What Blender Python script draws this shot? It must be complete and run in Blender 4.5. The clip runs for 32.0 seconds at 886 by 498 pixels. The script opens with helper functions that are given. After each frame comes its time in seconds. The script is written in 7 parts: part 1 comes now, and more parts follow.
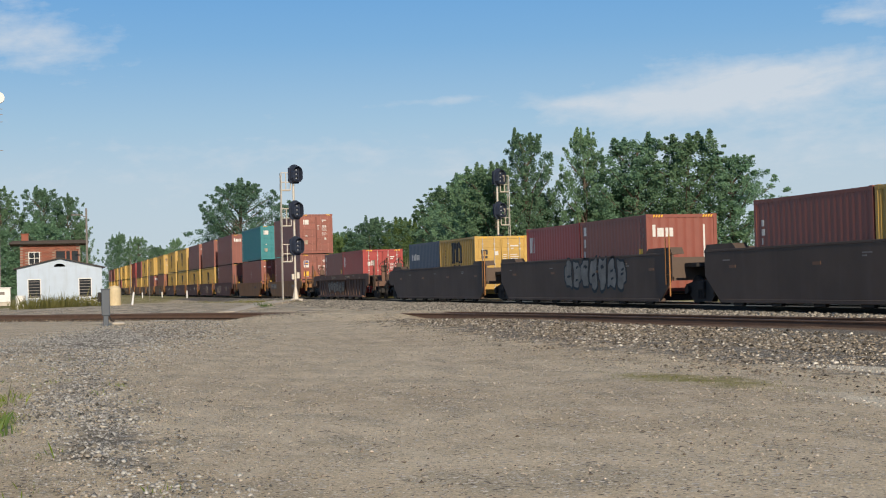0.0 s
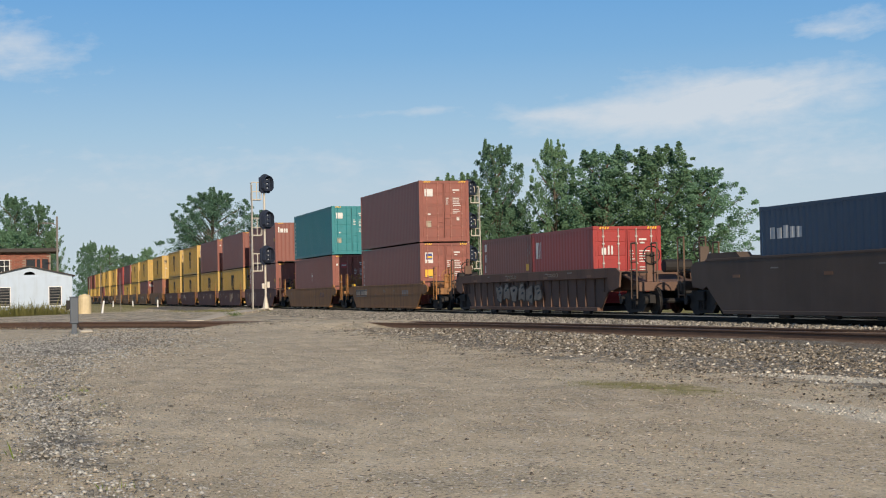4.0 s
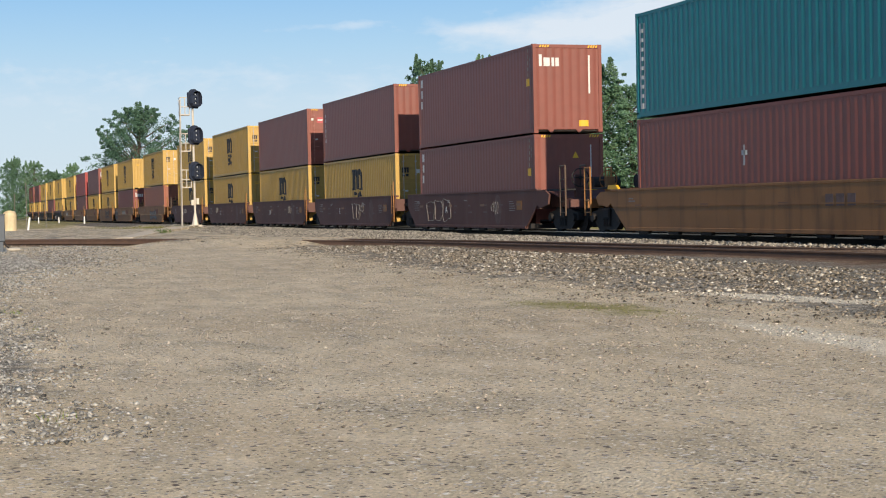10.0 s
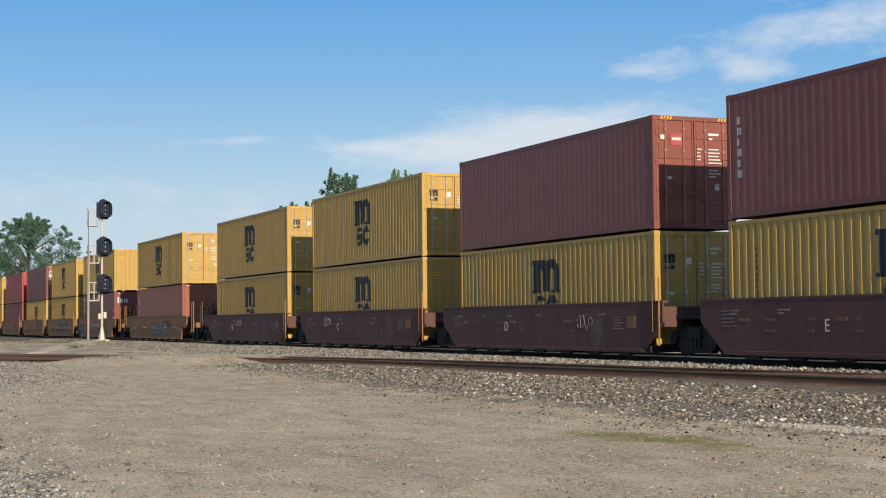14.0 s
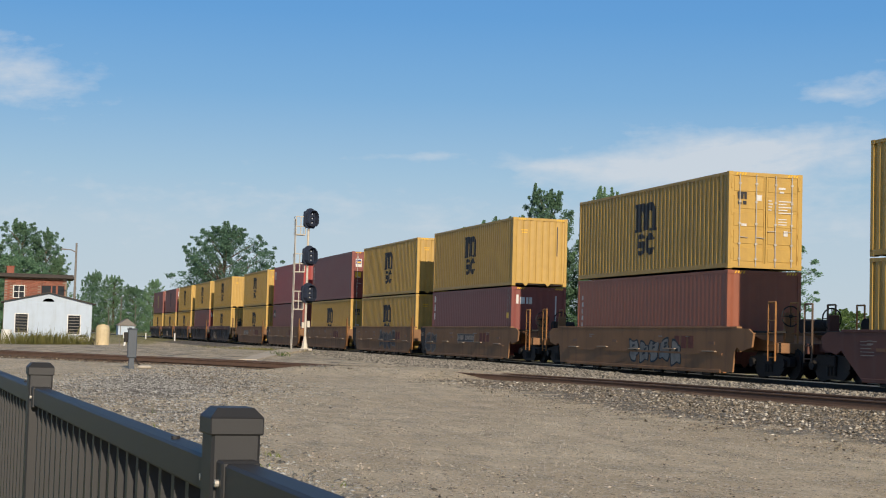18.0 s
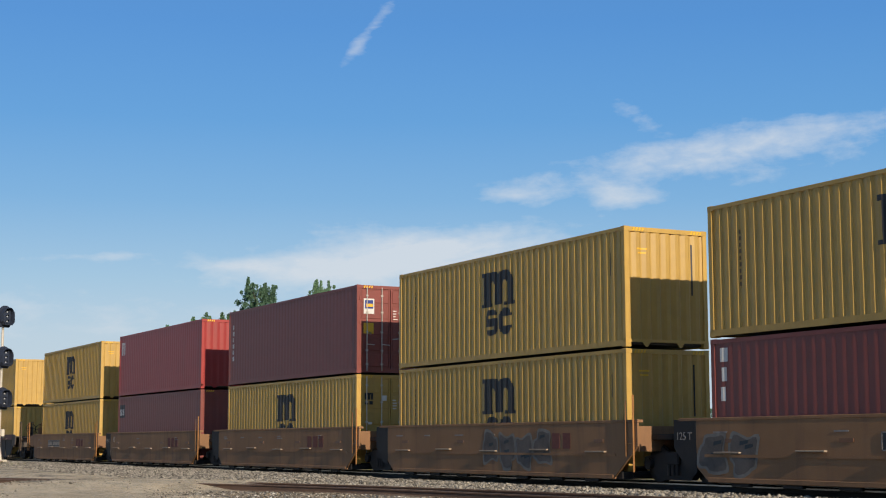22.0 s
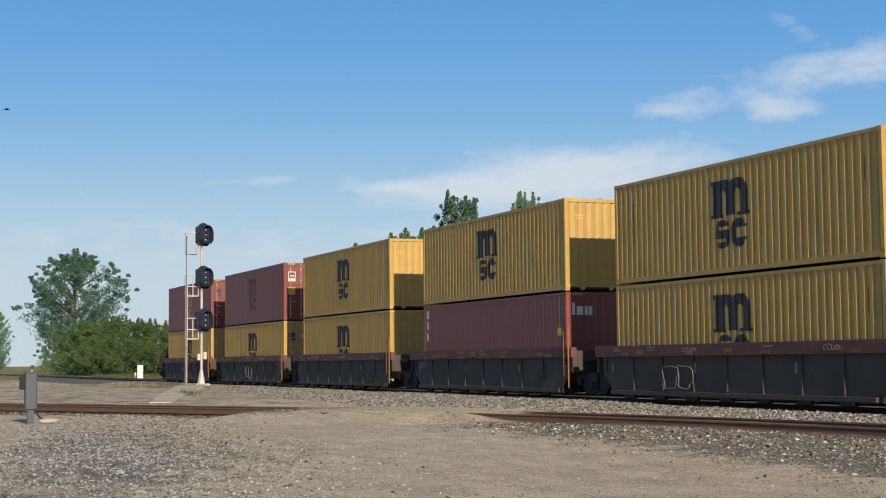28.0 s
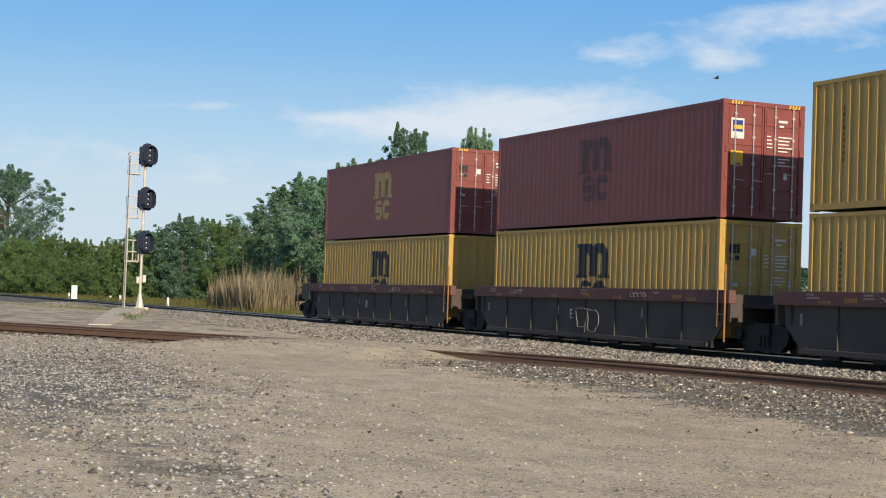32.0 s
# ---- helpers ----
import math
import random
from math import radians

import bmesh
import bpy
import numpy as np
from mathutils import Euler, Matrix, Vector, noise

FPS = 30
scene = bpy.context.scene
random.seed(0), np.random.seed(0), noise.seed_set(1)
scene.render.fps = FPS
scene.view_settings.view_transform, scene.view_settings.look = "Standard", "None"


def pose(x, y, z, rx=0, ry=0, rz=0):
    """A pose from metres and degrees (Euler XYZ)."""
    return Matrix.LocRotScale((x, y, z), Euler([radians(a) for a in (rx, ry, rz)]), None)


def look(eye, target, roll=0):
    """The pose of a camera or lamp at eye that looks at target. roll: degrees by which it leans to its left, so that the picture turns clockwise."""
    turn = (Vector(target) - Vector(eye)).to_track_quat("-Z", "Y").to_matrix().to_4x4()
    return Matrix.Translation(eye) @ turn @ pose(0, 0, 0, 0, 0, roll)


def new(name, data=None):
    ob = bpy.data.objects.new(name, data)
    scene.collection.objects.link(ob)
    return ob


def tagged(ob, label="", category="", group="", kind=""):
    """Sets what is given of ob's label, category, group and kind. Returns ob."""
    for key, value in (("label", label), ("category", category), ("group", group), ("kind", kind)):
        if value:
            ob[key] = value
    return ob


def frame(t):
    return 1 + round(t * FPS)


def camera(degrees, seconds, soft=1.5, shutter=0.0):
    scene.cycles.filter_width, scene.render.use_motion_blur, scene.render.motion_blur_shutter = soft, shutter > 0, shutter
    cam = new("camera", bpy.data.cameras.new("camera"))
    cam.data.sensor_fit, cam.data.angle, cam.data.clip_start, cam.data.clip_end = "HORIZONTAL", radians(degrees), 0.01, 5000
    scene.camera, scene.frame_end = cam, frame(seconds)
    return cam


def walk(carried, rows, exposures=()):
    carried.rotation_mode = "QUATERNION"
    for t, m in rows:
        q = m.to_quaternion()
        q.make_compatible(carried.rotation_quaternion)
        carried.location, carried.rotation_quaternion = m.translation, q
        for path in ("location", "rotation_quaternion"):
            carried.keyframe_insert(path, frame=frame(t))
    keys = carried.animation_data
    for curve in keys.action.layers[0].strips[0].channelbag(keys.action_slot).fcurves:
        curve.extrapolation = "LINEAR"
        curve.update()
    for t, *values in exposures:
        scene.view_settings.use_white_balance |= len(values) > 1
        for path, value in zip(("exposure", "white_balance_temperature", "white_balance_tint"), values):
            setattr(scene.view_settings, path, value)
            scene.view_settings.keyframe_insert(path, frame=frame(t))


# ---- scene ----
FOV = 32.34
cam = camera(FOV, 32.0, soft=1.1)
# seconds, eye x y z, heading from -X towards +Y, pitch, roll (degrees)
PATH = [
    (0, 0.000, 0.000, 1.301, 14.995, 1.262, -1.441),
    (0.5, 0.009, 0.019, 1.309, 15.272, 1.067, -1.387),
    (1, 0.038, 0.054, 1.307, 15.807, 1.062, -1.105),
    (1.5, 0.107, 0.082, 1.294, 16.134, 1.222, -1.099),
    (2, 0.229, 0.090, 1.271, 16.132, 1.590, -1.036),
    (2.5, 0.295, 0.111, 1.271, 16.028, 1.679, -1.160),
    (4.5, 0.428, 0.033, 1.261, 16.016, 1.601, -1.085),
    (5, 0.450, -0.002, 1.235, 16.088, 1.511, -0.687),
    (5.5, 0.490, 0.035, 1.209, 16.304, 1.429, -0.282),
    (6, 0.463, 0.052, 1.213, 16.685, 1.469, -0.049),
    (6.5, 0.421, 0.069, 1.226, 16.944, 1.585, 0.162),
    (7, 0.390, 0.086, 1.236, 17.149, 1.730, 0.237),
    (7.5, 0.351, 0.077, 1.237, 17.316, 1.802, 0.259),
    (8, 0.347, 0.071, 1.257, 17.446, 1.759, 0.389),
    (8.5, 0.379, 0.134, 1.273, 17.544, 1.762, 0.376),
    (9, 0.306, 0.084, 1.286, 17.797, 1.796, 0.732),
    (9.5, 0.214, 0.045, 1.296, 16.866, 1.743, 1.430),
    (10, 0.053, 0.012, 1.318, 18.623, -1.578, -1.192),
    (10.5, -0.177, -0.067, 1.349, 22.210, 1.604, -0.423),
    (11, -0.459, -0.202, 1.375, 22.812, 2.573, 0.480),
    (11.5, -0.794, -0.407, 1.387, 23.022, 2.642, 0.169),
    (12, -1.254, -0.669, 1.383, 22.781, 2.518, 0.624),
    (12.5, -1.567, -0.819, 1.381, 23.466, 2.833, 0.707),
    (13, -1.879, -0.970, 1.373, 23.533, 1.534, 0.291),
    (13.5, -2.220, -1.034, 1.376, 23.417, 1.984, -0.268),
    (14, -2.566, -1.085, 1.371, 22.937, 2.730, -0.595),
    (14.5, -2.712, -1.069, 1.376, 21.776, 3.097, -0.393),
    (15, -3.017, -1.093, 1.372, 19.090, 3.201, 0.541),
    (15.5, -3.382, -1.142, 1.360, 12.693, 3.274, 1.739),
    (17.5, -4.163, -1.614, 1.345, 16.140, 3.372, 1.758),
    (18, -4.577, -1.816, 1.336, 16.056, 3.358, 1.580),
    (18.5, -5.118, -1.955, 1.313, 16.091, 2.926, 1.157),
    (19, -5.747, -2.041, 1.302, 17.058, 2.392, 1.969),
    (19.5, -6.359, -2.079, 1.311, 18.036, 2.269, 2.023),
    (20, -6.973, -2.035, 1.346, 18.904, 2.950, 2.064),
    (20.5, -7.648, -1.984, 1.368, 23.677, 4.004, 1.681),
    (21, -8.288, -1.863, 1.378, 26.636, 4.660, 1.159),
    (21.5, -8.903, -1.850, 1.386, 27.364, 6.609, 0.587),
    (22, -9.502, -1.908, 1.397, 27.749, 7.229, -0.111),
    (22.5, -10.119, -1.978, 1.419, 26.222, 6.881, -0.486),
    (23, -10.699, -1.966, 1.443, 24.516, 6.529, 0.023),
    (23.5, -11.398, -2.024, 1.455, 23.578, 6.418, -0.336),
    (24, -12.003, -2.038, 1.471, 23.296, 6.582, -0.272),
    (24.5, -12.528, -2.046, 1.485, 23.968, 6.441, -0.544),
    (25, -13.101, -2.124, 1.500, 23.834, 6.745, -0.605),
    (25.5, -13.606, -2.154, 1.523, 23.347, 4.968, 0.275),
    (26, -14.173, -2.222, 1.533, 23.212, 4.326, 0.726),
    (26.5, -14.671, -2.260, 1.546, 22.806, 4.466, 0.207),
    (28.5, -16.717, -2.488, 1.525, 21.841, 4.074, -0.510),
    (29, -17.155, -2.502, 1.503, 21.951, 3.648, 0.063),
    (29.5, -17.380, -2.528, 1.476, 22.682, 3.955, 1.388),
    (30, -17.490, -2.518, 1.467, 23.074, 1.300, 2.027),
    (30.5, -17.514, -2.523, 1.472, 23.848, 0.456, 2.756),
    (31, -17.503, -2.544, 1.491, 24.288, 0.869, 2.303),
    (31.5, -17.510, -2.545, 1.504, 24.132, 1.238, 1.916),
    (32, -17.566, -2.549, 1.521, 24.378, 1.846, 1.986),
]


def aim(x, y, z, heading, pitch, roll):
    th, ph = radians(heading), radians(pitch)
    d = Vector((-math.cos(th) * math.cos(ph), math.sin(th) * math.cos(ph), math.sin(ph)))
    return look((x, y, z), Vector((x, y, z)) + d * 10, roll)


# seconds and stops by which the film brightens
STOPS = [(0, -0.03), (2, -0.03), (5, 0.0), (6, 0.03), (7, 0.03), (8, 0.1), (9, 0.12), (10, 0.25), (11, 0.2), (12, 0.3), (13, 0.3), (14, 0.12), (15, 0.0), (15.5, -0.12), (18, -0.06), (19, 0.05), (20, 0.1), (22, 0.02), (24, -0.03), (26, 0.03), (28, 0.05), (29, 0.1), (30, 0.22), (31, 0.33), (32, 0.2)]
walk(cam, [(r[0], aim(*r[1:])) for r in PATH], STOPS)

# ---- light ----
SUN_AZ, SUN_EL = -3.0, 20.5  # degrees from +X towards +Y; elevation
sun_way = Vector((math.cos(radians(SUN_AZ)) * math.cos(radians(SUN_EL)), math.sin(radians(SUN_AZ)) * math.cos(radians(SUN_EL)), math.sin(radians(SUN_EL))))
sun = new("sun", bpy.data.lights.new("sun", "SUN"))
sun.data.energy, sun.data.angle, sun.data.color = 4.6, radians(0.53), (1.0, 0.86, 0.68)
sun.matrix_world = look(sun_way * 200, (0, 0, 0))


def sky_world():
    w = bpy.data.worlds.new("sky")
    scene.world = w
    w.use_nodes = True
    nt = w.node_tree
    nt.nodes.clear()
    N, L = nt.nodes.new, nt.links.new

    def math_node(op, a, b=None, clamp=False):
        n = N("ShaderNodeMath")
        n.operation, n.use_clamp = op, clamp
        for i, v in enumerate((a, b)):
            if v is None:
                continue
            if isinstance(v, (int, float)):
                n.inputs[i].default_value = v
            else:
                L(v, n.inputs[i])
        return n.outputs[0]

    tc = N("ShaderNodeTexCoord")
    sep = N("ShaderNodeSeparateXYZ")
    L(tc.outputs["Generated"], sep.inputs[0])
    x, y, z = sep.outputs
    az = math_node("MULTIPLY", math_node("ARCTAN2", y, math_node("MULTIPLY", x, -1.0)), 57.2958)
    el = math_node("MULTIPLY", math_node("ARCSINE", z), 57.2958)
    sky = N("ShaderNodeTexSky")
    sky.sky_type, sky.sun_disc = "NISHITA", False
    sky.sun_elevation, sky.sun_rotation = radians(SUN_EL), radians(90 - SUN_AZ)
    sky.air_density, sky.dust_density, sky.ozone_density = 1.0, 0.4, 2.0
    # thin clouds: streaky noise on the dome, thickest in a few patches
    comb = N("ShaderNodeCombineXYZ")
    L(math_node("MULTIPLY", az, 0.3), comb.inputs[0])
    L(math_node("ADD", math_node("MULTIPLY", el, 1.15), math_node("MULTIPLY", az, -0.12)), comb.inputs[1])
    nz = N("ShaderNodeTexNoise")
    nz.inputs["Scale"].default_value, nz.inputs["Detail"].default_value, nz.inputs["Roughness"].default_value = 1.0, 8.0, 0.6
    nz.inputs["Distortion"].default_value = 0.4
    L(comb.outputs[0], nz.inputs["Vector"])
    lump = N("ShaderNodeCombineXYZ")
    L(math_node("MULTIPLY", az, 0.75), lump.inputs[0])
    L(math_node("MULTIPLY", el, 1.5), lump.inputs[1])
    nl = N("ShaderNodeTexNoise")
    nl.inputs["Scale"].default_value, nl.inputs["Detail"].default_value, nl.inputs["Roughness"].default_value = 1.0, 9.0, 0.62
    L(lump.outputs[0], nl.inputs["Vector"])
    both = math_node("ADD", math_node("MULTIPLY", nz.outputs[0], 1.05), math_node("MULTIPLY", nl.outputs[0], 1.0))
    cover = None
    for a0, e0, wa, we, k, tilt in CLOUDS:
        dx = math_node("SUBTRACT", az, a0)
        da = math_node("POWER", math_node("ABSOLUTE", math_node("DIVIDE", dx, wa)), 2.4)
        dy = math_node("SUBTRACT", math_node("SUBTRACT", el, e0), math_node("MULTIPLY", dx, tilt))
        de = math_node("POWER", math_node("ABSOLUTE", math_node("DIVIDE", dy, we)), 2.0)
        g = math_node("MULTIPLY", math_node("EXPONENT", math_node("MULTIPLY", math_node("ADD", da, de), -1.0)), k)
        cover = g if cover is None else math_node("ADD", cover, g)
    cl = math_node("MULTIPLY", math_node("SUBTRACT", math_node("ADD", cover, both), 1.36), 1.2, True)
    cl = math_node("MULTIPLY", cl, 0.82)
    # milky air near the horizon, deepening to blue
    far = N("ShaderNodeValToRGB")
    L(math_node("DIVIDE", math_node("ABSOLUTE", el), 30.0), far.inputs[0])
    ramp = far.color_ramp
    for k, (p, c) in enumerate(SKY_RAMP):
        e = ramp.elements[k] if k < 2 else ramp.elements.new(p)
        e.position, e.color = p, (c[0] / 10, c[1] / 10, c[2] / 10, 1)
    up = N("ShaderNodeVectorMath")
    up.operation = "SCALE"
    up.inputs[3].default_value = 10.0
    L(far.outputs[0], up.inputs[0])
    haze = math_node("MULTIPLY", math_node("EXPONENT", math_node("MULTIPLY", math_node("POWER", math_node("DIVIDE", math_node("ABSOLUTE", el), 32.0), 2.0), -1.0)), 0.9)
    m0 = N("ShaderNodeMix")
    m0.data_type = "RGBA"
    L(haze, m0.inputs[0])
    L(sky.outputs[0], m0.inputs[6])
    L(up.outputs[0], m0.inputs[7])
    m1 = N("ShaderNodeMix")
    m1.data_type = "RGBA"
    L(cl, m1.inputs[0])
    L(m0.outputs[2], m1.inputs[6])
    m1.inputs[7].default_value = (8.9, 9.5, 10.2, 1)
    bg = N("ShaderNodeBackground")
    bg.inputs[1].default_value = 0.075
    L(m1.outputs[2], bg.inputs[0])
    out = N("ShaderNodeOutputWorld")
    L(bg.outputs[0], out.inputs[0])


# azimuth, elevation, half widths, weight
CLOUDS = [(27.0, 7.1, 5.6, 0.95, 1.2, 0.05), (23.0, 6.3, 4.0, 0.6, 0.5, 0.0), (30.5, 9.25, 1.6, 0.42, 0.7, 0.0), (34.6, 9.1, 1.5, 0.5, 0.8, 0.0), (38.5, 10.8, 6.5, 0.85, 0.95, 0.14), (35.0, 12.2, 0.9, 0.5, 0.6, -0.3), (-0.3, 9.2, 3.8, 1.3, 0.85, -0.12), (14.6, 6.8, 2.8, 0.2, 0.5, 0.04), (20.0, 6.6, 1.6, 0.25, 0.45, 0.0), (24.9, 15.3, 1.3, 0.5, 0.6, 1.2), (50.0, 9.0, 9.0, 1.5, 0.6, 0.0), (-12.0, 8.0, 7.0, 1.5, 0.6, 0.0), (10.0, 4.6, 26.0, 1.5, 0.42, 0.0), (30.0, 5.0, 8.0, 1.6, 0.3, 0.0)]
SKY_RAMP = [(0.0, (7.4, 8.7, 9.8)), (1.0, (0.7, 2.9, 8.2)), (0.13, (6.6, 8.3, 9.9)), (0.2, (4.9, 7.5, 9.98)), (0.30, (2.7, 5.9, 9.98)), (0.4, (1.5, 4.8, 9.98)), (0.52, (0.95, 4.0, 9.98))]
sky_world()

# ---- materials ----


def mat(name, color, rough=0.7, metal=0.0, vary=0.15, scale=3.0, fine=40.0, bump=0.15, stain=None, stain_amt=0.0, stain_scale=1.0, obj_rand=0.0, streak=False, spec=0.5, island=0.0):
    """A surface with coarse and fine variation, optional stains (streaked downwards) and relief."""
    m = bpy.data.materials.new(name)
    m.use_nodes = True
    nt = m.node_tree
    N, L = nt.nodes.new, nt.links.new
    b = nt.nodes["Principled BSDF"]
    tc = N("ShaderNodeTexCoord")
    n1, n2 = N("ShaderNodeTexNoise"), N("ShaderNodeTexNoise")
    for n, s in ((n1, scale), (n2, fine)):
        n.inputs["Scale"].default_value, n.inputs["Detail"].default_value = s, 5.0
        L(tc.outputs["Object"], n.inputs["Vector"])
    mx = N("ShaderNodeMix")
    mx.data_type = "FLOAT"
    mx.inputs[0].default_value = 0.4
    L(n1.outputs[0], mx.inputs[2])
    L(n2.outputs[0], mx.inputs[3])
    rng = N("ShaderNodeMapRange")
    rng.inputs[1].default_value, rng.inputs[2].default_value = 0.3, 0.7
    rng.inputs[3].default_value, rng.inputs[4].default_value = 1 - vary, 1 + vary
    L(mx.outputs[0], rng.inputs[0])
    val = rng.outputs[0]
    for amt, node, sock in ((obj_rand, "ShaderNodeObjectInfo", "Random"), (island, "ShaderNodeNewGeometry", "Random Per Island")):
        if amt:
            oi = N(node)
            r2 = N("ShaderNodeMapRange")
            r2.inputs[3].default_value, r2.inputs[4].default_value = 1 - amt, 1 + amt
            L(oi.outputs[sock], r2.inputs[0])
            mu = N("ShaderNodeMath")
            mu.operation = "MULTIPLY"
            L(val, mu.inputs[0])
            L(r2.outputs[0], mu.inputs[1])
            val = mu.outputs[0]
    mul = N("ShaderNodeMix")
    mul.data_type, mul.blend_type = "RGBA", "MULTIPLY"
    mul.inputs[0].default_value = 1.0
    mul.inputs[6].default_value = (*color, 1)
    L(val, mul.inputs[7])
    col = mul.outputs[2]
    if stain:
        mp = N("ShaderNodeMapping")
        mp.inputs["Scale"].default_value = (stain_scale, stain_scale, stain_scale * (0.12 if streak else 1.0))
        L(tc.outputs["Object"], mp.inputs[0])
        n3 = N("ShaderNodeTexNoise")
        n3.inputs["Scale"].default_value, n3.inputs["Detail"].default_value, n3.inputs["Roughness"].default_value = 2.5, 6.0, 0.65
        L(mp.outputs[0], n3.inputs["Vector"])
        cr = N("ShaderNodeMapRange")
        cr.inputs[1].default_value, cr.inputs[2].default_value, cr.inputs[4].default_value = 0.5, 0.72, stain_amt
        L(n3.outputs[0], cr.inputs[0])
        sm = N("ShaderNodeMix")
        sm.data_type = "RGBA"
        L(cr.outputs[0], sm.inputs[0])
        L(col, sm.inputs[6])
        sm.inputs[7].default_value = (*stain, 1)
        col = sm.outputs[2]
    L(col, b.inputs["Base Color"])
    b.inputs["Roughness"].default_value, b.inputs["Metallic"].default_value = rough, metal
    b.inputs["Specular IOR Level"].default_value = spec
    if bump:
        bp = N("ShaderNodeBump")
        bp.inputs["Strength"].default_value, bp.inputs["Distance"].default_value = bump, 0.02
        L(n2.outputs[0], bp.inputs["Height"])
        L(bp.outputs[0], b.inputs["Normal"])
    return m


RUST = (0.10, 0.045, 0.02)
PAINT = {
    "brown": mat("brown_container_paint", (0.232, 0.066, 0.044), 0.5, stain=(0.14, 0.06, 0.045), stain_amt=0.35, streak=True, obj_rand=0.12, vary=0.1, bump=0.05),
    "russet": mat("russet_container_paint", (0.30, 0.09, 0.043), 0.5, stain=(0.16, 0.06, 0.04), stain_amt=0.35, streak=True, obj_rand=0.08, vary=0.1, bump=0.05),
    "maroon": mat("maroon_container_paint", (0.21, 0.048, 0.036), 0.5, stain=(0.14, 0.045, 0.034), stain_amt=0.3, streak=True, obj_rand=0.1, vary=0.1, bump=0.05),
    "red": mat("red_container_paint", (0.325, 0.03, 0.025), 0.45, stain=(0.14, 0.04, 0.03), stain_amt=0.25, streak=True, obj_rand=0.06, vary=0.1, bump=0.05),
    "yellow": mat("yellow_container_paint", (0.49, 0.302, 0.066), 0.5, stain=(0.27, 0.155, 0.055), stain_amt=0.3, streak=True, obj_rand=0.07, vary=0.1, bump=0.05),
    "teal": mat("teal_container_paint", (0.006, 0.19, 0.21), 0.45, stain=(0.01, 0.11, 0.125), stain_amt=0.25, streak=True, vary=0.1, bump=0.05),
    "blue": mat("blue_container_paint", (0.012, 0.04, 0.09), 0.45, stain=(0.03, 0.05, 0.08), stain_amt=0.3, streak=True, vary=0.1, bump=0.05),
}
WHITE = mat("white_mark_paint", (0.62, 0.6, 0.56), 0.6, vary=0.15, scale=6, bump=0.0)
BLACK = mat("black_mark_paint", (0.015, 0.014, 0.016), 0.55, vary=0.2, bump=0.0)
BLUEMARK = mat("blue_mark_paint", (0.02, 0.04, 0.2), 0.5, bump=0.0)
REDMARK = mat("red_mark_paint", (0.42, 0.07, 0.07), 0.5, bump=0.0)
LABELY = mat("yellow_label_vinyl", (0.75, 0.42, 0.02), 0.5, vary=0.08, bump=0.0)
BEIGE = mat("beige_label_vinyl", (0.35, 0.3, 0.22), 0.6, bump=0.0)
STEEL = mat("galvanised_rod_steel", (0.5, 0.47, 0.42), 0.5, 0.3, stain=RUST, stain_amt=0.35)
PALEROD = mat("worn_red_brown_rod_paint", (0.36, 0.15, 0.11), 0.5, vary=0.2, bump=0.0)
CAST = mat("dark_corner_casting_steel", (0.06, 0.05, 0.045), 0.6, 0.3, bump=0.1)
CAR = {
    "tan": mat("dusty_tan_car_paint", (0.305, 0.142, 0.05), 0.75, stain=(0.12, 0.07, 0.035), stain_amt=0.65, streak=True, vary=0.22, scale=0.8, bump=0.1),
    "maroon": mat("dusty_maroon_car_paint", (0.122, 0.052, 0.039), 0.78, stain=(0.15, 0.09, 0.075), stain_amt=0.4, streak=True, vary=0.22, scale=0.8, bump=0.1),
    "brown": mat("rusty_brown_car_paint", (0.285, 0.146, 0.064), 0.8, stain=(0.15, 0.085, 0.05), stain_amt=0.6, streak=True, vary=0.25, scale=0.8, bump=0.12),
    "dark": mat("sooty_dark_brown_car_paint", (0.108, 0.076, 0.056), 0.8, stain=(0.14, 0.10, 0.08), stain_amt=0.45, streak=True, vary=0.25, scale=0.8, bump=0.12),
    "rib": mat("sooty_grey_brown_car_paint", (0.074, 0.059, 0.047), 0.8, stain=(0.10, 0.072, 0.055), stain_amt=0.4, streak=True, vary=0.25, scale=0.8, bump=0.12),
    "rust": mat("rusted_brown_car_paint", (0.155, 0.088, 0.06), 0.85, stain=(0.075, 0.052, 0.042), stain_amt=0.75, streak=True, vary=0.3, scale=0.7, bump=0.15),
    "chord": mat("faded_maroon_chord_paint", (0.14, 0.058, 0.05), 0.75, stain=(0.07, 0.042, 0.036), stain_amt=0.5, vary=0.2, bump=0.1),
}
GRIME = mat("greasy_black_running_gear", (0.022, 0.019, 0.017), 0.75, 0.2, vary=0.3, bump=0.2)
TREAD = mat("polished_wheel_tread", (0.25, 0.23, 0.21), 0.35, 0.9, bump=0.0)
RAILING = mat("orange_brown_handrail_paint", (0.38, 0.17, 0.05), 0.65, stain=RUST, stain_amt=0.6, vary=0.2)
GRAF = mat("weathered_pale_spray_paint", (0.235, 0.225, 0.2), 0.8, vary=0.4, scale=2.0, bump=0.0)
REFLECT = mat("amber_reflector_sheet", (0.19, 0.08, 0.03), 0.5, bump=0.0)
RAILSTEEL = mat("rusty_rail_steel", (0.12, 0.07, 0.045), 0.85, 0.0, stain=(0.07, 0.046, 0.034), stain_amt=0.5, vary=0.2, bump=0.2)
RAILHEAD = mat("worn_rail_head_steel", (0.24, 0.16, 0.11), 0.5, 0.3, stain=(0.10, 0.055, 0.03), stain_amt=0.7, bump=0.0)
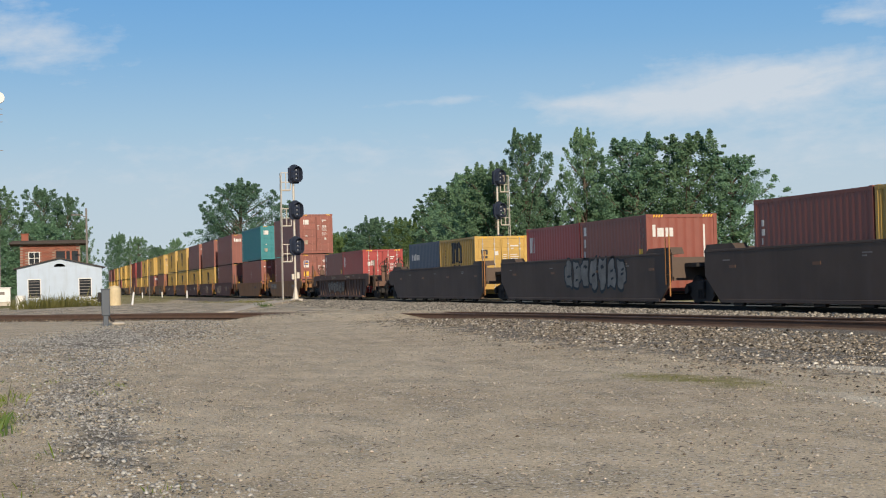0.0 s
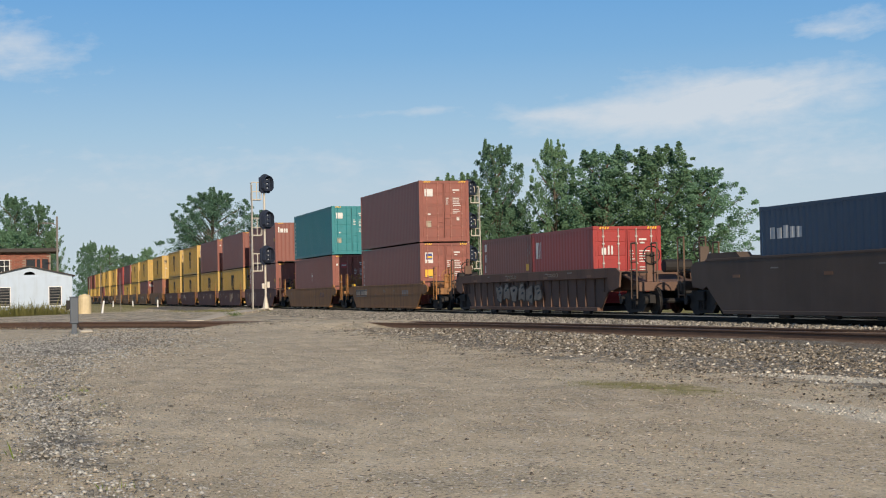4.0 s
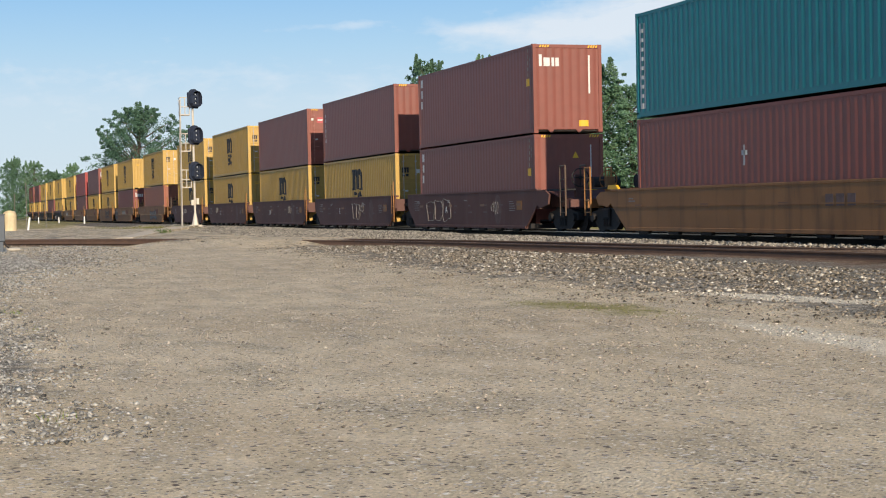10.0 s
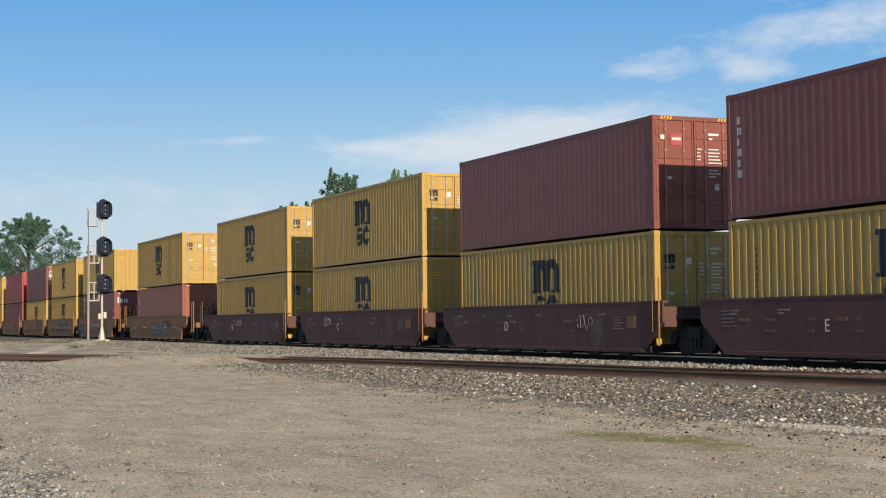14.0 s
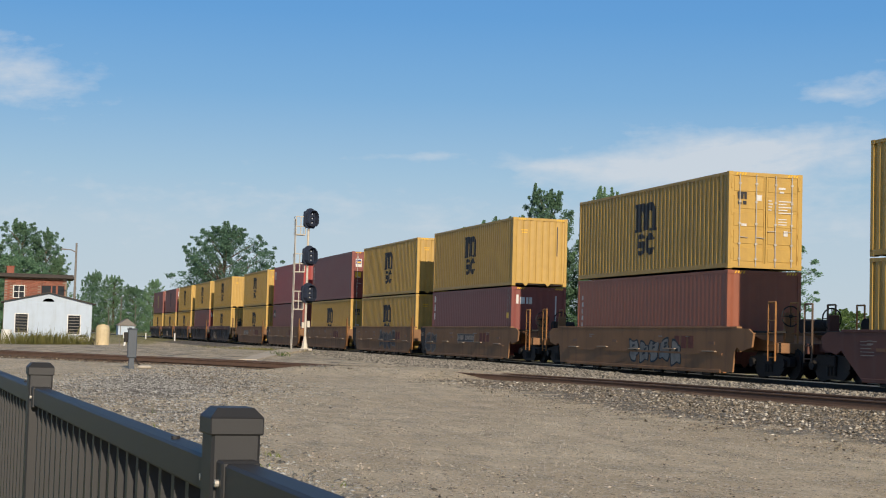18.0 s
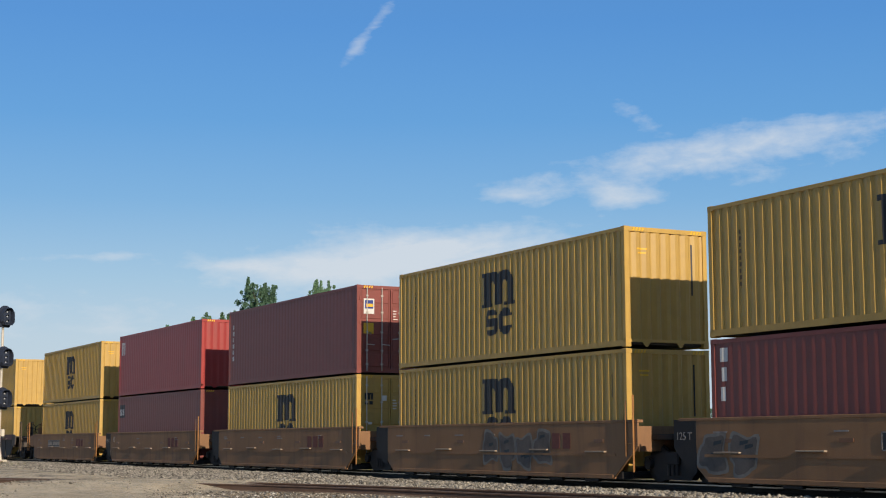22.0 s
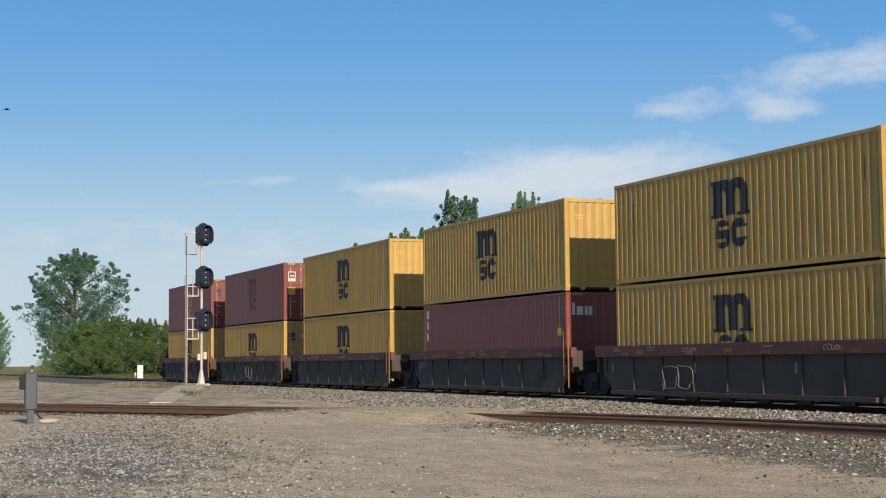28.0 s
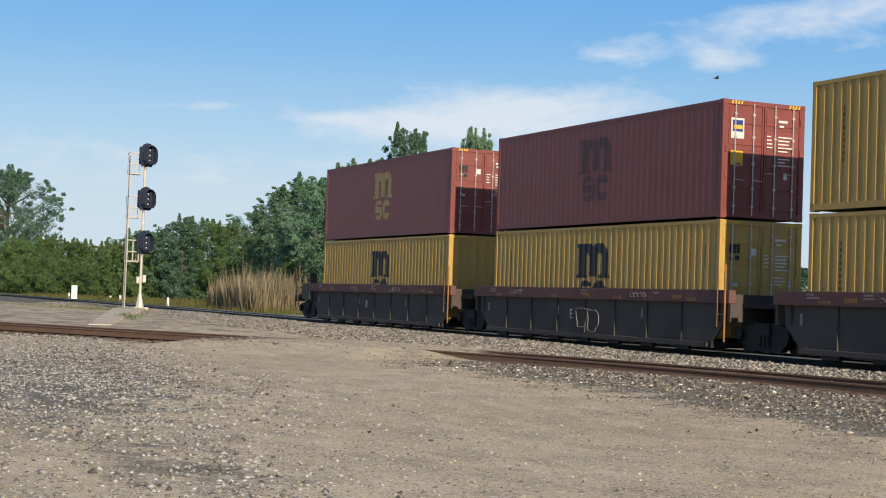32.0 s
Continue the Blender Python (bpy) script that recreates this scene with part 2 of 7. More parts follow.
SHINY = mat("bright_worn_rail_head_steel", (0.42, 0.4, 0.38), 0.3, 0.9, bump=0.0)
TIE = mat("old_creosoted_timber", (0.085, 0.06, 0.042), 0.9, vary=0.35, scale=2, fine=18, obj_rand=0.25, bump=0.4)
CONCRETE = mat("pale_weathered_concrete", (0.52, 0.47, 0.39), 0.9, stain=(0.36, 0.32, 0.26), stain_amt=0.5, vary=0.15, bump=0.3)
FENCE = mat("charcoal_powder_coated_metal", (0.026, 0.026, 0.027), 0.5, 0.0, vary=0.08, fine=300, bump=0.01, spec=0.5)
ALU = mat("weathered_aluminium", (0.56, 0.51, 0.43), 0.55, 0.1, vary=0.12, stain=(0.42, 0.33, 0.22), stain_amt=0.3)
SIGBLACK = mat("dull_black_signal_paint", (0.03, 0.038, 0.06), 0.55, vary=0.2, bump=0.05, spec=0.3)
LENS = mat("pale_signal_lens_glass", (0.4, 0.43, 0.47), 0.15, vary=0.05, bump=0.0)

# ---- mesh tools ----


def part(name, bm, material, parent, label=""):
    me = bpy.data.meshes.new(name)
    bm.to_mesh(me)
    bm.free()
    me.materials.append(material)
    return share(name, me, parent, label)


def share(name, me, parent=None, label="", loc=None):
    ob = new(name, me)
    if parent:
        ob.parent = parent
    if loc:
        ob.location = loc
    if label:
        ob["label"] = label
    return ob


def thing(name, label, category, group="", kind="", loc=(0, 0, 0)):
    ob = new(name)
    ob.empty_display_size = 0.2
    ob.location = loc
    return tagged(ob, label, category, group, kind)


def box(bm, x0, x1, y0, y1, z0, z1, c=0.0):
    """A box; c chamfers its edges."""
    if x0 > x1: x0, x1 = x1, x0
    if y0 > y1: y0, y1 = y1, y0
    r = bmesh.ops.create_cube(bm, size=1.0, matrix=Matrix.Translation(((x0 + x1) / 2, (y0 + y1) / 2, (z0 + z1) / 2)) @ Matrix.Diagonal((x1 - x0, y1 - y0, z1 - z0, 1)))
    if c:
        es = list({e for v in r["verts"] for e in v.link_edges})
        bmesh.ops.bevel(bm, geom=es, offset=c, segments=1, affect="EDGES")
    return bm


def boxes(*bs, c=0.0):
    bm = bmesh.new()
    for b in bs:
        box(bm, *b, c=c)
    return bm


def tube(bm, pts, r, n=8, r1=None, cap=True):
    """A round bar through points, tapering from r to r1."""
    pts = [Vector(p) for p in pts]
    rings = []
    for i, p in enumerate(pts):
        d = (pts[min(i + 1, len(pts) - 1)] - pts[max(i - 1, 0)]).normalized()
        a = d.orthogonal().normalized() if abs(d.z) > 0.95 else d.cross(Vector((0, 0, 1))).normalized()
        b = d.cross(a)
        rr = r if r1 is None else r + (r1 - r) * i / (len(pts) - 1)
        rings.append([bm.verts.new(p + (a * math.cos(2 * math.pi * k / n) + b * math.sin(2 * math.pi * k / n)) * rr) for k in range(n)])
    for A, B in zip(rings, rings[1:]):
        for k in range(n):
            bm.faces.new((A[k], A[(k + 1) % n], B[(k + 1) % n], B[k]))
    if cap:
        bm.faces.new(rings[0][::-1])
        bm.faces.new(rings[-1])
    return bm


def prism(bm, outline, y0, y1):
    """An outline in x, z, drawn out from y0 to y1."""
    A = [bm.verts.new((x, y0, z)) for x, z in outline]
    B = [bm.verts.new((x, y1, z)) for x, z in outline]
    n = len(A)
    bm.faces.new(A)
    bm.faces.new(B[::-1])
    for k in range(n):
        bm.faces.new((A[k], B[k], B[(k + 1) % n], A[(k + 1) % n]))
    bmesh.ops.recalc_face_normals(bm, faces=bm.faces[:])
    return bm


def disc(bm, c, axis, r, h, n=20, r2=None):
    """A drum at c along x, y or z."""
    q = {"x": Euler((0, math.pi / 2, 0)), "y": Euler((math.pi / 2, 0, 0)), "z": Euler((0, 0, 0))}[axis].to_matrix().to_4x4()
    bmesh.ops.create_cone(bm, cap_ends=True, segments=n, radius1=r, radius2=r if r2 is None else r2, depth=h, matrix=Matrix.Translation(c) @ q)
    return bm


def from_np(name, verts, faces, material):
    """A mesh of equal polygons from arrays."""
    me = bpy.data.meshes.new(name)
    k = faces.shape[1]
    me.vertices.add(len(verts))
    me.vertices.foreach_set("co", np.ascontiguousarray(verts, dtype=np.float32).ravel())
    me.loops.add(faces.size)
    me.loops.foreach_set("vertex_index", np.ascontiguousarray(faces, dtype=np.int32).ravel())
    me.polygons.add(len(faces))
    me.polygons.foreach_set("loop_start", np.arange(0, faces.size, k, dtype=np.int32))
    me.update(calc_edges=True)
    me.materials.append(material)
    return me


# ---- ground ----


def smooth(a, b, v):
    k = np.clip((v - a) / (b - a), 0, 1)
    return k * k * (3 - 2 * k)


def side_y(x):
    """The near rail of the nearer track, which curves away."""
    x = np.asarray(x, float)
    bend = ([-60, -56, -53, -50, -47, -44, -40, -36, -31, -27, -23, -15, 0], [7.2, 9.4, 11.0, 12.35, 13.3, 13.95, 14.6, 15.1, 15.8, 16.35, 16.8, 17.2, 17.4])
    near = sum(np.interp(x + k, *bend) for k in (-3.0, -1.5, 0.0, 1.5, 3.0)) / 5
    return np.where(x > -57, near, 8.87 - (-57 - x) * 0.58)


def ground_z(x, y):
    x, y = np.asarray(x, float), np.asarray(y, float)
    u = y + 0.22 * np.clip(-x - 30, -30, 120)
    z = 0.34 * smooth(5, 27, u)
    road = (1 - smooth(2.6, 4.6, np.abs(x + 53 + 0.25 * (y - 10)))) * (1 - smooth(1.6, 5.0, np.abs(y - side_y(x) - 0.75)))
    z = np.maximum(z, z * (1 - road) + 0.325 * road)
    d = side_y(x) - y
    z = z - 0.035 * np.exp(-(((d - 0.45) / 0.55) ** 2)) * (1 - road) * smooth(-75, -60, x)
    z = z - 0.55 * smooth(-104, -145, x) * smooth(17.2, 13.5, y) * smooth(-900, -500, x)
    return z + 0.025 * np.sin(x * 0.35 + y * 0.5) * np.sin(y * 0.41 - x * 0.13) * (1 - smooth(60, 200, np.hypot(x, y)))


def bank_y(x):
    """Where the ballast of the train's track begins, on the side towards the lot."""
    return np.interp(x, [-190, -120, -98, -92, -86, -70, -58, -50, -45, -40, -36, -31, -27, -23], [15.6, 15.4, 15.2, 15.0, 14.0, 12.7, 12.9, 14.4, 15.7, 16.4, 16.9, 17.6, 18.1, 18.5])


TRACK_Y, RAIL_Z = 19.976, 0.47  # centre and rail head of the train's track


def ground_material():
    m = bpy.data.materials.new("dirt_and_gravel_ground")
    m.use_nodes = True
    nt = m.node_tree
    N, L = nt.nodes.new, nt.links.new
    b = nt.nodes["Principled BSDF"]
    b.inputs["Roughness"].default_value = 0.95
    b.inputs["Specular IOR Level"].default_value = 0.2
    tc = N("ShaderNodeTexCoord")

    def noise_node(s, detail=6.0, rough=0.6):
        n = N("ShaderNodeTexNoise")
        n.inputs["Scale"].default_value, n.inputs["Detail"].default_value, n.inputs["Roughness"].default_value = s, detail, rough
        L(tc.outputs["Object"], n.inputs["Vector"])
        return n.outputs[0]

    def ramp(v, a, b2, lo=0.0, hi=1.0):
        r = N("ShaderNodeMapRange")
        r.inputs[1].default_value, r.inputs[2].default_value, r.inputs[3].default_value, r.inputs[4].default_value = a, b2, lo, hi
        L(v, r.inputs[0])
        return r.outputs[0]

    def mix(f, a, c, mode="MIX"):
        x = N("ShaderNodeMix")
        x.data_type, x.blend_type = "RGBA", mode
        for s, v in ((0, f), (6, a), (7, c)):
            if isinstance(v, (tuple, float)):
                x.inputs[s].default_value = v if isinstance(v, float) else (*v, 1)
            else:
                L(v, x.inputs[s])
        return x.outputs[2]

    zone = {}
    for k in ("gravel", "grass", "pale", "rust", "ballast", "dark_bed"):
        at = N("ShaderNodeAttribute")
        at.attribute_name = k
        zone[k] = at.outputs["Fac"]

    def pebbles(s):
        p = N("ShaderNodeTexVoronoi")
        p.inputs["Scale"].default_value = s
        L(tc.outputs["Object"], p.inputs["Vector"])
        g = N("ShaderNodeSeparateColor")
        L(p.outputs["Color"], g.inputs[0])
        return p.outputs["Distance"], g.outputs[0], g.outputs[1]

    def times(a, c):
        n = N("ShaderNodeMath")
        n.operation = "MULTIPLY"
        L(a, n.inputs[0])
        L(c, n.inputs[1])
        return n.outputs[0]

    coarse, mid, fine = noise_node(0.16, 4.0), noise_node(1.1, 10.0, 0.72), noise_node(24, 8, 0.78)
    # shallow drag marks run along the lot
    mp = N("ShaderNodeMapping")
    mp.inputs["Scale"].default_value, mp.inputs["Rotation"].default_value = (0.8, 2.0, 1.0), (0, 0, radians(8))
    L(tc.outputs["Object"], mp.inputs[0])
    drag = N("ShaderNodeTexNoise")
    drag.inputs["Scale"].default_value, drag.inputs["Detail"].default_value, drag.inputs["Roughness"].default_value = 1.0, 4.0, 0.55
    L(mp.outputs[0], drag.inputs["Vector"])
    drag = drag.outputs[0]
    d1, r1, q1 = pebbles(17)
    d2, r2, q2 = pebbles(46)
    d3, r3, q3 = pebbles(9)
    dirt = mix(ramp(coarse, 0.38, 0.62), (0.575, 0.465, 0.31), (0.695, 0.58, 0.40))
    dirt = mix(ramp(mid, 0.47, 0.64, 0, 0.5), dirt, (0.39, 0.33, 0.22))
    dirt = mix(ramp(drag, 0.50, 0.68, 0, 0.5), dirt, (0.35, 0.305, 0.21))
    dirt = mix(ramp(drag, 0.45, 0.33, 0, 0.6), dirt, (0.74, 0.64, 0.475))
    # single small stones, thicker where the drag marks are
    thick = ramp(drag, 0.35, 0.65, 0.88, 0.5)
    for dd, rr, qq, k in ((d2, r2, q2, 0.5), (d1, r1, q1, 0.4), (d3, r3, q3, 0.24)):
        on = N("ShaderNodeMath")
        on.operation = "GREATER_THAN"
        L(rr, on.inputs[0])
        L(thick, on.inputs[1])
        f = times(on.outputs[0], ramp(dd, k, k - 0.12))
        dirt = mix(f, dirt, mix(ramp(qq, 0.25, 0.8), (0.14, 0.115, 0.09), (0.82, 0.755, 0.65)))
    stone = mix(ramp(mid, 0.35, 0.65), (0.185, 0.165, 0.125), (0.275, 0.245, 0.185))
    stone = mix(ramp(r2, 0.35, 1.0, 0.0, 0.9), stone, (0.37, 0.35, 0.30))
    stone = mix(ramp(r1, 0.72, 0.95, 0.0, 0.9), stone, (0.74, 0.70, 0.62))
    stone = mix(ramp(d2, 0.35, 0.62, 0, 0.8), stone, (0.10, 0.09, 0.075))
    bed = mix(ramp(q1, 0.2, 0.9), (0.145, 0.128, 0.105), (0.42, 0.38, 0.32))
    bed = mix(ramp(d1, 0.35, 0.62, 0, 0.8), bed, (0.085, 0.075, 0.062))
    rusty = mix(ramp(r2, 0.3, 0.95), (0.15, 0.098, 0.066), (0.33, 0.235, 0.165))
    rusty = mix(ramp(mid, 0.5, 0.7), rusty, (0.08, 0.058, 0.043))

    def edge(v, soft):
        a = N("ShaderNodeMath")
        a.operation = "ADD"
        L(v, a.inputs[0])
        L(ramp(mid, 0.3, 0.7, -soft, soft), a.inputs[1])
        return ramp(a.outputs[0], 0.35, 0.65)

    col = mix(edge(zone["gravel"], 0.45), dirt, stone)
    col = mix(edge(zone["ballast"], 0.15), col, bed)
    # near-black ballast colour along the train's track
    col = mix(edge(zone["dark_bed"], 0.2), col, mix(ramp(q1, 0.2, 0.9), (0.035, 0.03, 0.025), (0.085, 0.075, 0.062)))
    col = mix(edge(zone["rust"], 0.25), col, rusty)
    col = mix(edge(zone["pale"], 0.35), col, mix(ramp(fine, 0.35, 0.65), (0.60, 0.54, 0.42), (0.80, 0.73, 0.58)))
    col = mix(edge(zone["grass"], 0.3), col, mix(ramp(fine, 0.35, 0.65), (0.22, 0.20, 0.065), (0.36, 0.32, 0.13)))
    col = mix(ramp(fine, 0.3, 0.7, 0.0, 1.0), mix(1.0, col, (0.62, 0.62, 0.62), "MULTIPLY"), mix(1.0, col, (1.36, 1.36, 1.36), "MULTIPLY"))
    L(col, b.inputs["Base Color"])
    add = N("ShaderNodeMath")
    add.operation = "SUBTRACT"
    L(fine, add.inputs[0])
    L(d2, add.inputs[1])
    bp = N("ShaderNodeBump")
    bp.inputs["Strength"].default_value, bp.inputs["Distance"].default_value = 0.6, 0.02
    L(add.outputs[0], bp.inputs["Height"])
    L(bp.outputs[0], b.inputs["Normal"])
    return m


def gauss(x, y, cx, cy, wx, wy, turn=0.0):
    c, s = math.cos(radians(turn)), math.sin(radians(turn))
    u, v = (x - cx) * c + (y - cy) * s, -(x - cx) * s + (y - cy) * c
    return np.exp(-((u / wx) ** 2 + (v / wy) ** 2))


def zones(x, y):
    """How much gravel, grass, pale sand, rusty dirt and ballast lies at a place."""
    sy = side_y(x)
    road = np.exp(-(((x + 53 + 0.9 * (y - 12)) / 5.0) ** 2)) * smooth(3, 9, y)
    d = sy - y
    wide = np.interp(x, [-60, -50, -40, -30, -22, -14, -8], [1.5, 2.7, 4.6, 7.4, 8.0, 8.6, 8.6])
    gravel = smooth(wide + 1.2, wide * 0.55, d) * smooth(-4.0, -2.5, d) * 0.95
    gravel = np.maximum(gravel, 0.95 * gauss(x, y, -44, 2.4, 11, 2.3, -12))
    gravel = np.maximum(gravel, 0.52 * gauss(x, y, -31, 1.1, 6, 0.9, -6))
    gravel = np.maximum(gravel, 0.6 * gauss(x, y, -13.5, 0.6, 5, 0.5, -4))
    gravel = np.maximum(gravel, 0.58 * gauss(x, y, -22, 0.6, 6, 0.5, -3))
    gravel *= 1 - 0.95 * road
    gravel = np.maximum(gravel, 0.42 * smooth(-60, -66, x) * smooth(-1.8, -2.6, d) * smooth(17, 16, y) * smooth(-175, -150, x))
    ballast = smooth(-0.5, 0.5, y - bank_y(x)) * (1 - smooth(22.6, 23.4, y))
    rust = np.maximum(0.6 * smooth(2.6, 0.9, d) * smooth(-0.1, 0.2, d) * smooth(-32, -22, x), 0.75 * smooth(2.6, 1.2, d) * smooth(-0.1, 0.2, d) * smooth(-46, -54, x))
    rust = np.maximum(rust, smooth(0.55, 0.2, d) * smooth(-2.5, -2.0, d)) * (1 - road)
    grass = smooth(23.0, 25.5, y)
    ge = np.interp(x, [-60, -50, -38, -29, -24, -18, -16, -14, -12, -8, 0], [-3.0, -2.0, -1.5, -1.25, -0.95, -0.42, -0.22, -0.3, -0.45, -1.0, -0.6])
    grass = np.maximum(grass, smooth(0.25, -0.35, y - ge) * smooth(-52, -40, x) * smooth(5, 2, x))
    grass = np.maximum(grass, 0.72 * gauss(x, y, -17.6, 7.9, 2.3, 0.75, 6))
    grass = np.maximum(grass, 0.8 * gauss(x, y, -140, 1.5, 9, 5))
    grass = np.maximum(grass, 0.35 * gauss(x, y, -100, 10.5, 12, 1.0, 14))
    grass = np.maximum(grass, 0.6 * smooth(150, 190, -x) + 0.6 * smooth(-12, -30, y) + 0.6 * smooth(60, 90, np.abs(x + 30)) * smooth(-1, -5, y))
    pale = 1.25 * gauss(x, y, -17.8, 10.8, 2.3, 0.36, 8) + 1.05 * gauss(x, y, -12.5, 8.05, 2.6, 0.4, -4) + 0.45 * gauss(x, y, -27, 10.2, 4, 0.22, 10)
    # band beneath and just beside the main rails, coloured near black
    dark_bed = smooth(18.3, 18.75, y) * (1 - smooth(21.2, 21.7, y))
    return gravel, grass, pale, rust, ballast, dark_bed


def build_ground():
    def axis(near0, near1, step, far):
        a = list(np.arange(near0, near1 + 1e-6, step))
        d, v = step * 1.25, near1
        up = []
        while v < far:
            v += d
            d *= 1.22
            up.append(min(v, far))
        d, v = step * 1.25, near0
        dn = []
        while v > -far:
            v -= d
            d *= 1.22
            dn.append(max(v, -far))
        return np.array(sorted(set(dn)) + a + sorted(set(up)))

    xs, ys = axis(-150, 12, 0.5, 3500), axis(-6, 30, 0.25, 3500)
    X, Y = np.meshgrid(xs, ys)
    x, y = X.ravel(), Y.ravel()
    z = ground_z(x, y)
    bed = smooth(17.2, 18.2, y) * (1 - smooth(21.8, 22.8, y))
    z = np.maximum(z, z * (1 - bed) + 0.30 * bed)
    rs = np.random.RandomState(3)
    z += rs.normal(0, 0.006, z.shape) * smooth(-55, -35, x)
    nx, ny = len(xs), len(ys)
    i = np.arange(nx * ny).reshape(ny, nx)
    f = np.stack([i[:-1, :-1].ravel(), i[:-1, 1:].ravel(), i[1:, 1:].ravel(), i[1:, :-1].ravel()], 1)
    me = from_np("ground", np.stack([x, y, z], 1), f, ground_material())
    for k, v in zip(("gravel", "grass", "pale", "rust", "ballast", "dark_bed"), zones(x, y)):
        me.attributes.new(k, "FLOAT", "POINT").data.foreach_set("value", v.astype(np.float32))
    me.polygons.foreach_set("use_smooth", np.ones(len(f), dtype=bool))
    tagged(new("ground", me), "tan packed dirt lot with grey gravel and weeds", "ground", kind="structure")


build_ground()

# ---- tracks ----


def rail_profile():
    return [(-0.07, 0.0), (0.07, 0.0), (0.07, 0.012), (0.012, 0.035), (0.010, 0.125), (0.036, 0.140), (0.036, 0.168), (0.028, 0.172), (-0.028, 0.172), (-0.036, 0.168), (-0.036, 0.140), (-0.010, 0.125), (-0.012, 0.035), (-0.07, 0.012)]


def rail(name, path, parent, head, web=RAILSTEEL):
    """A steel rail along x, y, z points, its head worn bright."""
    prof = rail_profile()
    bm = bmesh.new()
    rings = []
    for i, p in enumerate(path):
        a, b = path[max(i - 1, 0)], path[min(i + 1, len(path) - 1)]
        d = Vector((b[0] - a[0], b[1] - a[1], 0)).normalized()
        s = Vector((-d.y, d.x, 0))
        rings.append([bm.verts.new(Vector(p) + s * u + Vector((0, 0, v))) for u, v in prof])
    n = len(prof)
    for A, B in zip(rings, rings[1:]):
        for k in range(n):
            f = bm.faces.new((A[k], B[k], B[(k + 1) % n], A[(k + 1) % n]))
            f.material_index = 1 if k in (7, 8, 6, 9) else 0
    bmesh.ops.recalc_face_normals(bm, faces=bm.faces[:])
    ob = part(name, bm, web, parent)
    ob.data.materials.append(head)
    return ob


FILL = mat("packed_brown_track_dirt", (0.20, 0.155, 0.115), 0.95, vary=0.3, scale=1.5, fine=30, bump=0.5, stain=(0.13, 0.09, 0.065), stain_amt=0.6, stain_scale=0.6)


def build_tracks():
    main = thing("main_track", "main line track on pale crushed stone ballast", "railway track", kind="structure")
    xs = [-900, -500, -300, -200] + list(range(-180, 31, 6)) + [80, 200, 600]
    for off in (-0.7535, 0.7535):
        rail("rail", [(x, TRACK_Y + off, RAIL_Z - 0.172) for x in xs], main, SHINY, GRIME)
    bm = boxes((-0.115, 0.115, -1.3, 1.3, -0.16, 0.0), c=0.012)
    me = bpy.data.meshes.new("tie")
    bm.to_mesh(me)
    bm.free()
    me.materials.append(TIE)
    for i in range(260):
        share("tie", me, main, loc=(-150 + i * 0.56 + random.uniform(-0.03, 0.03), TRACK_Y + random.uniform(-0.04, 0.04), RAIL_Z - 0.174))
    side = thing("side_track", "rusty curving side track sunk in dirt and gravel", "railway track", kind="structure")
    xs = [300, 120, 60] + [20 - 2.5 * i for i in range(48)] + [-104, -118, -140, -180]
    near, far = [], []
    for x in xs:
        y, sl = float(side_y(x)), float(side_y(x + 0.5) - side_y(x - 0.5))
        nrm = Vector((-sl, 1, 0)).normalized()
        z = float(ground_z(x, y)) + 0.0
        z = 0.16 if x > -60 else min(max(0.16, z - 0.04), z + 0.1)
        near.append((x, y, z - 0.03))
        far.append((x + nrm.x * 1.507, y + nrm.y * 1.507, z - 0.03))
    rail("rail", near, side, RAILHEAD)
    rail("rail", far, side, RAILHEAD)
    # packed dirt fills the track nearly to the rail heads
    bm = bmesh.new()
    rows = []
    for (x0, y0, z0), (x1, y1, z1) in zip(near, far):
        rows.append([bm.verts.new((x0 + (x1 - x0) * f, y0 + (y1 - y0) * f, z0 + h)) for f, h in ((0.045, 0.02), (0.045, 0.06), (0.2, 0.085), (0.5, 0.10), (0.8, 0.085), (0.955, 0.06), (0.955, 0.02))])
    for P, Q in zip(rows, rows[1:]):
        for k in range(6):
            bm.faces.new((P[k], Q[k], Q[k + 1], P[k + 1]))
    bmesh.ops.recalc_face_normals(bm, faces=bm.faces[:])
    part("dirt_fill", bm, FILL, side, "packed brown dirt between the rails")
    for i in range(200):
        x = 5 - i * 0.56
        if -57 < x < -45.5:
            continue
        y, sl = float(side_y(x)), float(side_y(x + 0.5) - side_y(x - 0.5))
        o = share("tie", me, side, loc=(x - sl * 0.75, y + 0.75, 0.105 if x > -60 else max(0.105, float(ground_z(x, y)) - 0.08)))
        o.rotation_euler = (0, 0, math.atan(sl) + random.uniform(-0.03, 0.03))


build_tracks()

# ---- freight containers ----
HALF_W = 1.219
PITCH = 0.29
DEPTH = [0.034]


def wave(x):
    """How far the side sheet lies back from its crests at x (trapezoid corrugation)."""
    k = (x / PITCH) % 1.0
    if k < 0.34: return 0.0
    if k < 0.48: return DEPTH[0] * (k - 0.34) / 0.14
    if k < 0.6: return DEPTH[0]
    return DEPTH[0] * (1 - (k - 0.6) / 0.4)


def wave_breaks(a, b):
    v = {a, b}
    i = math.floor(a / PITCH)
    while i * PITCH < b:
        for k in (0.0, 0.34, 0.48, 0.6):
            q = (i + k) * PITCH
            if a < q < b:
                v.add(q)
        i += 1
    return sorted(v)


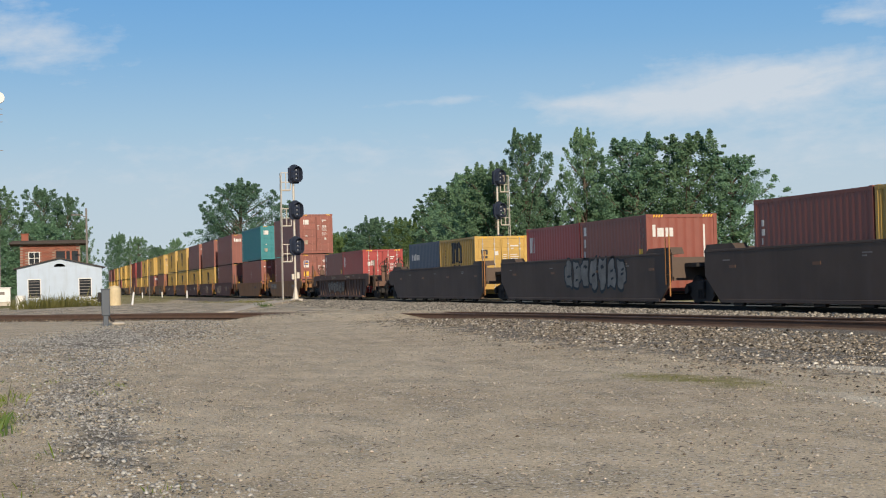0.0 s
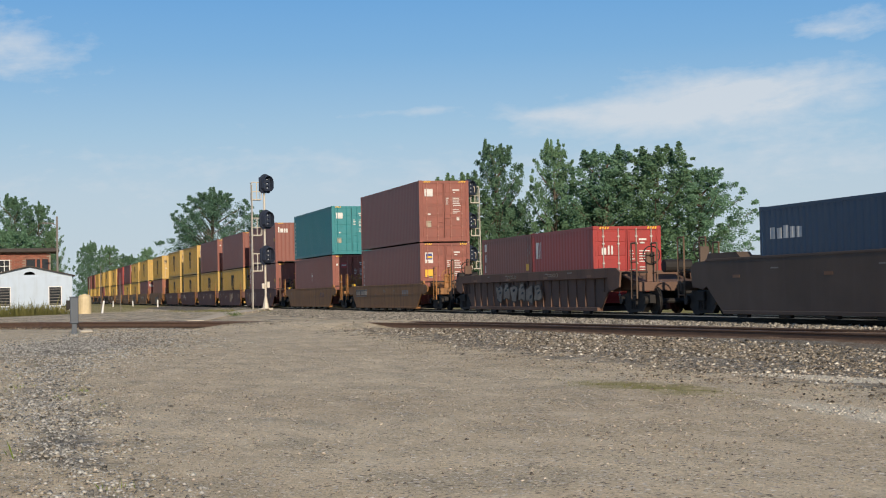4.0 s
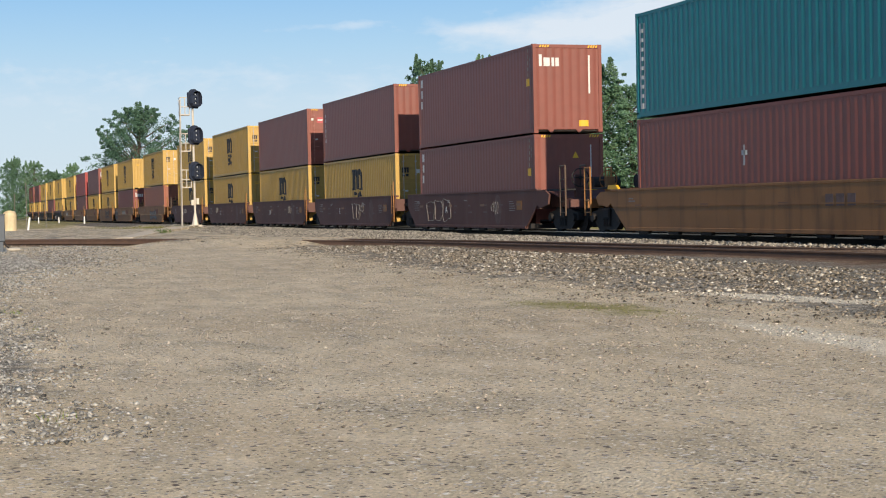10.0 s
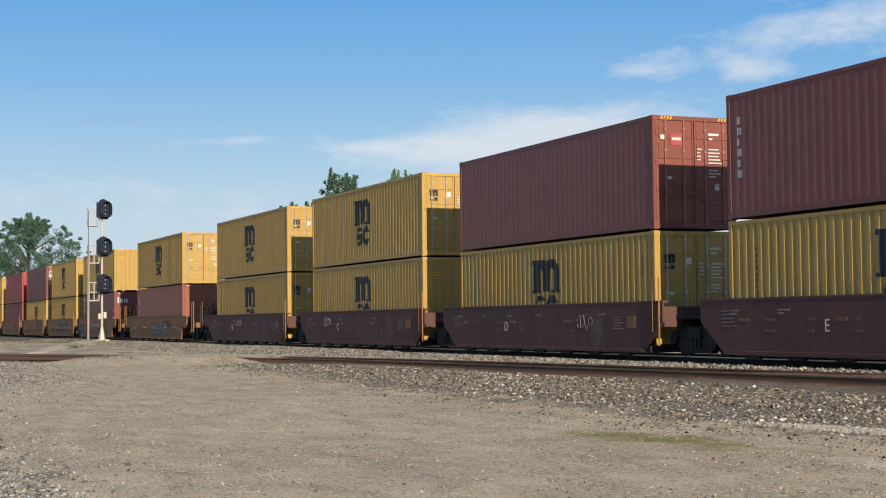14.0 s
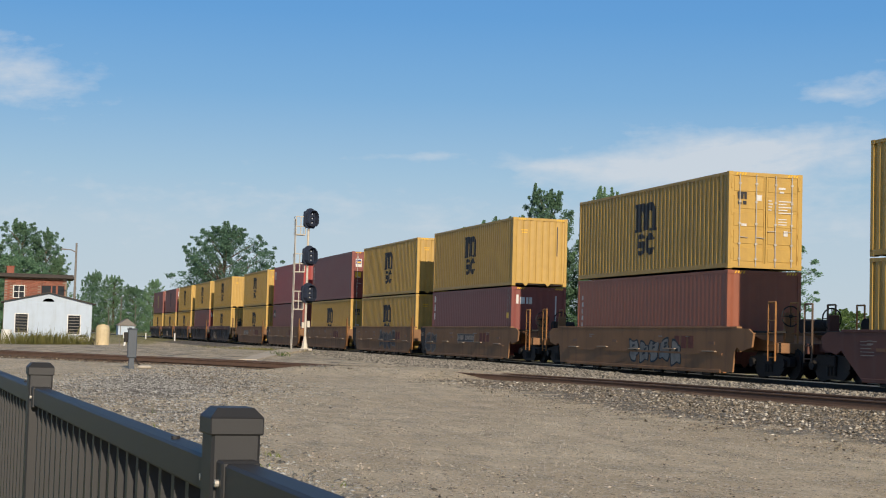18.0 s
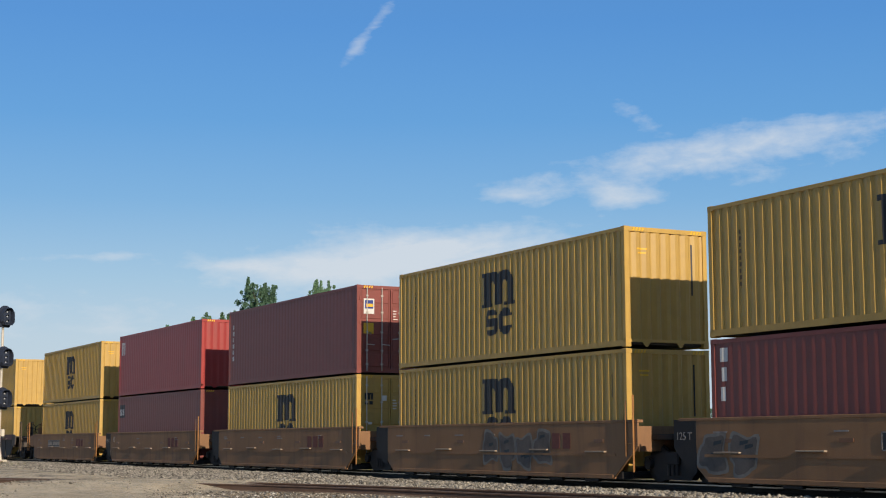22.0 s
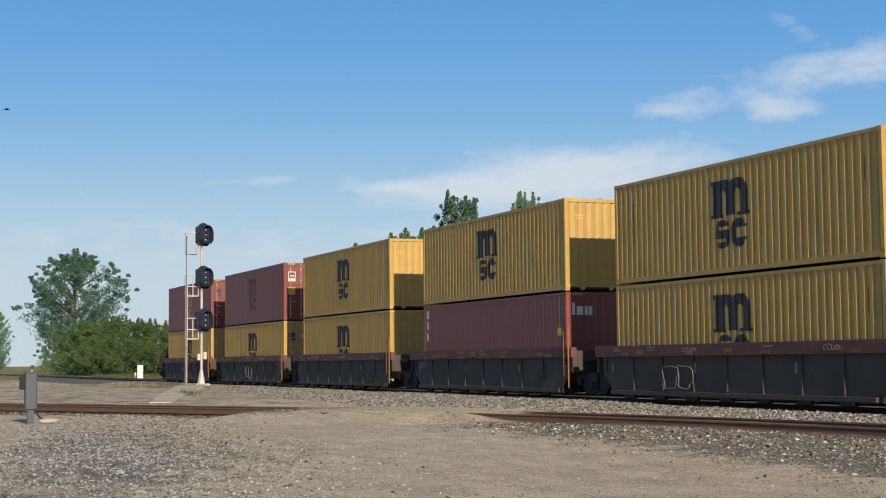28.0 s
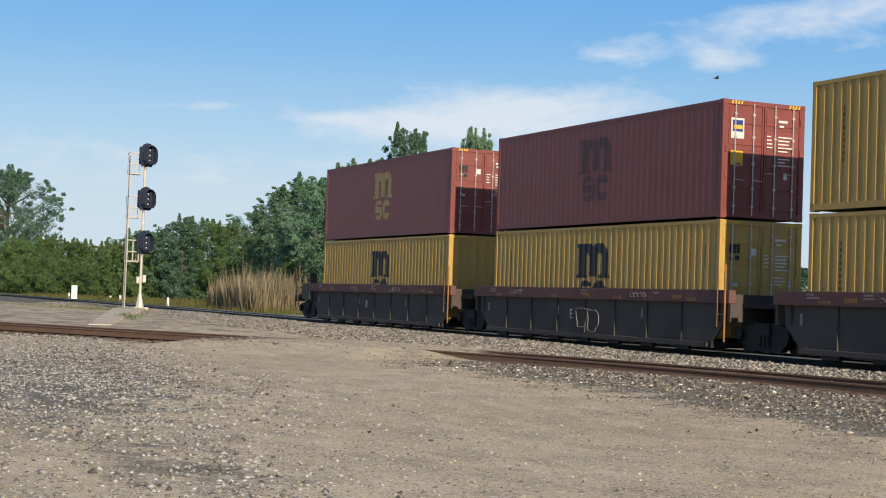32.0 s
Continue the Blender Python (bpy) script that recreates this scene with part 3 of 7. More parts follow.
def sheet(bm, a, b, z0, z1, put, lift=0.0, th=0.003):
    """A corrugated sheet from a to b along the wall; put maps (along, back, z) to a place."""
    xs = wave_breaks(a, b)
    cols = [[bm.verts.new(put(x, wave(x) - lift, z)) for z in (z0, z1)] for x in xs]
    for A, B in zip(cols, cols[1:]):
        bm.faces.new((A[0], B[0], B[1], A[1]))


mesh_store = {}


def stored(key, make, material):
    """The mesh of that key, made at its first use."""
    if key not in mesh_store:
        bm = bmesh.new()
        make(bm)
        bmesh.ops.recalc_face_normals(bm, faces=bm.faces[:])
        me = bpy.data.meshes.new(key[0])
        bm.to_mesh(me)
        bm.free()
        me.materials.append(material)
        if key[0] in ("side_panel", "end_panel", "rear_panel") and key[1] != "yellow":
            me.polygons.foreach_set("use_smooth", np.ones(len(me.polygons), dtype=bool))
        mesh_store[key] = me
    return mesh_store[key]


def near_side(L):
    return lambda x, back, z: (x, -HALF_W + 0.012 + back, z)


def far_side(L):
    return lambda x, back, z: (x, HALF_W - 0.012 - back, z)


def front_end(L):
    return lambda y, back, z: (L / 2 - 0.02 - back, y, z)


def rear_end(L):
    return lambda y, back, z: (-L / 2 + 0.02 + back, y, z)


def marks(name, root, put, rects, material, label="", lift=0.006):
    """Painted patches that follow the corrugation: rows of along0, along1, z0, z1."""
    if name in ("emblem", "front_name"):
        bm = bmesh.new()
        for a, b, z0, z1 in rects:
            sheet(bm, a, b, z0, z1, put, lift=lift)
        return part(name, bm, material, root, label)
    for a, b, z0, z1 in rects:
        bm = bmesh.new()
        sheet(bm, a, b, z0, z1, put, lift=lift)
        part(name, bm, material, root, label)


def flat_marks(name, root, rects, x, material, label=""):
    """Patches on a flat end or door: rows of y0, y1, z0, z1."""
    for a, b, c, d in rects:
        part(name, boxes((x, x + 0.005, a, b, c, d)), material, root, label)


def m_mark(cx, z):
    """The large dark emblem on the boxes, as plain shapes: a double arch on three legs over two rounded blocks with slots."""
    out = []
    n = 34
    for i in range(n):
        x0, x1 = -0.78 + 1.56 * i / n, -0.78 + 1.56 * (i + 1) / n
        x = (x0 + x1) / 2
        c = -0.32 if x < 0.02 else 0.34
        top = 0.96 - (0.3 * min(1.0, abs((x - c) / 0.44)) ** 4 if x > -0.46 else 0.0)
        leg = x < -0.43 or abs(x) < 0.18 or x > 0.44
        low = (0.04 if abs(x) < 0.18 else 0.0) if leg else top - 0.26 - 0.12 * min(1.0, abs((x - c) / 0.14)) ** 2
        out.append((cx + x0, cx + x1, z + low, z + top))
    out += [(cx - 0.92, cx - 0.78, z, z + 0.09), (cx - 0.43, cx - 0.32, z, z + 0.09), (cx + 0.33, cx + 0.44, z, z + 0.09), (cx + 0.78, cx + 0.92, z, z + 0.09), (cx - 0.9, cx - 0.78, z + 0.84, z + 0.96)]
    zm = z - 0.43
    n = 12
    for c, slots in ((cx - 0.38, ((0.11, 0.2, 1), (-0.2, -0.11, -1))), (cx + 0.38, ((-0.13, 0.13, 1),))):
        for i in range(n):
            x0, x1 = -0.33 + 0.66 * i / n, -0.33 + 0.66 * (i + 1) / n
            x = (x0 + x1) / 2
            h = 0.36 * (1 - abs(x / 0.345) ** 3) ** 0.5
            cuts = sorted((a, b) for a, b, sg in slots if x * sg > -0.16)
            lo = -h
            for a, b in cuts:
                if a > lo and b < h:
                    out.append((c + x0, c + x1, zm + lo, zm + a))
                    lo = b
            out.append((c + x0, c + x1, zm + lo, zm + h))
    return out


def stroke_mark(x0, z0, w, h, n, seed):
    """A run of n upright plain bars of uneven height, standing for lettering."""
    r = random.Random(seed)
    out, step = [], w / n
    for i in range(n):
        k = r.uniform(0.6, 1.0)
        out.append((x0 + i * step + 0.12 * step, x0 + (i + 1) * step - 0.12 * step, z0, z0 + h * k))
    return out


def line_marks(y0, y1, z, rows, h, gap, seed):
    r = random.Random(seed)
    return [(y0, y0 + (y1 - y0) * r.uniform(0.55, 1.0), z - i * (h + gap) - h, z - i * (h + gap)) for i in range(rows)]


def prism_x(bm, outline, x0, x1):
    """An outline in y, z, drawn out from x0 to x1."""
    A = [bm.verts.new((x0, y, z)) for y, z in outline]
    B = [bm.verts.new((x1, y, z)) for y, z in outline]
    n = len(A)
    bm.faces.new(A)
    bm.faces.new(B[::-1])
    for k in range(n):
        bm.faces.new((A[k], B[k], B[(k + 1) % n], A[(k + 1) % n]))


def container(name, label, colour, L=12.19, H=2.896, end="wall", side="", face="", low_door=None):
    """A corrugated steel box with its frame, castings, doors and marks; its origin lies at the middle of its floor."""
    root = thing(name, label, "container", group="containers on the train")
    P = PAINT[colour]
    DEPTH[0] = {"yellow": 0.034, "red": 0.011, "teal": 0.018}.get(colour, 0.009)
    key = (colour, L, H)
    zb, zt = 0.16, H - 0.09

    def frame_bm(bm):
        a = L / 2
        for sx in (-1, 1):
            for sy in (-1, 1):
                box(bm, sx * a, sx * (a - 0.13), sy * HALF_W, sy * (HALF_W - 0.12), 0.0, H, c=0.008)
            if sx > 0 and end == "wall":
                box(bm, a, a - 0.08, -HALF_W, HALF_W, 0.12, 0.19)
                for y in (-0.62, 0.38):
                    prism_x(bm, [(y - 0.12, 0.125), (y + 0.12, 0.125), (y + 0.03, 0.01), (y - 0.03, 0.01)], a - 0.02, a)
            else:
                box(bm, sx * a, sx * (a - 0.08), -HALF_W, HALF_W, 0.03, 0.17)
            box(bm, sx * a, sx * (a - 0.08), -HALF_W, HALF_W, H - 0.12, H - 0.012)
        for sy in (-1, 1):
            box(bm, -a, a, sy * HALF_W, sy * (HALF_W - 0.06), 0.03, 0.17)
            box(bm, -a, a, sy * HALF_W, sy * (HALF_W - 0.06), H - 0.1, H - 0.015)

    share("frame", stored(("frame", *key, end), frame_bm, P), root)
    share("side_panel", stored(("side_panel", *key, 0), lambda bm: sheet(bm, -L / 2 + 0.1, L / 2 - 0.1, zb, zt, near_side(L)), P), root)
    share("side_panel", stored(("side_panel", *key, 1), lambda bm: sheet(bm, -L / 2 + 0.1, L / 2 - 0.1, zb, zt, far_side(L)), P), root)
    share("rear_panel", stored(("rear_panel", *key), lambda bm: sheet(bm, -1.12, 1.12, zb, zt, rear_end(L)), P), root)

    def roof_bm(bm):
        box(bm, -L / 2 + 0.05, L / 2 - 0.05, -HALF_W + 0.04, HALF_W - 0.04, H - 0.06, H - 0.03)
        for i in range(int(L / 0.42)):
            x = -L / 2 + 0.2 + i * 0.42
            box(bm, x, x + 0.2, -HALF_W + 0.12, HALF_W - 0.12, H - 0.03, H - 0.012)

    share("roof", stored(("roof", *key), roof_bm, P), root)

    def floor_bm(bm):
        box(bm, -L / 2 + 0.1, L / 2 - 0.1, -HALF_W + 0.05, HALF_W - 0.05, 0.06, 0.17, c=0.01)

    share("floor", stored(("floor", L, H), floor_bm, CAST), root)
    cast = stored(("corner_casting",), lambda bm: (box(bm, -0.09, 0.09, -0.082, 0.082, -0.06, 0.06, c=0.012), box(bm, -0.045, 0.045, -0.086, 0.086, -0.03, 0.03)), CAST)
    cm = stored(("corner_casting", colour), lambda bm: box(bm, -0.09, 0.09, -0.082, 0.082, -0.06, 0.06, c=0.012), P)
    for sx in (-1, 1):
        for sy in (-1, 1):
            for z in (0.06, H - 0.06):
                share("corner_casting", cm, root, loc=(sx * (L / 2 - 0.087), sy * (HALF_W - 0.079), z))
    xf = L / 2
    if end == "wall":
        share("end_panel", stored(("end_panel", *key), lambda bm: sheet(bm, -1.12, 1.12, zb, zt, front_end(L)), P), root)
    else:
        for s in (-1, 1):
            y0, y1 = sorted((s * 0.012, s * 1.1))

            def door_bm(bm, y0=y0, y1=y1):
                box(bm, xf - 0.07, xf - 0.03, y0, y1, 0.17, H - 0.12)

            d = share("door", stored(("door", *key, s), door_bm, P), root)
            hz = (H - 0.29) / 5
            dp = stored(("door_panel", *key), lambda bm: box(bm, -0.009, 0.009, -0.48, 0.48, -hz / 2 + 0.06, hz / 2 - 0.06, c=0.008), P)
            for i in range(5):
                share("door_panel", dp, d, loc=(xf - 0.021, (y0 + y1) / 2, 0.17 + (i + 0.5) * hz))
            seal = stored(("door_seal", *key), lambda bm: box(bm, -0.012, 0.012, -0.022, 0.022, 0.17, H - 0.12), P)
            for y in (y0 + 0.022, y1 - 0.022):
                share("door_seal", seal, d, loc=(xf - 0.018, y, 0))
            for k in (0.32, 0.86):
                y = s * k

                def rod_bm(bm, y=y, s=s):
                    tube(bm, [(xf + 0.012, y, 0.08), (xf + 0.012, y, H - 0.07)], 0.017, 6)
                    for z in (0.3, 0.75, 1.35, 2.0, H - 0.35):
                        box(bm, xf - 0.01, xf + 0.03, y - 0.04, y + 0.04, z - 0.025, z + 0.025)
                    tube(bm, [(xf + 0.03, y, 1.05 + 0.1 * s), (xf + 0.035, y - s * 0.27, 1.05 + 0.1 * s - 0.02)], 0.012, 5)

                share("lock_rod", stored(("lock_rod", s, k, H, L, colour in ("teal", "brown") and colour), rod_bm, P if colour == "teal" else PALEROD if colour == "brown" else STEEL), d)
            hinge = stored(("hinge", s, *key), lambda bm, s=s: box(bm, xf - 0.02, xf + 0.02, s * 1.07, s * 1.14, 0.0, 0.14), P)
            for z in (0.3, 0.95, 1.6, H - 0.5):
                share("hinge", hinge, d, loc=(0, 0, z))
        # data panels on the doors
        sd = hash_int(label) % 97
        flat_marks("data_mark", root, line_marks(0.42, 0.8, H - 0.42, 1, 0.06, 0.06, sd) + line_marks(0.45, 0.62, H - 0.54, 1, 0.05, 0.05, sd + 5) + line_marks(0.42, 0.9, H - 0.82, 5, 0.032, 0.055, sd + 1) + line_marks(0.08, 0.26, H - 0.82, 4, 0.03, 0.06, sd + 4) + line_marks(0.42, 0.8, H - 1.36, 3, 0.03, 0.05, sd + 2) + line_marks(-0.8, -0.62, H - 1.55, 1, 0.07, 0.05, sd + 6) + line_marks(0.6, 0.78, H - 1.72, 1, 0.16, 0.05, sd + 3), xf + 0.0, WHITE, "rows of white stencilled markings")
    for s in (-1, 1):
        bars = bmesh.new()
        for i in range(4):
            y = s * (0.72 + 0.09 * i)
            prism_pts = [(y, H - 0.105), (y + 0.05, H - 0.105), (y + 0.08, H - 0.025), (y + 0.03, H - 0.025)]
            vs = [bars.verts.new((xf + 0.004, a, b)) for a, b in prism_pts]
            bars.faces.new(vs)
        part("hazard_band", bars, LABELY, root, "worn yellow slanted stripes")
    near, frt = near_side(L), front_end(L)
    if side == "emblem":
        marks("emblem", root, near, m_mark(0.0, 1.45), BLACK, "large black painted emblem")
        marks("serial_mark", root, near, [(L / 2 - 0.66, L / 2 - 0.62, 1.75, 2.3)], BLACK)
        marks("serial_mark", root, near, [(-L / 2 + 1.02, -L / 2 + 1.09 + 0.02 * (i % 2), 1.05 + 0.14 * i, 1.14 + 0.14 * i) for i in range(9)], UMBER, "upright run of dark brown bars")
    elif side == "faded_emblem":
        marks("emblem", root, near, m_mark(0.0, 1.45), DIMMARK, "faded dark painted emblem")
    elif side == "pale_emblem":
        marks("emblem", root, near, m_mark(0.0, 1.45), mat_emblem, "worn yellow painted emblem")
    elif side == "letters":
        marks("name_mark", root, near, [(-L / 2 + 0.32 + 0.04 * (i % 2), -L / 2 + 0.58 - 0.05 * (i % 3), H - 0.5 - i * 0.42, H - 0.2 - i * 0.42) for i in range(3)], WHITE, "upright run of white lettering bars")
        marks("height_label", root, near, [(L / 2 - 0.66, L / 2 - 0.34, H - 1.34, H - 1.1)], LABELY, "yellow height label")
        marks("serial_mark", root, near, [(L / 2 - 0.5, L / 2 - 0.455, H - 1.05 + 0.2 * i, H - 0.92 + 0.2 * i) for i in range(5)] + [(L / 2 - 0.3, L / 2 - 0.26, H - 0.75 + 0.2 * i, H - 0.62 + 0.2 * i) for i in range(2)], STENCIL)
    elif side == "short":
        marks("name_mark", root, near, [(-L / 2 + 0.42, -L / 2 + (0.6, 0.54, 0.6, 0.5, 0.6, 0.56)[i], H - 1.95 + 0.245 * i, H - 1.78 + 0.245 * i) for i in range(6)], WHITE, "small upright white serial bars")
    elif side == "long":
        marks("name_mark", root, near, [(-L / 2 + 0.22, -L / 2 + 0.56, 0.25, H - 0.3)], WHITE, "tall white strip")
        marks("name_bar", root, near, [(-L / 2 + 0.33, -L / 2 + 0.46, 0.4 + 0.255 * i, 0.55 + 0.255 * i) for i in range(9)], TEALMARK, "dark lettering bars on the strip", lift=0.012)
    elif side == "corner":
        marks("name_mark", root, near, [(-L / 2 + 0.4, -L / 2 + 0.62, H - 0.95, H - 0.35), (-L / 2 + 0.7, -L / 2 + 0.78, H - 0.95, H - 0.35), (-L / 2 + 0.86, -L / 2 + 0.94, H - 0.95, H - 0.35), (-L / 2 + 0.62, -L / 2 + 0.72, H - 0.45, H - 0.35)], WHITE, "white corner emblem in plain bars")
    elif side == "box":
        marks("name_mark", root, near, [(-L / 2 + 0.3, -L / 2 + 1.1, H - 1.0, H - 0.4)], BLACK, "dark name plate in a white border")
        marks("name_bar", root, near, [(-L / 2 + 0.38 + 0.17 * i, -L / 2 + 0.48 + 0.17 * i, H - 0.9, H - 0.6) for i in range(4)], WHITE, lift=0.012)
    elif side == "star":
        marks("pale_patch", root, near, [(-0.3, -0.22, 1.45, 1.95), (-0.4, -0.12, 1.7, 1.82)], WHITE, "pale painted patch")
    elif side == "wide":
        marks("name_mark", root, near, stroke_mark(-L / 2 + 0.5, H - 0.85, 1.7, 0.42, 5, 4), WHITE, "white name in plain bars")
    if face == "name":
        marks("front_name", root, frt, [(-1.0, -0.9, H - 0.72, H - 0.34), (-0.84, -0.62, H - 0.72, H - 0.44), (-0.56, -0.46, H - 0.72, H - 0.44), (-0.42, -0.3, H - 0.72, H - 0.44)], WHITE, "white name in plain bars")
        marks("front_serial", root, frt, [(0.74, 0.8, H - 1.6, H - 0.35)], WHITE)
    elif face == "caution":
        marks("front_name", root, frt, [(-1.0, -0.9, H - 0.72, H - 0.34), (-0.84, -0.62, H - 0.72, H - 0.44), (-0.56, -0.46, H - 0.72, H - 0.44), (-0.42, -0.3, H - 0.72, H - 0.44)], WHITE, "white name in plain bars")
        marks("front_serial", root, frt, [(0.74, 0.8, H - 1.6, H - 0.35)], WHITE)
        marks("height_label", root, frt, [(0.38, 0.72, 0.22, 0.42)], LABELY, "yellow height label")
    elif face == "small":
        if colour == "yellow":
            marks("height_label", root, frt, [(-0.85, -0.55, H - 0.55, H - 0.51), (-0.82, -0.58, H - 0.65, H - 0.61)], LABELY, "yellow height label")
        else:
            marks("height_label", root, frt, [(0.68, 0.98, 1.0, 1.32)], LABELY, "yellow height label")
            tri = bmesh.new()
            tri.faces.new([tri.verts.new((xf - 0.008, a, b)) for a, b in ((0.12, H - 0.78), (0.34, H - 0.78), (0.23, H - 0.56))])
            part("warning_triangle", tri, LABELY, root, "yellow warning triangle")
        marks("front_serial", root, frt, [(0.76, 0.8, H - 1.6, H - 0.35)], BLACK if colour == "yellow" else WHITE)
    elif face == "emblem":
        flat_marks("door_emblem", root, [(-0.93, -0.63, H - 0.66, H - 0.6), (-0.93, -0.85, H - 0.82, H - 0.66), (-0.82, -0.74, H - 0.82, H - 0.66), (-0.71, -0.63, H - 0.82, H - 0.66), (-0.92, -0.8, H - 0.98, H - 0.87), (-0.76, -0.64, H - 0.98, H - 0.87)], xf + 0.0, BLACK, "small black emblem")
        flat_marks("white_label", root, [(-0.3, -0.14, H - 0.85, H - 0.68)], xf + 0.0, WHITE)
    elif face == "sail":
        flat_marks("door_emblem", root, [(-0.98, -0.6, H - 0.95, H - 0.45)], xf + 0.0, WHITE, "white square label")
        flat_marks("emblem_patch", root, [(-0.94, -0.64, H - 0.78, H - 0.5)], xf + 0.006, BLUEMARK)
        flat_marks("emblem_wave", root, [(-0.9, -0.66, H - 0.72, H - 0.62)], xf + 0.012, LABELY)
        flat_marks("caution_label", root, [(-0.98, -0.62, H - 1.6, H - 1.25)], xf + 0.0, LABELY, "yellow caution label")
    elif face == "plain_label":
        flat_marks("door_emblem", root, [(-0.95, -0.55, H - 0.75, H - 0.4)], xf + 0.0, WHITE, "white square label")
        flat_marks("lower_label", root, [(-0.9, -0.65, H - 2.2, H - 1.9)], xf + 0.0, BEIGE)
    elif face == "lease":
        flat_marks("door_emblem", root, [(-0.7, -0.35, H - 0.75, H - 0.45)], xf + 0.0, REDMARK, "red lease label with white edge")
        flat_marks("emblem_edge", root, [(-0.66, -0.39, H - 0.63, H - 0.56), (-1.0, -0.88, H - 0.62, H - 0.5)], xf + 0.006, WHITE)
    elif face == "corner":
        flat_marks("door_emblem", root, [(-0.92, -0.76, H - 0.95, H - 0.72), (-0.7, -0.64, H - 0.95, H - 0.65), (-0.58, -0.52, H - 0.95, H - 0.65)], xf + 0.0, WHITE, "white emblem in plain bars")
    return root


def hash_int(s):
    v = 7
    for ch in s:
        v = (v * 31 + ord(ch)) % 100003
    return v


UMBER = mat("dark_brown_mark_paint", (0.13, 0.07, 0.025), 0.6, vary=0.2, bump=0.0)
SPRAY_DARK = mat("dark_spray_paint", (0.03, 0.04, 0.045), 0.75, vary=0.3, bump=0.0)
TEALMARK = mat("dark_teal_mark_paint", (0.01, 0.10, 0.12), 0.5, bump=0.0)
DIMMARK = mat("faded_dark_mark_paint", (0.085, 0.03, 0.03), 0.6, vary=0.35, scale=4, bump=0.0)
WORNSPRAY = mat("worn_pale_grey_spray_paint", (0.21, 0.185, 0.155), 0.85, vary=0.35, scale=3, bump=0.0)
DIMSPRAY = mat("worn_grey_brown_spray_paint", (0.115, 0.095, 0.08), 0.85, vary=0.4, scale=3, bump=0.0)
FADED = mat("faded_red_mark_paint", (0.16, 0.05, 0.035), 0.8, vary=0.35, scale=6, bump=0.0)
LEDGE = mat("dust_covered_ledge_steel", (0.34, 0.26, 0.18), 0.9, vary=0.25, scale=5, bump=0.1)
PLACARD = mat("dull_orange_placard", (0.26, 0.105, 0.02), 0.6, vary=0.15, bump=0.0)
SCRUB = mat("scrubbed_maroon_paint", (0.15, 0.085, 0.07), 0.8, vary=0.3, scale=5, bump=0.0)
FAINT = mat("faint_grey_stencil_paint", (0.16, 0.105, 0.09), 0.8, vary=0.3, scale=6, bump=0.0)
STENCIL = mat("dusty_white_stencil_paint", (0.27, 0.235, 0.205), 0.7, vary=0.3, scale=6, bump=0.0)
mat_emblem = mat("worn_pale_yellow_mark", (0.42, 0.28, 0.09), 0.6, vary=0.3, scale=5, bump=0.0)

# ---- well cars ----
DULLRAIL = mat("dull_brown_handrail_paint", (0.13, 0.085, 0.055), 0.7, stain=RUST, stain_amt=0.5, vary=0.2)
CAR_Y = 1.5  # half the width over the side sills


def wheel_meshes():
    def wheel(bm):
        disc(bm, (0, 0, 0), "y", 0.42, 0.13, 24)
        disc(bm, (0, 0, 0), "y", 0.45, 0.03, 24)
        disc(bm, (0, 0, 0), "y", 0.14, 0.2, 12)
        for k in range(6):
            disc(bm, (0.27 * math.cos(k * math.pi / 3), 0, 0.27 * math.sin(k * math.pi / 3)), "y", 0.05, 0.15, 8)

    def frame_bm(bm):
        prism(bm, [(-1.15, 0.36), (-0.95, 0.36), (-0.6, 0.08), (0.6, 0.08), (0.95, 0.36), (1.15, 0.36), (1.15, 0.6), (0.7, 0.66), (0.4, 0.72), (-0.4, 0.72), (-0.7, 0.66), (-1.15, 0.6)], -0.09, 0.09)
        for sx in (-0.9, 0.9):
            disc(bm, (sx, -0.13, 0.44), "y", 0.13, 0.12, 12)
        for i in range(3):
            disc(bm, (-0.16 + i * 0.16, -0.1, 0.33), "z", 0.06, 0.3, 8)

    return stored(("wheel",), wheel, GRIME), stored(("sideframe",), frame_bm, GRIME), stored(("axle",), lambda bm: disc(bm, (0, 0, 0), "y", 0.08, 1.9, 10), GRIME), stored(("bolster",), lambda bm: (box(bm, -0.25, 0.25, -1.15, 1.15, 0.42, 0.7, c=0.03), disc(bm, (0, 0, 0.74), "z", 0.35, 0.12, 16)), GRIME)


wheels = []


def truck(root, x):
    """A two-axle truck; heights count from the rail head."""
    w, sf, ax, bo = wheel_meshes()
    t = share("truck", bo, root, loc=(x, 0, 0))
    for s in (-1, 1):
        o = share("sideframe", sf, t, loc=(0, s * 0.98, 0))
        if s > 0:
            o.rotation_euler = (0, 0, math.pi)
    for sx in (-0.9, 0.9):
        share("axle", ax, t, loc=(sx, 0, 0.42))
        for s in (-1, 1):
            o = share("wheel", w, t)
            wheels.append((o, sx, s * 0.76))


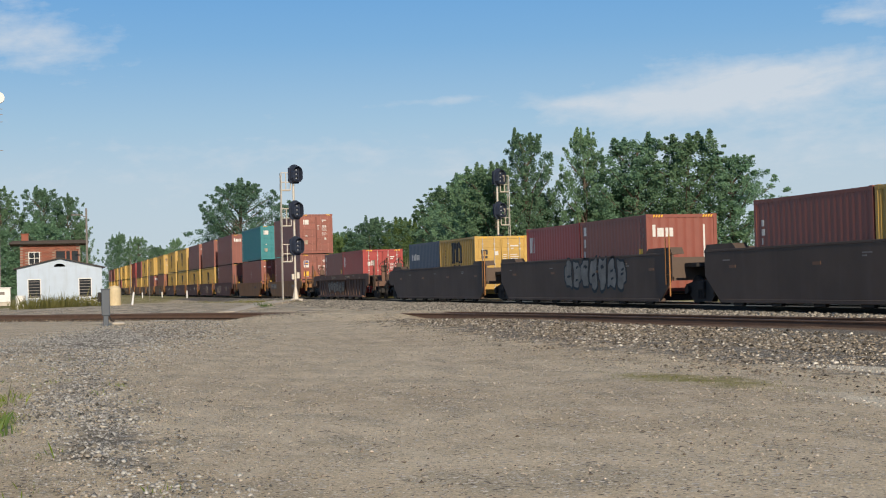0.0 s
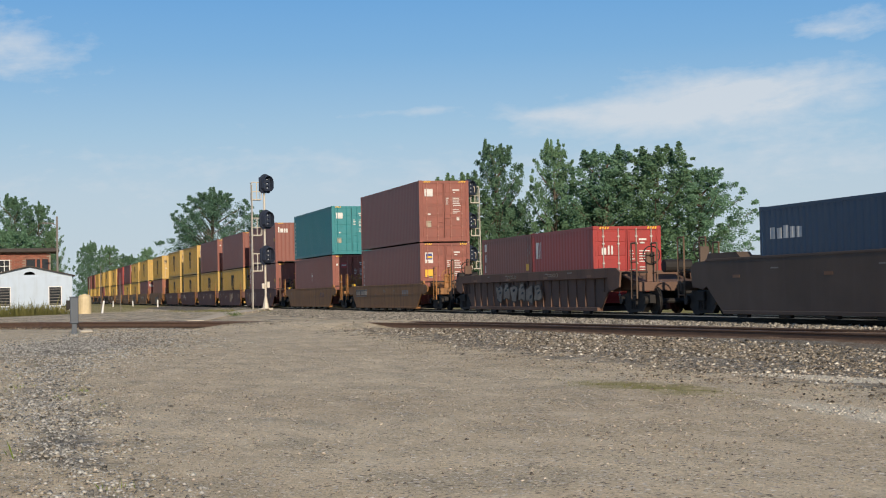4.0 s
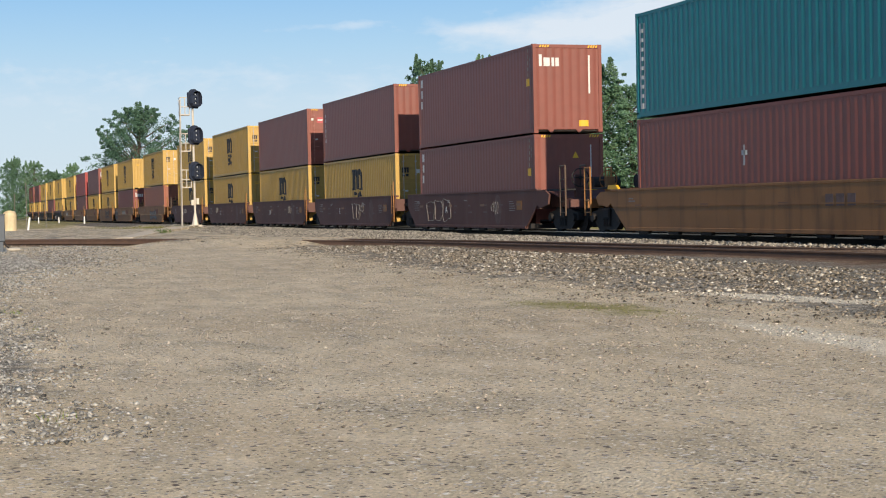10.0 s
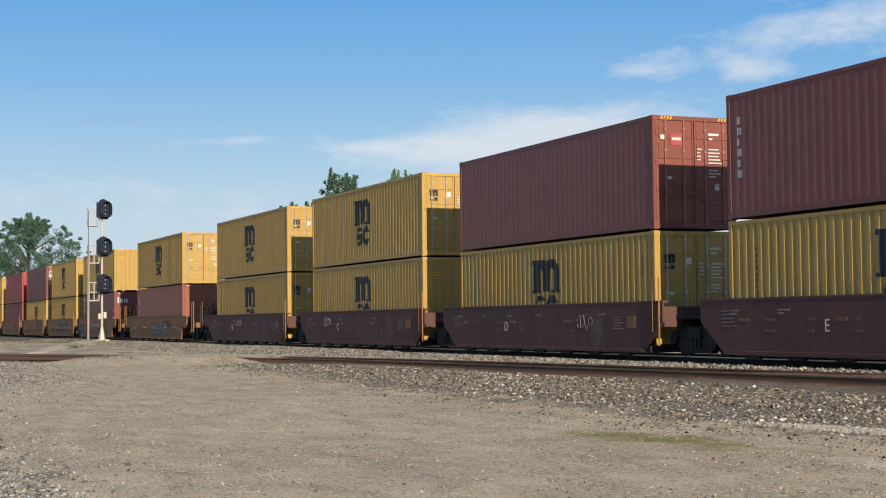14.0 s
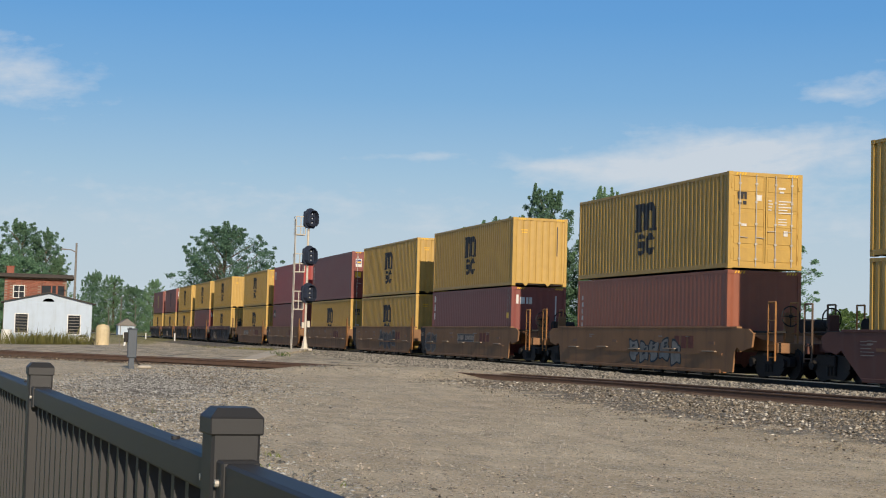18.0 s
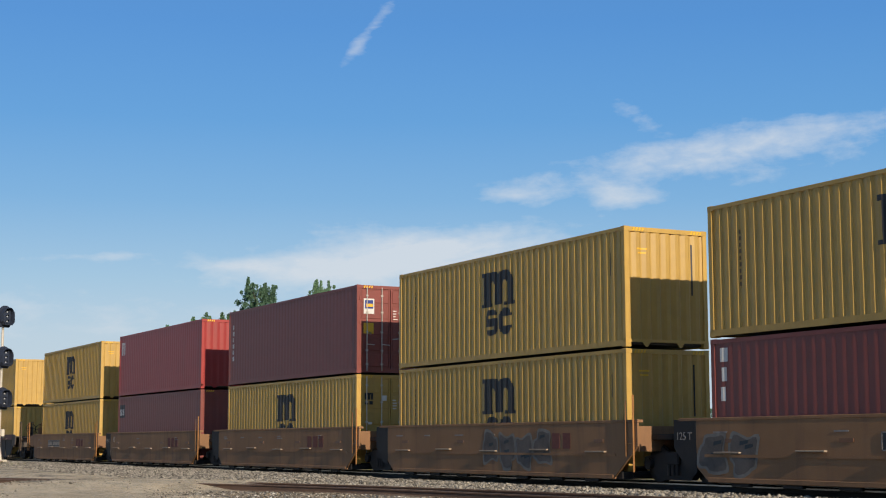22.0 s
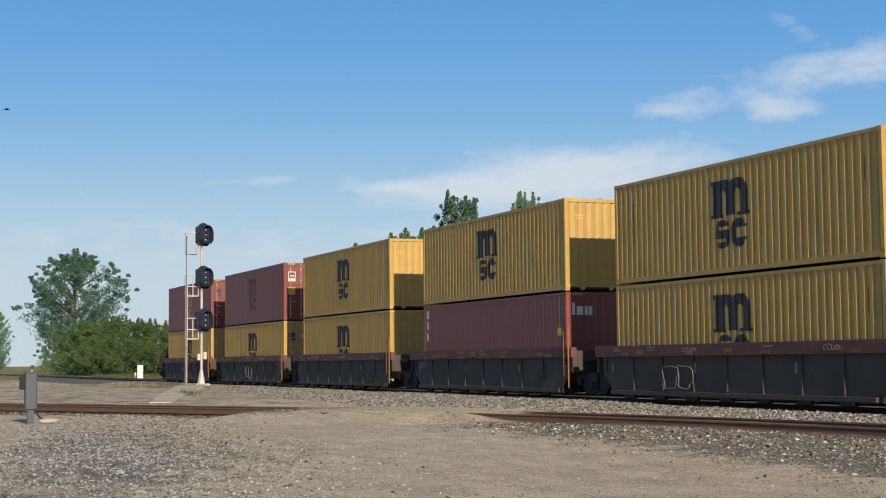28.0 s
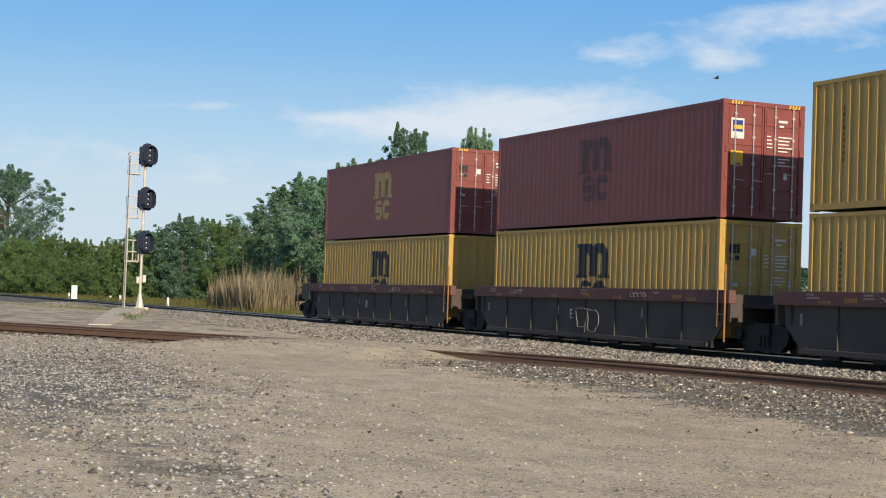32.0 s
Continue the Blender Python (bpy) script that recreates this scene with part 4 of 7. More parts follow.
def well_car(name, label, style, rear, front, z_top, ends="inner", graf=None, seed=0, plate=None, number="", joint=0.0, letter="", outline=False, end_text=""):
    """A well car unit. Its origin is on the rail head below the middle of its well; rear and front: how far the side plates run. ends: which ends stand on a truck of their own."""
    root = thing(name, label, "rail car", group="well cars of the train")
    P = CAR[style]
    if style == "rib" and ends == "both":
        P = CAR["rust"]
    zt, zb = z_top, 0.13
    cut = 0.95
    for s in (-1, 1):
        yo, yi = s * CAR_Y, s * (CAR_Y - 0.05)
        zc = 0.72
        ca, cb = (0.25 if style == "brown" and ends in w else cut for w in (("rear", "both"), ("front", "both")))
        out = [(-rear + ca, zb), (front - cb, zb), (front - 0.15, zc), (front, zc + 0.12), (front, zt), (-rear, zt), (-rear, zc + 0.12), (-rear + 0.15, zc)]
        if style == "rib":
            part("side_plate", prism(bmesh.new(), [(-rear + cut, zb), (front - cut, zb), (front - 0.3, zc), (front - 0.3, zt - 0.3), (-rear + 0.3, zt - 0.3), (-rear + 0.3, zc)], s * (CAR_Y - 0.12), s * (CAR_Y - 0.17)), P, root)
            part("top_chord", boxes((-rear, front, s * CAR_Y, s * (CAR_Y - 0.2), zt - 0.32, zt), c=0.012), P if ends == "both" else CAR["chord"], root, "sooty top chord" if ends == "both" else "faded maroon top chord")
            n = int((rear + front - 1.0) / (0.8 if ends == "both" else 1.6))
            rib = stored(("rib", n), lambda bm: box(bm, -0.013, 0.013, -0.022, 0.022, 0.0, 1.0, c=0.004), P)
            for i in range(n + 1):
                o = share("rib", rib, root, loc=(-rear + 0.55 + i * (rear + front - 1.1) / n, s * (CAR_Y - 0.1), zb + 0.05))
                o.scale.z = zt - 0.32 - zb - 0.05
                if i in (0, n):
                    o.location.z, o.scale.z = zc, zt - 0.32 - zc
            part("bottom_sill", boxes((-rear + cut, front - cut, s * CAR_Y, s * (CAR_Y - 0.2), zb - 0.03, zb + 0.09), c=0.01), P, root)
        else:
            part("side_plate", prism(bmesh.new(), out, yo, yi), P, root)
            part("top_chord", boxes((-rear - 0.02, front + 0.02, s * (CAR_Y + 0.012), s * (CAR_Y - 0.16), zt - 0.02, zt + 0.05), c=0.01), P, root)
            part("bottom_sill", boxes((-rear + cut + 0.05, front - cut - 0.05, s * (CAR_Y + 0.02), s * (CAR_Y - 0.2), zb - 0.05, zb + 0.05), c=0.01), P, root)
            if style == "brown":
                lug = stored(("ledge",), lambda bm: box(bm, -0.42, 0.42, -0.05, 0.05, -0.018, 0.018, c=0.006), LEDGE)
                for k in range(5):
                    share("ledge", lug, root, loc=(-rear + 1.7 + k * (rear + front - 3.4) / 4, s * (CAR_Y + 0.03), zb + 0.62 if k % 2 else zb + 0.58))
                part("rub_rail", boxes((-rear + 0.9, front - 0.9, s * (CAR_Y + 0.02), s * CAR_Y, zb + 0.48, zb + 0.54)), P, root)
            if style == "dark":
                for e, sg in ((-rear, 1), (front, -1)):
                    part("end_box", prism(bmesh.new(), [(e, zt), (e + sg * 2.1, zt), (e + sg * 1.8, zt + 0.2), (e + sg * 0.15, zt + 0.2)], yo, yi - s * 0.35), P, root)
            if style == "tan":
                part("crease", boxes((-rear + 0.35, front - 0.35, s * (CAR_Y + 0.015), s * CAR_Y, 0.74, 0.77)), P, root)
    # well floor and cross bearers
    part("well_floor", boxes((-6.2, 6.2, -1.1, -0.5, 0.12, 0.2), (-6.2, 6.2, 0.5, 1.1, 0.12, 0.2)), GRIME, root)
    bear = stored(("cross_bearer",), lambda bm: box(bm, -0.16, 0.16, -1.42, 1.42, 0.08, 0.25, c=0.01), GRIME)
    for x in (-6.0, -3.0, 0.0, 3.0, 6.0):
        share("cross_bearer", bear, root, loc=(x, 0, 0))
    drop = stored(("hanger",), lambda bm: box(bm, -0.3, 0.3, -0.06, 0.06, -0.06, 0.06, c=0.02), GRIME)
    for k in range(7):
        share("hanger", drop, root, loc=(-rear + 2.0 + k * (rear + front - 4.0) / 6, -CAR_Y + 0.09, zb - 0.07))
    # end bulkheads and platforms over the trucks
    for e, sg, kind in ((front, 1, ends in ("front", "both")), (-rear, -1, ends in ("rear", "both"))):
        part("bulkhead", boxes((e - sg * 0.12, e - sg * 0.02, -CAR_Y + 0.06, CAR_Y - 0.06, 0.72, zt - 0.1)), P, root)
        if kind:
            part("platform", prism(bmesh.new(), [(e - sg * 0.3, 0.78), (e + sg * 2.1, 0.78), (e + sg * 2.1, 0.98), (e + sg * 0.5, 1.1), (e - sg * 0.3, 1.3)], -1.0, 1.0), P, root)
            for s in (-1, 1):
                part("end_wing", prism(bmesh.new(), [(e, zt), (e, 0.84), (e + sg * 0.25, 0.74), (e + sg * 0.9, 0.86), (e + sg * 1.0, zt - 0.16), (e + sg * 0.7, zt - 0.02)], s * CAR_Y, s * (CAR_Y - 0.06)), P, root)
                if style == "tan":
                    part("corner_plate", prism(bmesh.new(), [(e - sg * 0.45, zt + 0.05), (e + sg * 0.25, zt + 0.05), (e + sg * 0.2, zt + 0.17), (e - sg * 0.3, zt + 0.17)], s * (CAR_Y - 0.02), s * (CAR_Y - 0.1)), LABELY if s < 0 and sg < 0 else P, root)
            part("end_sill", boxes((e + sg * 1.95, e + sg * 2.15, -1.35, 1.35, 0.72, 1.0), c=0.02), P, root)
            for y in (-1.15, 1.15):
                part("walkway", boxes((e + sg * 0.1, e + sg * 1.9, y - 0.2, y + 0.2, 1.28, 1.33)), GRIME, root)
            part("coupler", boxes((e + sg * 2.1, e + sg * 2.75, -0.12, 0.12, 0.66, 0.92), (e + sg * 2.6, e + sg * 2.95, -0.2, 0.2, 0.62, 0.98), c=0.03), GRIME, root)
            for y in (-1.38, -0.7, 1.38):
                rl = bmesh.new()
                for x in (e + sg * 1.65, e + sg * 2.05):
                    tube(rl, [(x, y, 0.5), (x, y, zt + 0.72)], 0.028, 6)
                tube(rl, [(e + sg * 1.65, y, zt + 0.72), (e + sg * 2.05, y, zt + 0.72)], 0.028, 6)
                for k in range(4):
                    tube(rl, [(e + sg * 1.65, y, 0.6 + k * 0.34), (e + sg * 2.05, y, 0.6 + k * 0.34)], 0.018, 5)
                part("ladder", rl, RAILING if style in ("tan", "brown") else DULLRAIL, root, "rusty grab ladder")
            hw = bmesh.new()
            bmesh.ops.create_uvsphere(hw, u_segments=8, v_segments=6, radius=0.06, matrix=Matrix.Translation((e + sg * 1.75, -0.75, zt + 0.35)))
            ring = [(e + sg * 1.75, -0.75 + 0.28 * math.cos(a * math.pi / 8), zt + 0.35 + 0.28 * math.sin(a * math.pi / 8)) for a in range(17)]
            tube(hw, ring, 0.02, 6)
            for a in range(4):
                tube(hw, [ring[a * 4], (e + sg * 1.75, -0.75, zt + 0.35)], 0.014, 5)
            part("brake_wheel", hw, RAILING if style == "tan" else GRIME, root, "spoked hand brake wheel")
            part("brake_stand", boxes((e + sg * 1.6, e + sg * 1.72, -0.9, -0.6, 1.0, zt + 0.45), c=0.02), P, root)
            tk = bmesh.new()
            disc(tk, (e + sg * 1.2, 0.35, 1.5), "y", 0.2, 0.9, 14)
            part("air_tank", tk, GRIME, root)
            truck(root, e + sg * 1.15)
        else:
            for s in (-1, 1) if sg > 0 else ():
                pole = bmesh.new()
                tube(pole, [(e - sg * 0.12, s * (CAR_Y + 0.03), 0.25), (e - sg * 0.12, s * (CAR_Y + 0.03), zt + 0.62)], 0.022, 6)
                tube(pole, [(e - sg * 0.42, s * (CAR_Y + 0.03), 0.6), (e - sg * 0.42, s * (CAR_Y + 0.03), zt + 0.5)], 0.018, 6)
                tube(pole, [(e - sg * 0.12, s * (CAR_Y + 0.03), 0.9), (e - sg * 0.42, s * (CAR_Y + 0.03), 0.9)], 0.014, 5)
                part("grab_pole", pole, RAILING, root, "rusty upright grab poles")
            part("end_deck", boxes((e, e + sg * 0.85, -1.1, 1.1, zt - 0.42, zt - 0.28), (e, e + sg * 0.5, -0.3, 0.3, 0.75, zt - 0.42), c=0.02), GRIME, root)
    if joint:
        truck(root, -joint)
        part("joint_bolster", boxes((-joint - 0.5, -joint + 0.5, -0.5, 0.5, 0.72, 1.0), (-joint - 0.9, -joint + 0.9, -0.25, 0.25, 0.8, 1.05), c=0.03), GRIME, root)
    if joint and style == "brown":
        part("end_plate", prism(bmesh.new(), [(-rear - 0.2, zt + 0.02), (-rear + 0.6, zt + 0.02), (-rear + 0.6, zb + 0.15), (-rear + 0.3, zb + 0.2), (-rear - 0.2, 0.8)], -CAR_Y - 0.008, -CAR_Y + 0.03), GRIME, root, "dark end plate over the joint")
        if end_text:
            cu = bpy.data.curves.new("size_marking", "FONT")
            cu.body, cu.size, cu.extrude = end_text, 0.24, 0.002
            cu.materials.append(STENCIL)
            o = new("size_marking", cu)
            o.parent = root
            o.rotation_euler = (math.pi / 2, 0, 0)
            o.location = (-rear - 0.12, -CAR_Y - 0.011, zt - 0.42)
    # stencils and reflectors
    r = random.Random(seed)
    yo = -CAR_Y - (0.004 if style != "rib" else 0.004)
    zrow = zt - 0.32 if style != "rib" else zt - 0.16
    for q in ([(x, x + r.uniform(0.2, 0.5), yo - 0.006, yo - 0.002, zrow + dz, zrow + dz + 0.035) for x in [-rear + 1.2 + i * (rear + front - 2.6) / 6 for i in range(6) if r.random() < 0.6] for dz in ((0, 0.07) if r.random() < 0.4 else (0.04,))]):
        part("stencil_mark", boxes(q), STENCIL, root)
    refl = stored(("reflector",), lambda bm: box(bm, -0.2, 0.2, -0.004, 0.004, -0.04, 0.04), REFLECT)
    for i in range(4):
        share("reflector", refl, root, loc=(-rear + 1.8 + i * (rear + front - 3.4) / 3, yo - 0.006, zrow - 0.12 if style != "rib" else zt - 0.24))
    if style == "brown":
        for k in range(3):
            part("faded_mark", boxes((front - 4.2 + k * 0.5, front - 3.85 + k * 0.5, yo - 0.006, yo - 0.002, zt - 0.62, zt - 0.24)), FADED, root, "faded red painted mark")
    if style in ("maroon", "rib"):
        for k in range(2 if style == "rib" else 1):
            sx, sz = r.uniform(-rear + 1.5, front - 1.5), zt - 0.16 if style == "rib" else r.uniform(0.6, 1.0)
            sc = bmesh.new()
            w, h = r.uniform(0.6, 1.1), 0.16 if style == "rib" else r.uniform(0.3, 0.5)
            for q in range(4):
                cx, ph, e = sx + (q + 0.5) * w / 4, r.uniform(0, 6.28), r.uniform(0.7, 1.0)
                ring = []
                for g in range(11):
                    an = ph + g * r.uniform(0.5, 0.62)
                    ring.append((cx + w / 7 * r.uniform(0.5, 1.2) * math.cos(an), yo - 0.003, sz + h / 2 * e * r.uniform(0.5, 1.1) * math.sin(an)))
                tube(sc, ring, 0.009, 4)
            part("chalk_scrawl", sc, GRAF if k else STENCIL, root, "thin pale scrawl")
    if plate is not None:
        pz = zt - 0.52 - (0.12 if style == "brown" else 0.0)
        part("number_panel", boxes((plate, plate + 2.6, yo - 0.008, yo - 0.002, pz, pz + 0.36)), BLACK, root, "black panel with a pale number")
        part("panel_border", boxes((plate, plate + 2.6, yo - 0.012, yo - 0.008, pz, pz + 0.025), (plate, plate + 2.6, yo - 0.012, yo - 0.008, pz + 0.335, pz + 0.36), (plate, plate + 0.025, yo - 0.012, yo - 0.008, pz, pz + 0.36), (plate + 2.575, plate + 2.6, yo - 0.012, yo - 0.008, pz, pz + 0.36)), STENCIL, root)
        for i in range(11):
            if i != 4:
                part("number_bar", boxes((plate + 0.15 + i * 0.22, plate + 0.28 + i * 0.22, yo - 0.013, yo - 0.008, pz + 0.08, pz + 0.28)), STENCIL, root)
    if style == "maroon":
        # an orange placard with a block of stencilled lines beside it, and a scrubbed oval patch
        part("placard", boxes((front - 1.75, front - 1.3, yo - 0.008, yo - 0.002, zt - 0.62, zt - 0.32)), PLACARD, root, "dull orange placard")
        for k in range(5):
            part("stencil_mark", boxes((front - 2.45, front - 2.45 + r.uniform(0.3, 0.58), yo - 0.006, yo - 0.002, zt - 0.35 - 0.075 * k, zt - 0.33 - 0.075 * k)), STENCIL, root)
            part("stencil_mark", boxes((-rear + 0.9, -rear + 0.9 + r.uniform(0.4, 0.75), yo - 0.006, yo - 0.002, zt - 0.25 - 0.085 * k, zt - 0.23 - 0.085 * k)), STENCIL, root)
        ov = bmesh.new()
        cx = front - 3.3 - r.uniform(0, 0.4)
        ov.faces.new([ov.verts.new((cx + 0.36 * math.cos(a * math.pi / 12), yo - 0.003, zt - 0.6 + 0.5 * math.sin(a * math.pi / 12))) for a in range(24)])
        part("scrubbed_patch", ov, SCRUB, root, "scrubbed pale oval patch")
        for k in range(6):
            x = -rear + 2.6 + k * (rear + front - 6.0) / 5
            for dz in (0.42, 0.66):
                part("stencil_mark", boxes((x, x + r.uniform(0.16, 0.4), yo - 0.006, yo - 0.002, zt - dz - 0.05, zt - dz)), FAINT, root)
    if style == "rib" and ends != "both":
        for k in range(3):
            x = -rear + 0.85 + k * (rear + front - 2.2) / 2.6
            part("stencil_mark", boxes((x, x + 0.09, yo + 0.11, yo + 0.115, 0.72, 0.98)), STENCIL, root)
            part("amber_label", boxes((x + 1.6, x + 2.0, yo - 0.006, yo - 0.002, zt - 0.24, zt - 0.14)), PLACARD, root)
    if style == "tan":
        for k in range(3):
            part("pale_mark", boxes((front - 3.6 + k * 0.42, front - 3.3 + k * 0.42, yo - 0.006, yo - 0.002, zt - 0.5, zt - 0.24)), STENCIL if seed < 32 else FAINT, root, "worn pale painted mark")
    if graf:
        gr = random.Random(seed + 5)
        x0, x1, z0, z1 = graf
        n = max(2, round((x1 - x0) / 0.85))
        for i in range(n):
            cx, w, h = x0 + (i + 0.5) * (x1 - x0) / n, (x1 - x0) / n * 0.56, (z1 - z0) / 2 * gr.uniform(0.85, 1.0)
            cz = (z0 + z1) / 2 + gr.uniform(-0.06, 0.06)
            if outline:
                loop = []
                for q in range(29):
                    t = q * 2 * math.pi / 28
                    r = 0.86 + 0.1 * math.sin(3 * t + i) + 0.07 * math.sin(5 * t + 2 * i)
                    ct, st = math.cos(t), math.sin(t)
                    loop.append((cx + w * r * math.copysign(abs(ct) ** 0.5, ct), yo - 0.004, cz + h * r * math.copysign(abs(st) ** 0.5, st)))
                part("spray_outline", tube(bmesh.new(), loop, 0.011, 4), STENCIL, root, "thin pale spray-painted outline")
                continue
            worn = style == "brown" and ends != "both"
            for nm, m, k, lift in (("spray_outline", WORNSPRAY if worn else CAR["rib"] if style == "rib" else SPRAY_DARK, 1.0, 0.006 + 0.001 * (i % 3)), ("spray_fill", WORNSPRAY if style == "rib" else DIMSPRAY if worn else GRAF, 0.84, 0.010 + 0.001 * (i % 3))):
                bm = bmesh.new()
                ph = [gr.uniform(0, 6.28) for _ in range(3)] if k == 1.0 else ph
                pts = []
                for q in range(28):
                    t = q * 2 * math.pi / 28
                    r = k * (0.86 + 0.13 * math.sin(3 * t + ph[0]) + 0.09 * math.sin(5 * t + ph[1]))
                    ct, st = math.cos(t), math.sin(t)
                    pts.append((cx + w * r * math.copysign(abs(ct) ** 0.6, ct), yo - lift, cz + h * r * math.copysign(abs(st) ** 0.6, st)))
                bm.faces.new([bm.verts.new(p) for p in pts])
                part(nm, bm, m, root, "weathered spray-painted scrawl")
            bm = bmesh.new()
            for q in range(2):
                zc, xa = cz + h * gr.uniform(-0.45, 0.45), cx + w * gr.uniform(-0.4, 0.1)
                vs = [(xa, zc), (xa + w * 0.5, zc + 0.05), (xa + w * 0.52, zc + 0.12), (xa + 0.02, zc + 0.09)]
                bm.faces.new([bm.verts.new((p[0], yo - 0.015, p[1])) for p in vs])
            part("spray_stroke", bm, SPRAY_DARK, root)
    if letter:
        cu = bpy.data.curves.new("unit_letter", "FONT")
        cu.body, cu.size, cu.extrude = letter, 0.38, 0.002
        cu.materials.append(WHITE)
        o = new("unit_letter", cu)
        o.parent = root
        o.rotation_euler = (math.pi / 2, 0, 0)
        o.location = (-2.2 if style != "rib" else -0.9, -CAR_Y + (0.11 if style == "rib" else -0.012), 0.62)
    if number:
        cu = bpy.data.curves.new("size_marking", "FONT")
        cu.body, cu.size, cu.extrude = number, 0.36, 0.002
        cu.materials.append(STENCIL)
        o = new("size_marking", cu)
        o.parent = root
        o.rotation_euler = (math.pi / 2, 0, 0)
        o.location = (-rear + 0.7 if style == "rib" else -rear + 1.0, -CAR_Y + (0.11 if style == "rib" else -0.012), 0.85 if style == "rib" else 1.0)
    return root


# ---- the train ----
def train_shift(t):
    return 10.32643 * t + 0.000698 * (t - 16) ** 2 + 0.000204 * (t - 16) ** 3


BROWN, YEL = "brown", "yellow"
# front of the containers at 0 s, car style, rear and front of the side plates, ends, upper box, lower box
UNITS = [
    (-24.72, "dark", 8.7, 8.7, "inner", None, None),
    (-44.42, "dark", 8.7, 8.7, "inner", None, None),
    (-63.97, "dark", 8.7, 8.7, "rear", None, None),
    (-87.76, "rib", 8.0, 8.0, "both", None, None),
    (-109.62, "tan", 7.3, 7.3, "both", (BROWN, "door", "", "plain_label"), (BROWN, "door", "short", "sail")),
    (-129.54, "tan", 7.3, 7.3, "both", ("teal", "door", "long", "plain_label"), (BROWN, "door", "star", "lease")),
    (-149.30, "maroon", 6.9, 6.9, "front", (BROWN, "wall", "letters", "caution"), (BROWN, "wall", "letters", "small")),
    (-164.88, "maroon", 6.9, 6.9, "inner", (BROWN, "wall", "short", "small"), (YEL, "door", "emblem", "emblem")),
    (-180.39, "maroon", 6.9, 6.9, "inner", (BROWN, "door", "", "lease"), (YEL, "door", "emblem", "emblem")),
    (-195.83, "maroon", 6.9, 6.9, "inner", (YEL, "door", "emblem", "emblem"), (YEL, "wall", "emblem", "small")),
    (-211.59, "maroon", 6.9, 6.9, "rear", (YEL, "door", "emblem", "emblem"), (YEL, "door", "emblem", "emblem")),
    (-231.47, "brown", 7.3, 7.3, "both", (YEL, "door", "emblem", "emblem"), ("russet", "wall", "short", "")),
    (-251.33, "brown", 6.9, 6.9, "front", (YEL, "wall", "emblem", "small"), ("maroon", "wall", "letters", "name")),
    (-266.74, "brown", 6.9, 6.9, "inner", (YEL, "wall", "emblem", "small"), (YEL, "wall", "emblem", "small")),
    (-282.07, "brown", 6.9, 6.9, "inner", ("maroon", "door", "short", "sail"), (YEL, "door", "emblem", "emblem")),
    (-297.59, "brown", 6.9, 6.9, "inner", ("red", "wall", "corner", "small"), ("maroon", "wall", "box", "")),
    (-313.12, "brown", 6.9, 6.9, "rear", (YEL, "wall", "emblem", "small"), (YEL, "wall", "emblem", "")),
    (-332.83, "rib", 6.95, 6.95, "front", (YEL, "wall", "emblem", "small"), (YEL, "wall", "emblem", "")),
    (-348.28, "rib", 6.95, 6.95, "inner", (YEL, "wall", "emblem", "small"), ("maroon", "wall", "letters", "name")),
    (-364.27, "rib", 6.95, 6.95, "inner", (YEL, "wall", "emblem", "small"), (YEL, "wall", "emblem", "small")),
    (-379.87, "rib", 6.95, 6.95, "inner", ("maroon", "door", "faded_emblem", "sail"), (YEL, "door", "emblem", "emblem")),
    (-395.56, "rib", 6.95, 6.95, "rear", ("maroon", "door", "pale_emblem", "emblem"), (YEL, "wall", "emblem", "")),
]
SHORTS = [((BROWN, "wall", "short", "small"), (YEL, "door", "", "")), (("red", "wall", "corner", ""), (BROWN, "wall", "letters", "name")), (("blue", "wall", "wide", ""), (YEL, "door", "emblem", "emblem")), ((BROWN, "wall", "letters", ""), ("red", "door", "corner", "corner"))]
Z_TOP = {"dark": 1.52, "rib": 1.48, "tan": 1.2, "maroon": 1.32, "brown": 1.40}
CAR_WORDS = {"dark": "sooty dark brown deep well car with tall plain sides", "rib": "dark ribbed well car with a maroon top chord", "tan": "dusty tan stand-alone well car with sloped ends", "maroon": "maroon articulated well car unit with stencilled plain sides", "brown": "rusty brown articulated well car unit with ledged sides"}
COLOUR_WORDS = {"brown": "red-brown", "russet": "orange-brown", "maroon": "maroon", "red": "bright red", "yellow": "yellow", "teal": "teal green", "blue": "dark blue"}
END_WORDS = {"door": "with barred doors", "wall": "with ribbed end"}
SIDE_WORDS = {"emblem": "and a black emblem", "faded_emblem": "and a faded emblem", "pale_emblem": "and a worn yellow emblem", "letters": "and white lettering", "long": "and a lettered white strip", "short": "and small white marks", "": "", "star": "and a pale patch", "corner": "and a white corner emblem", "box": "and a dark name plate", "wide": "and a white name"}
moving = []


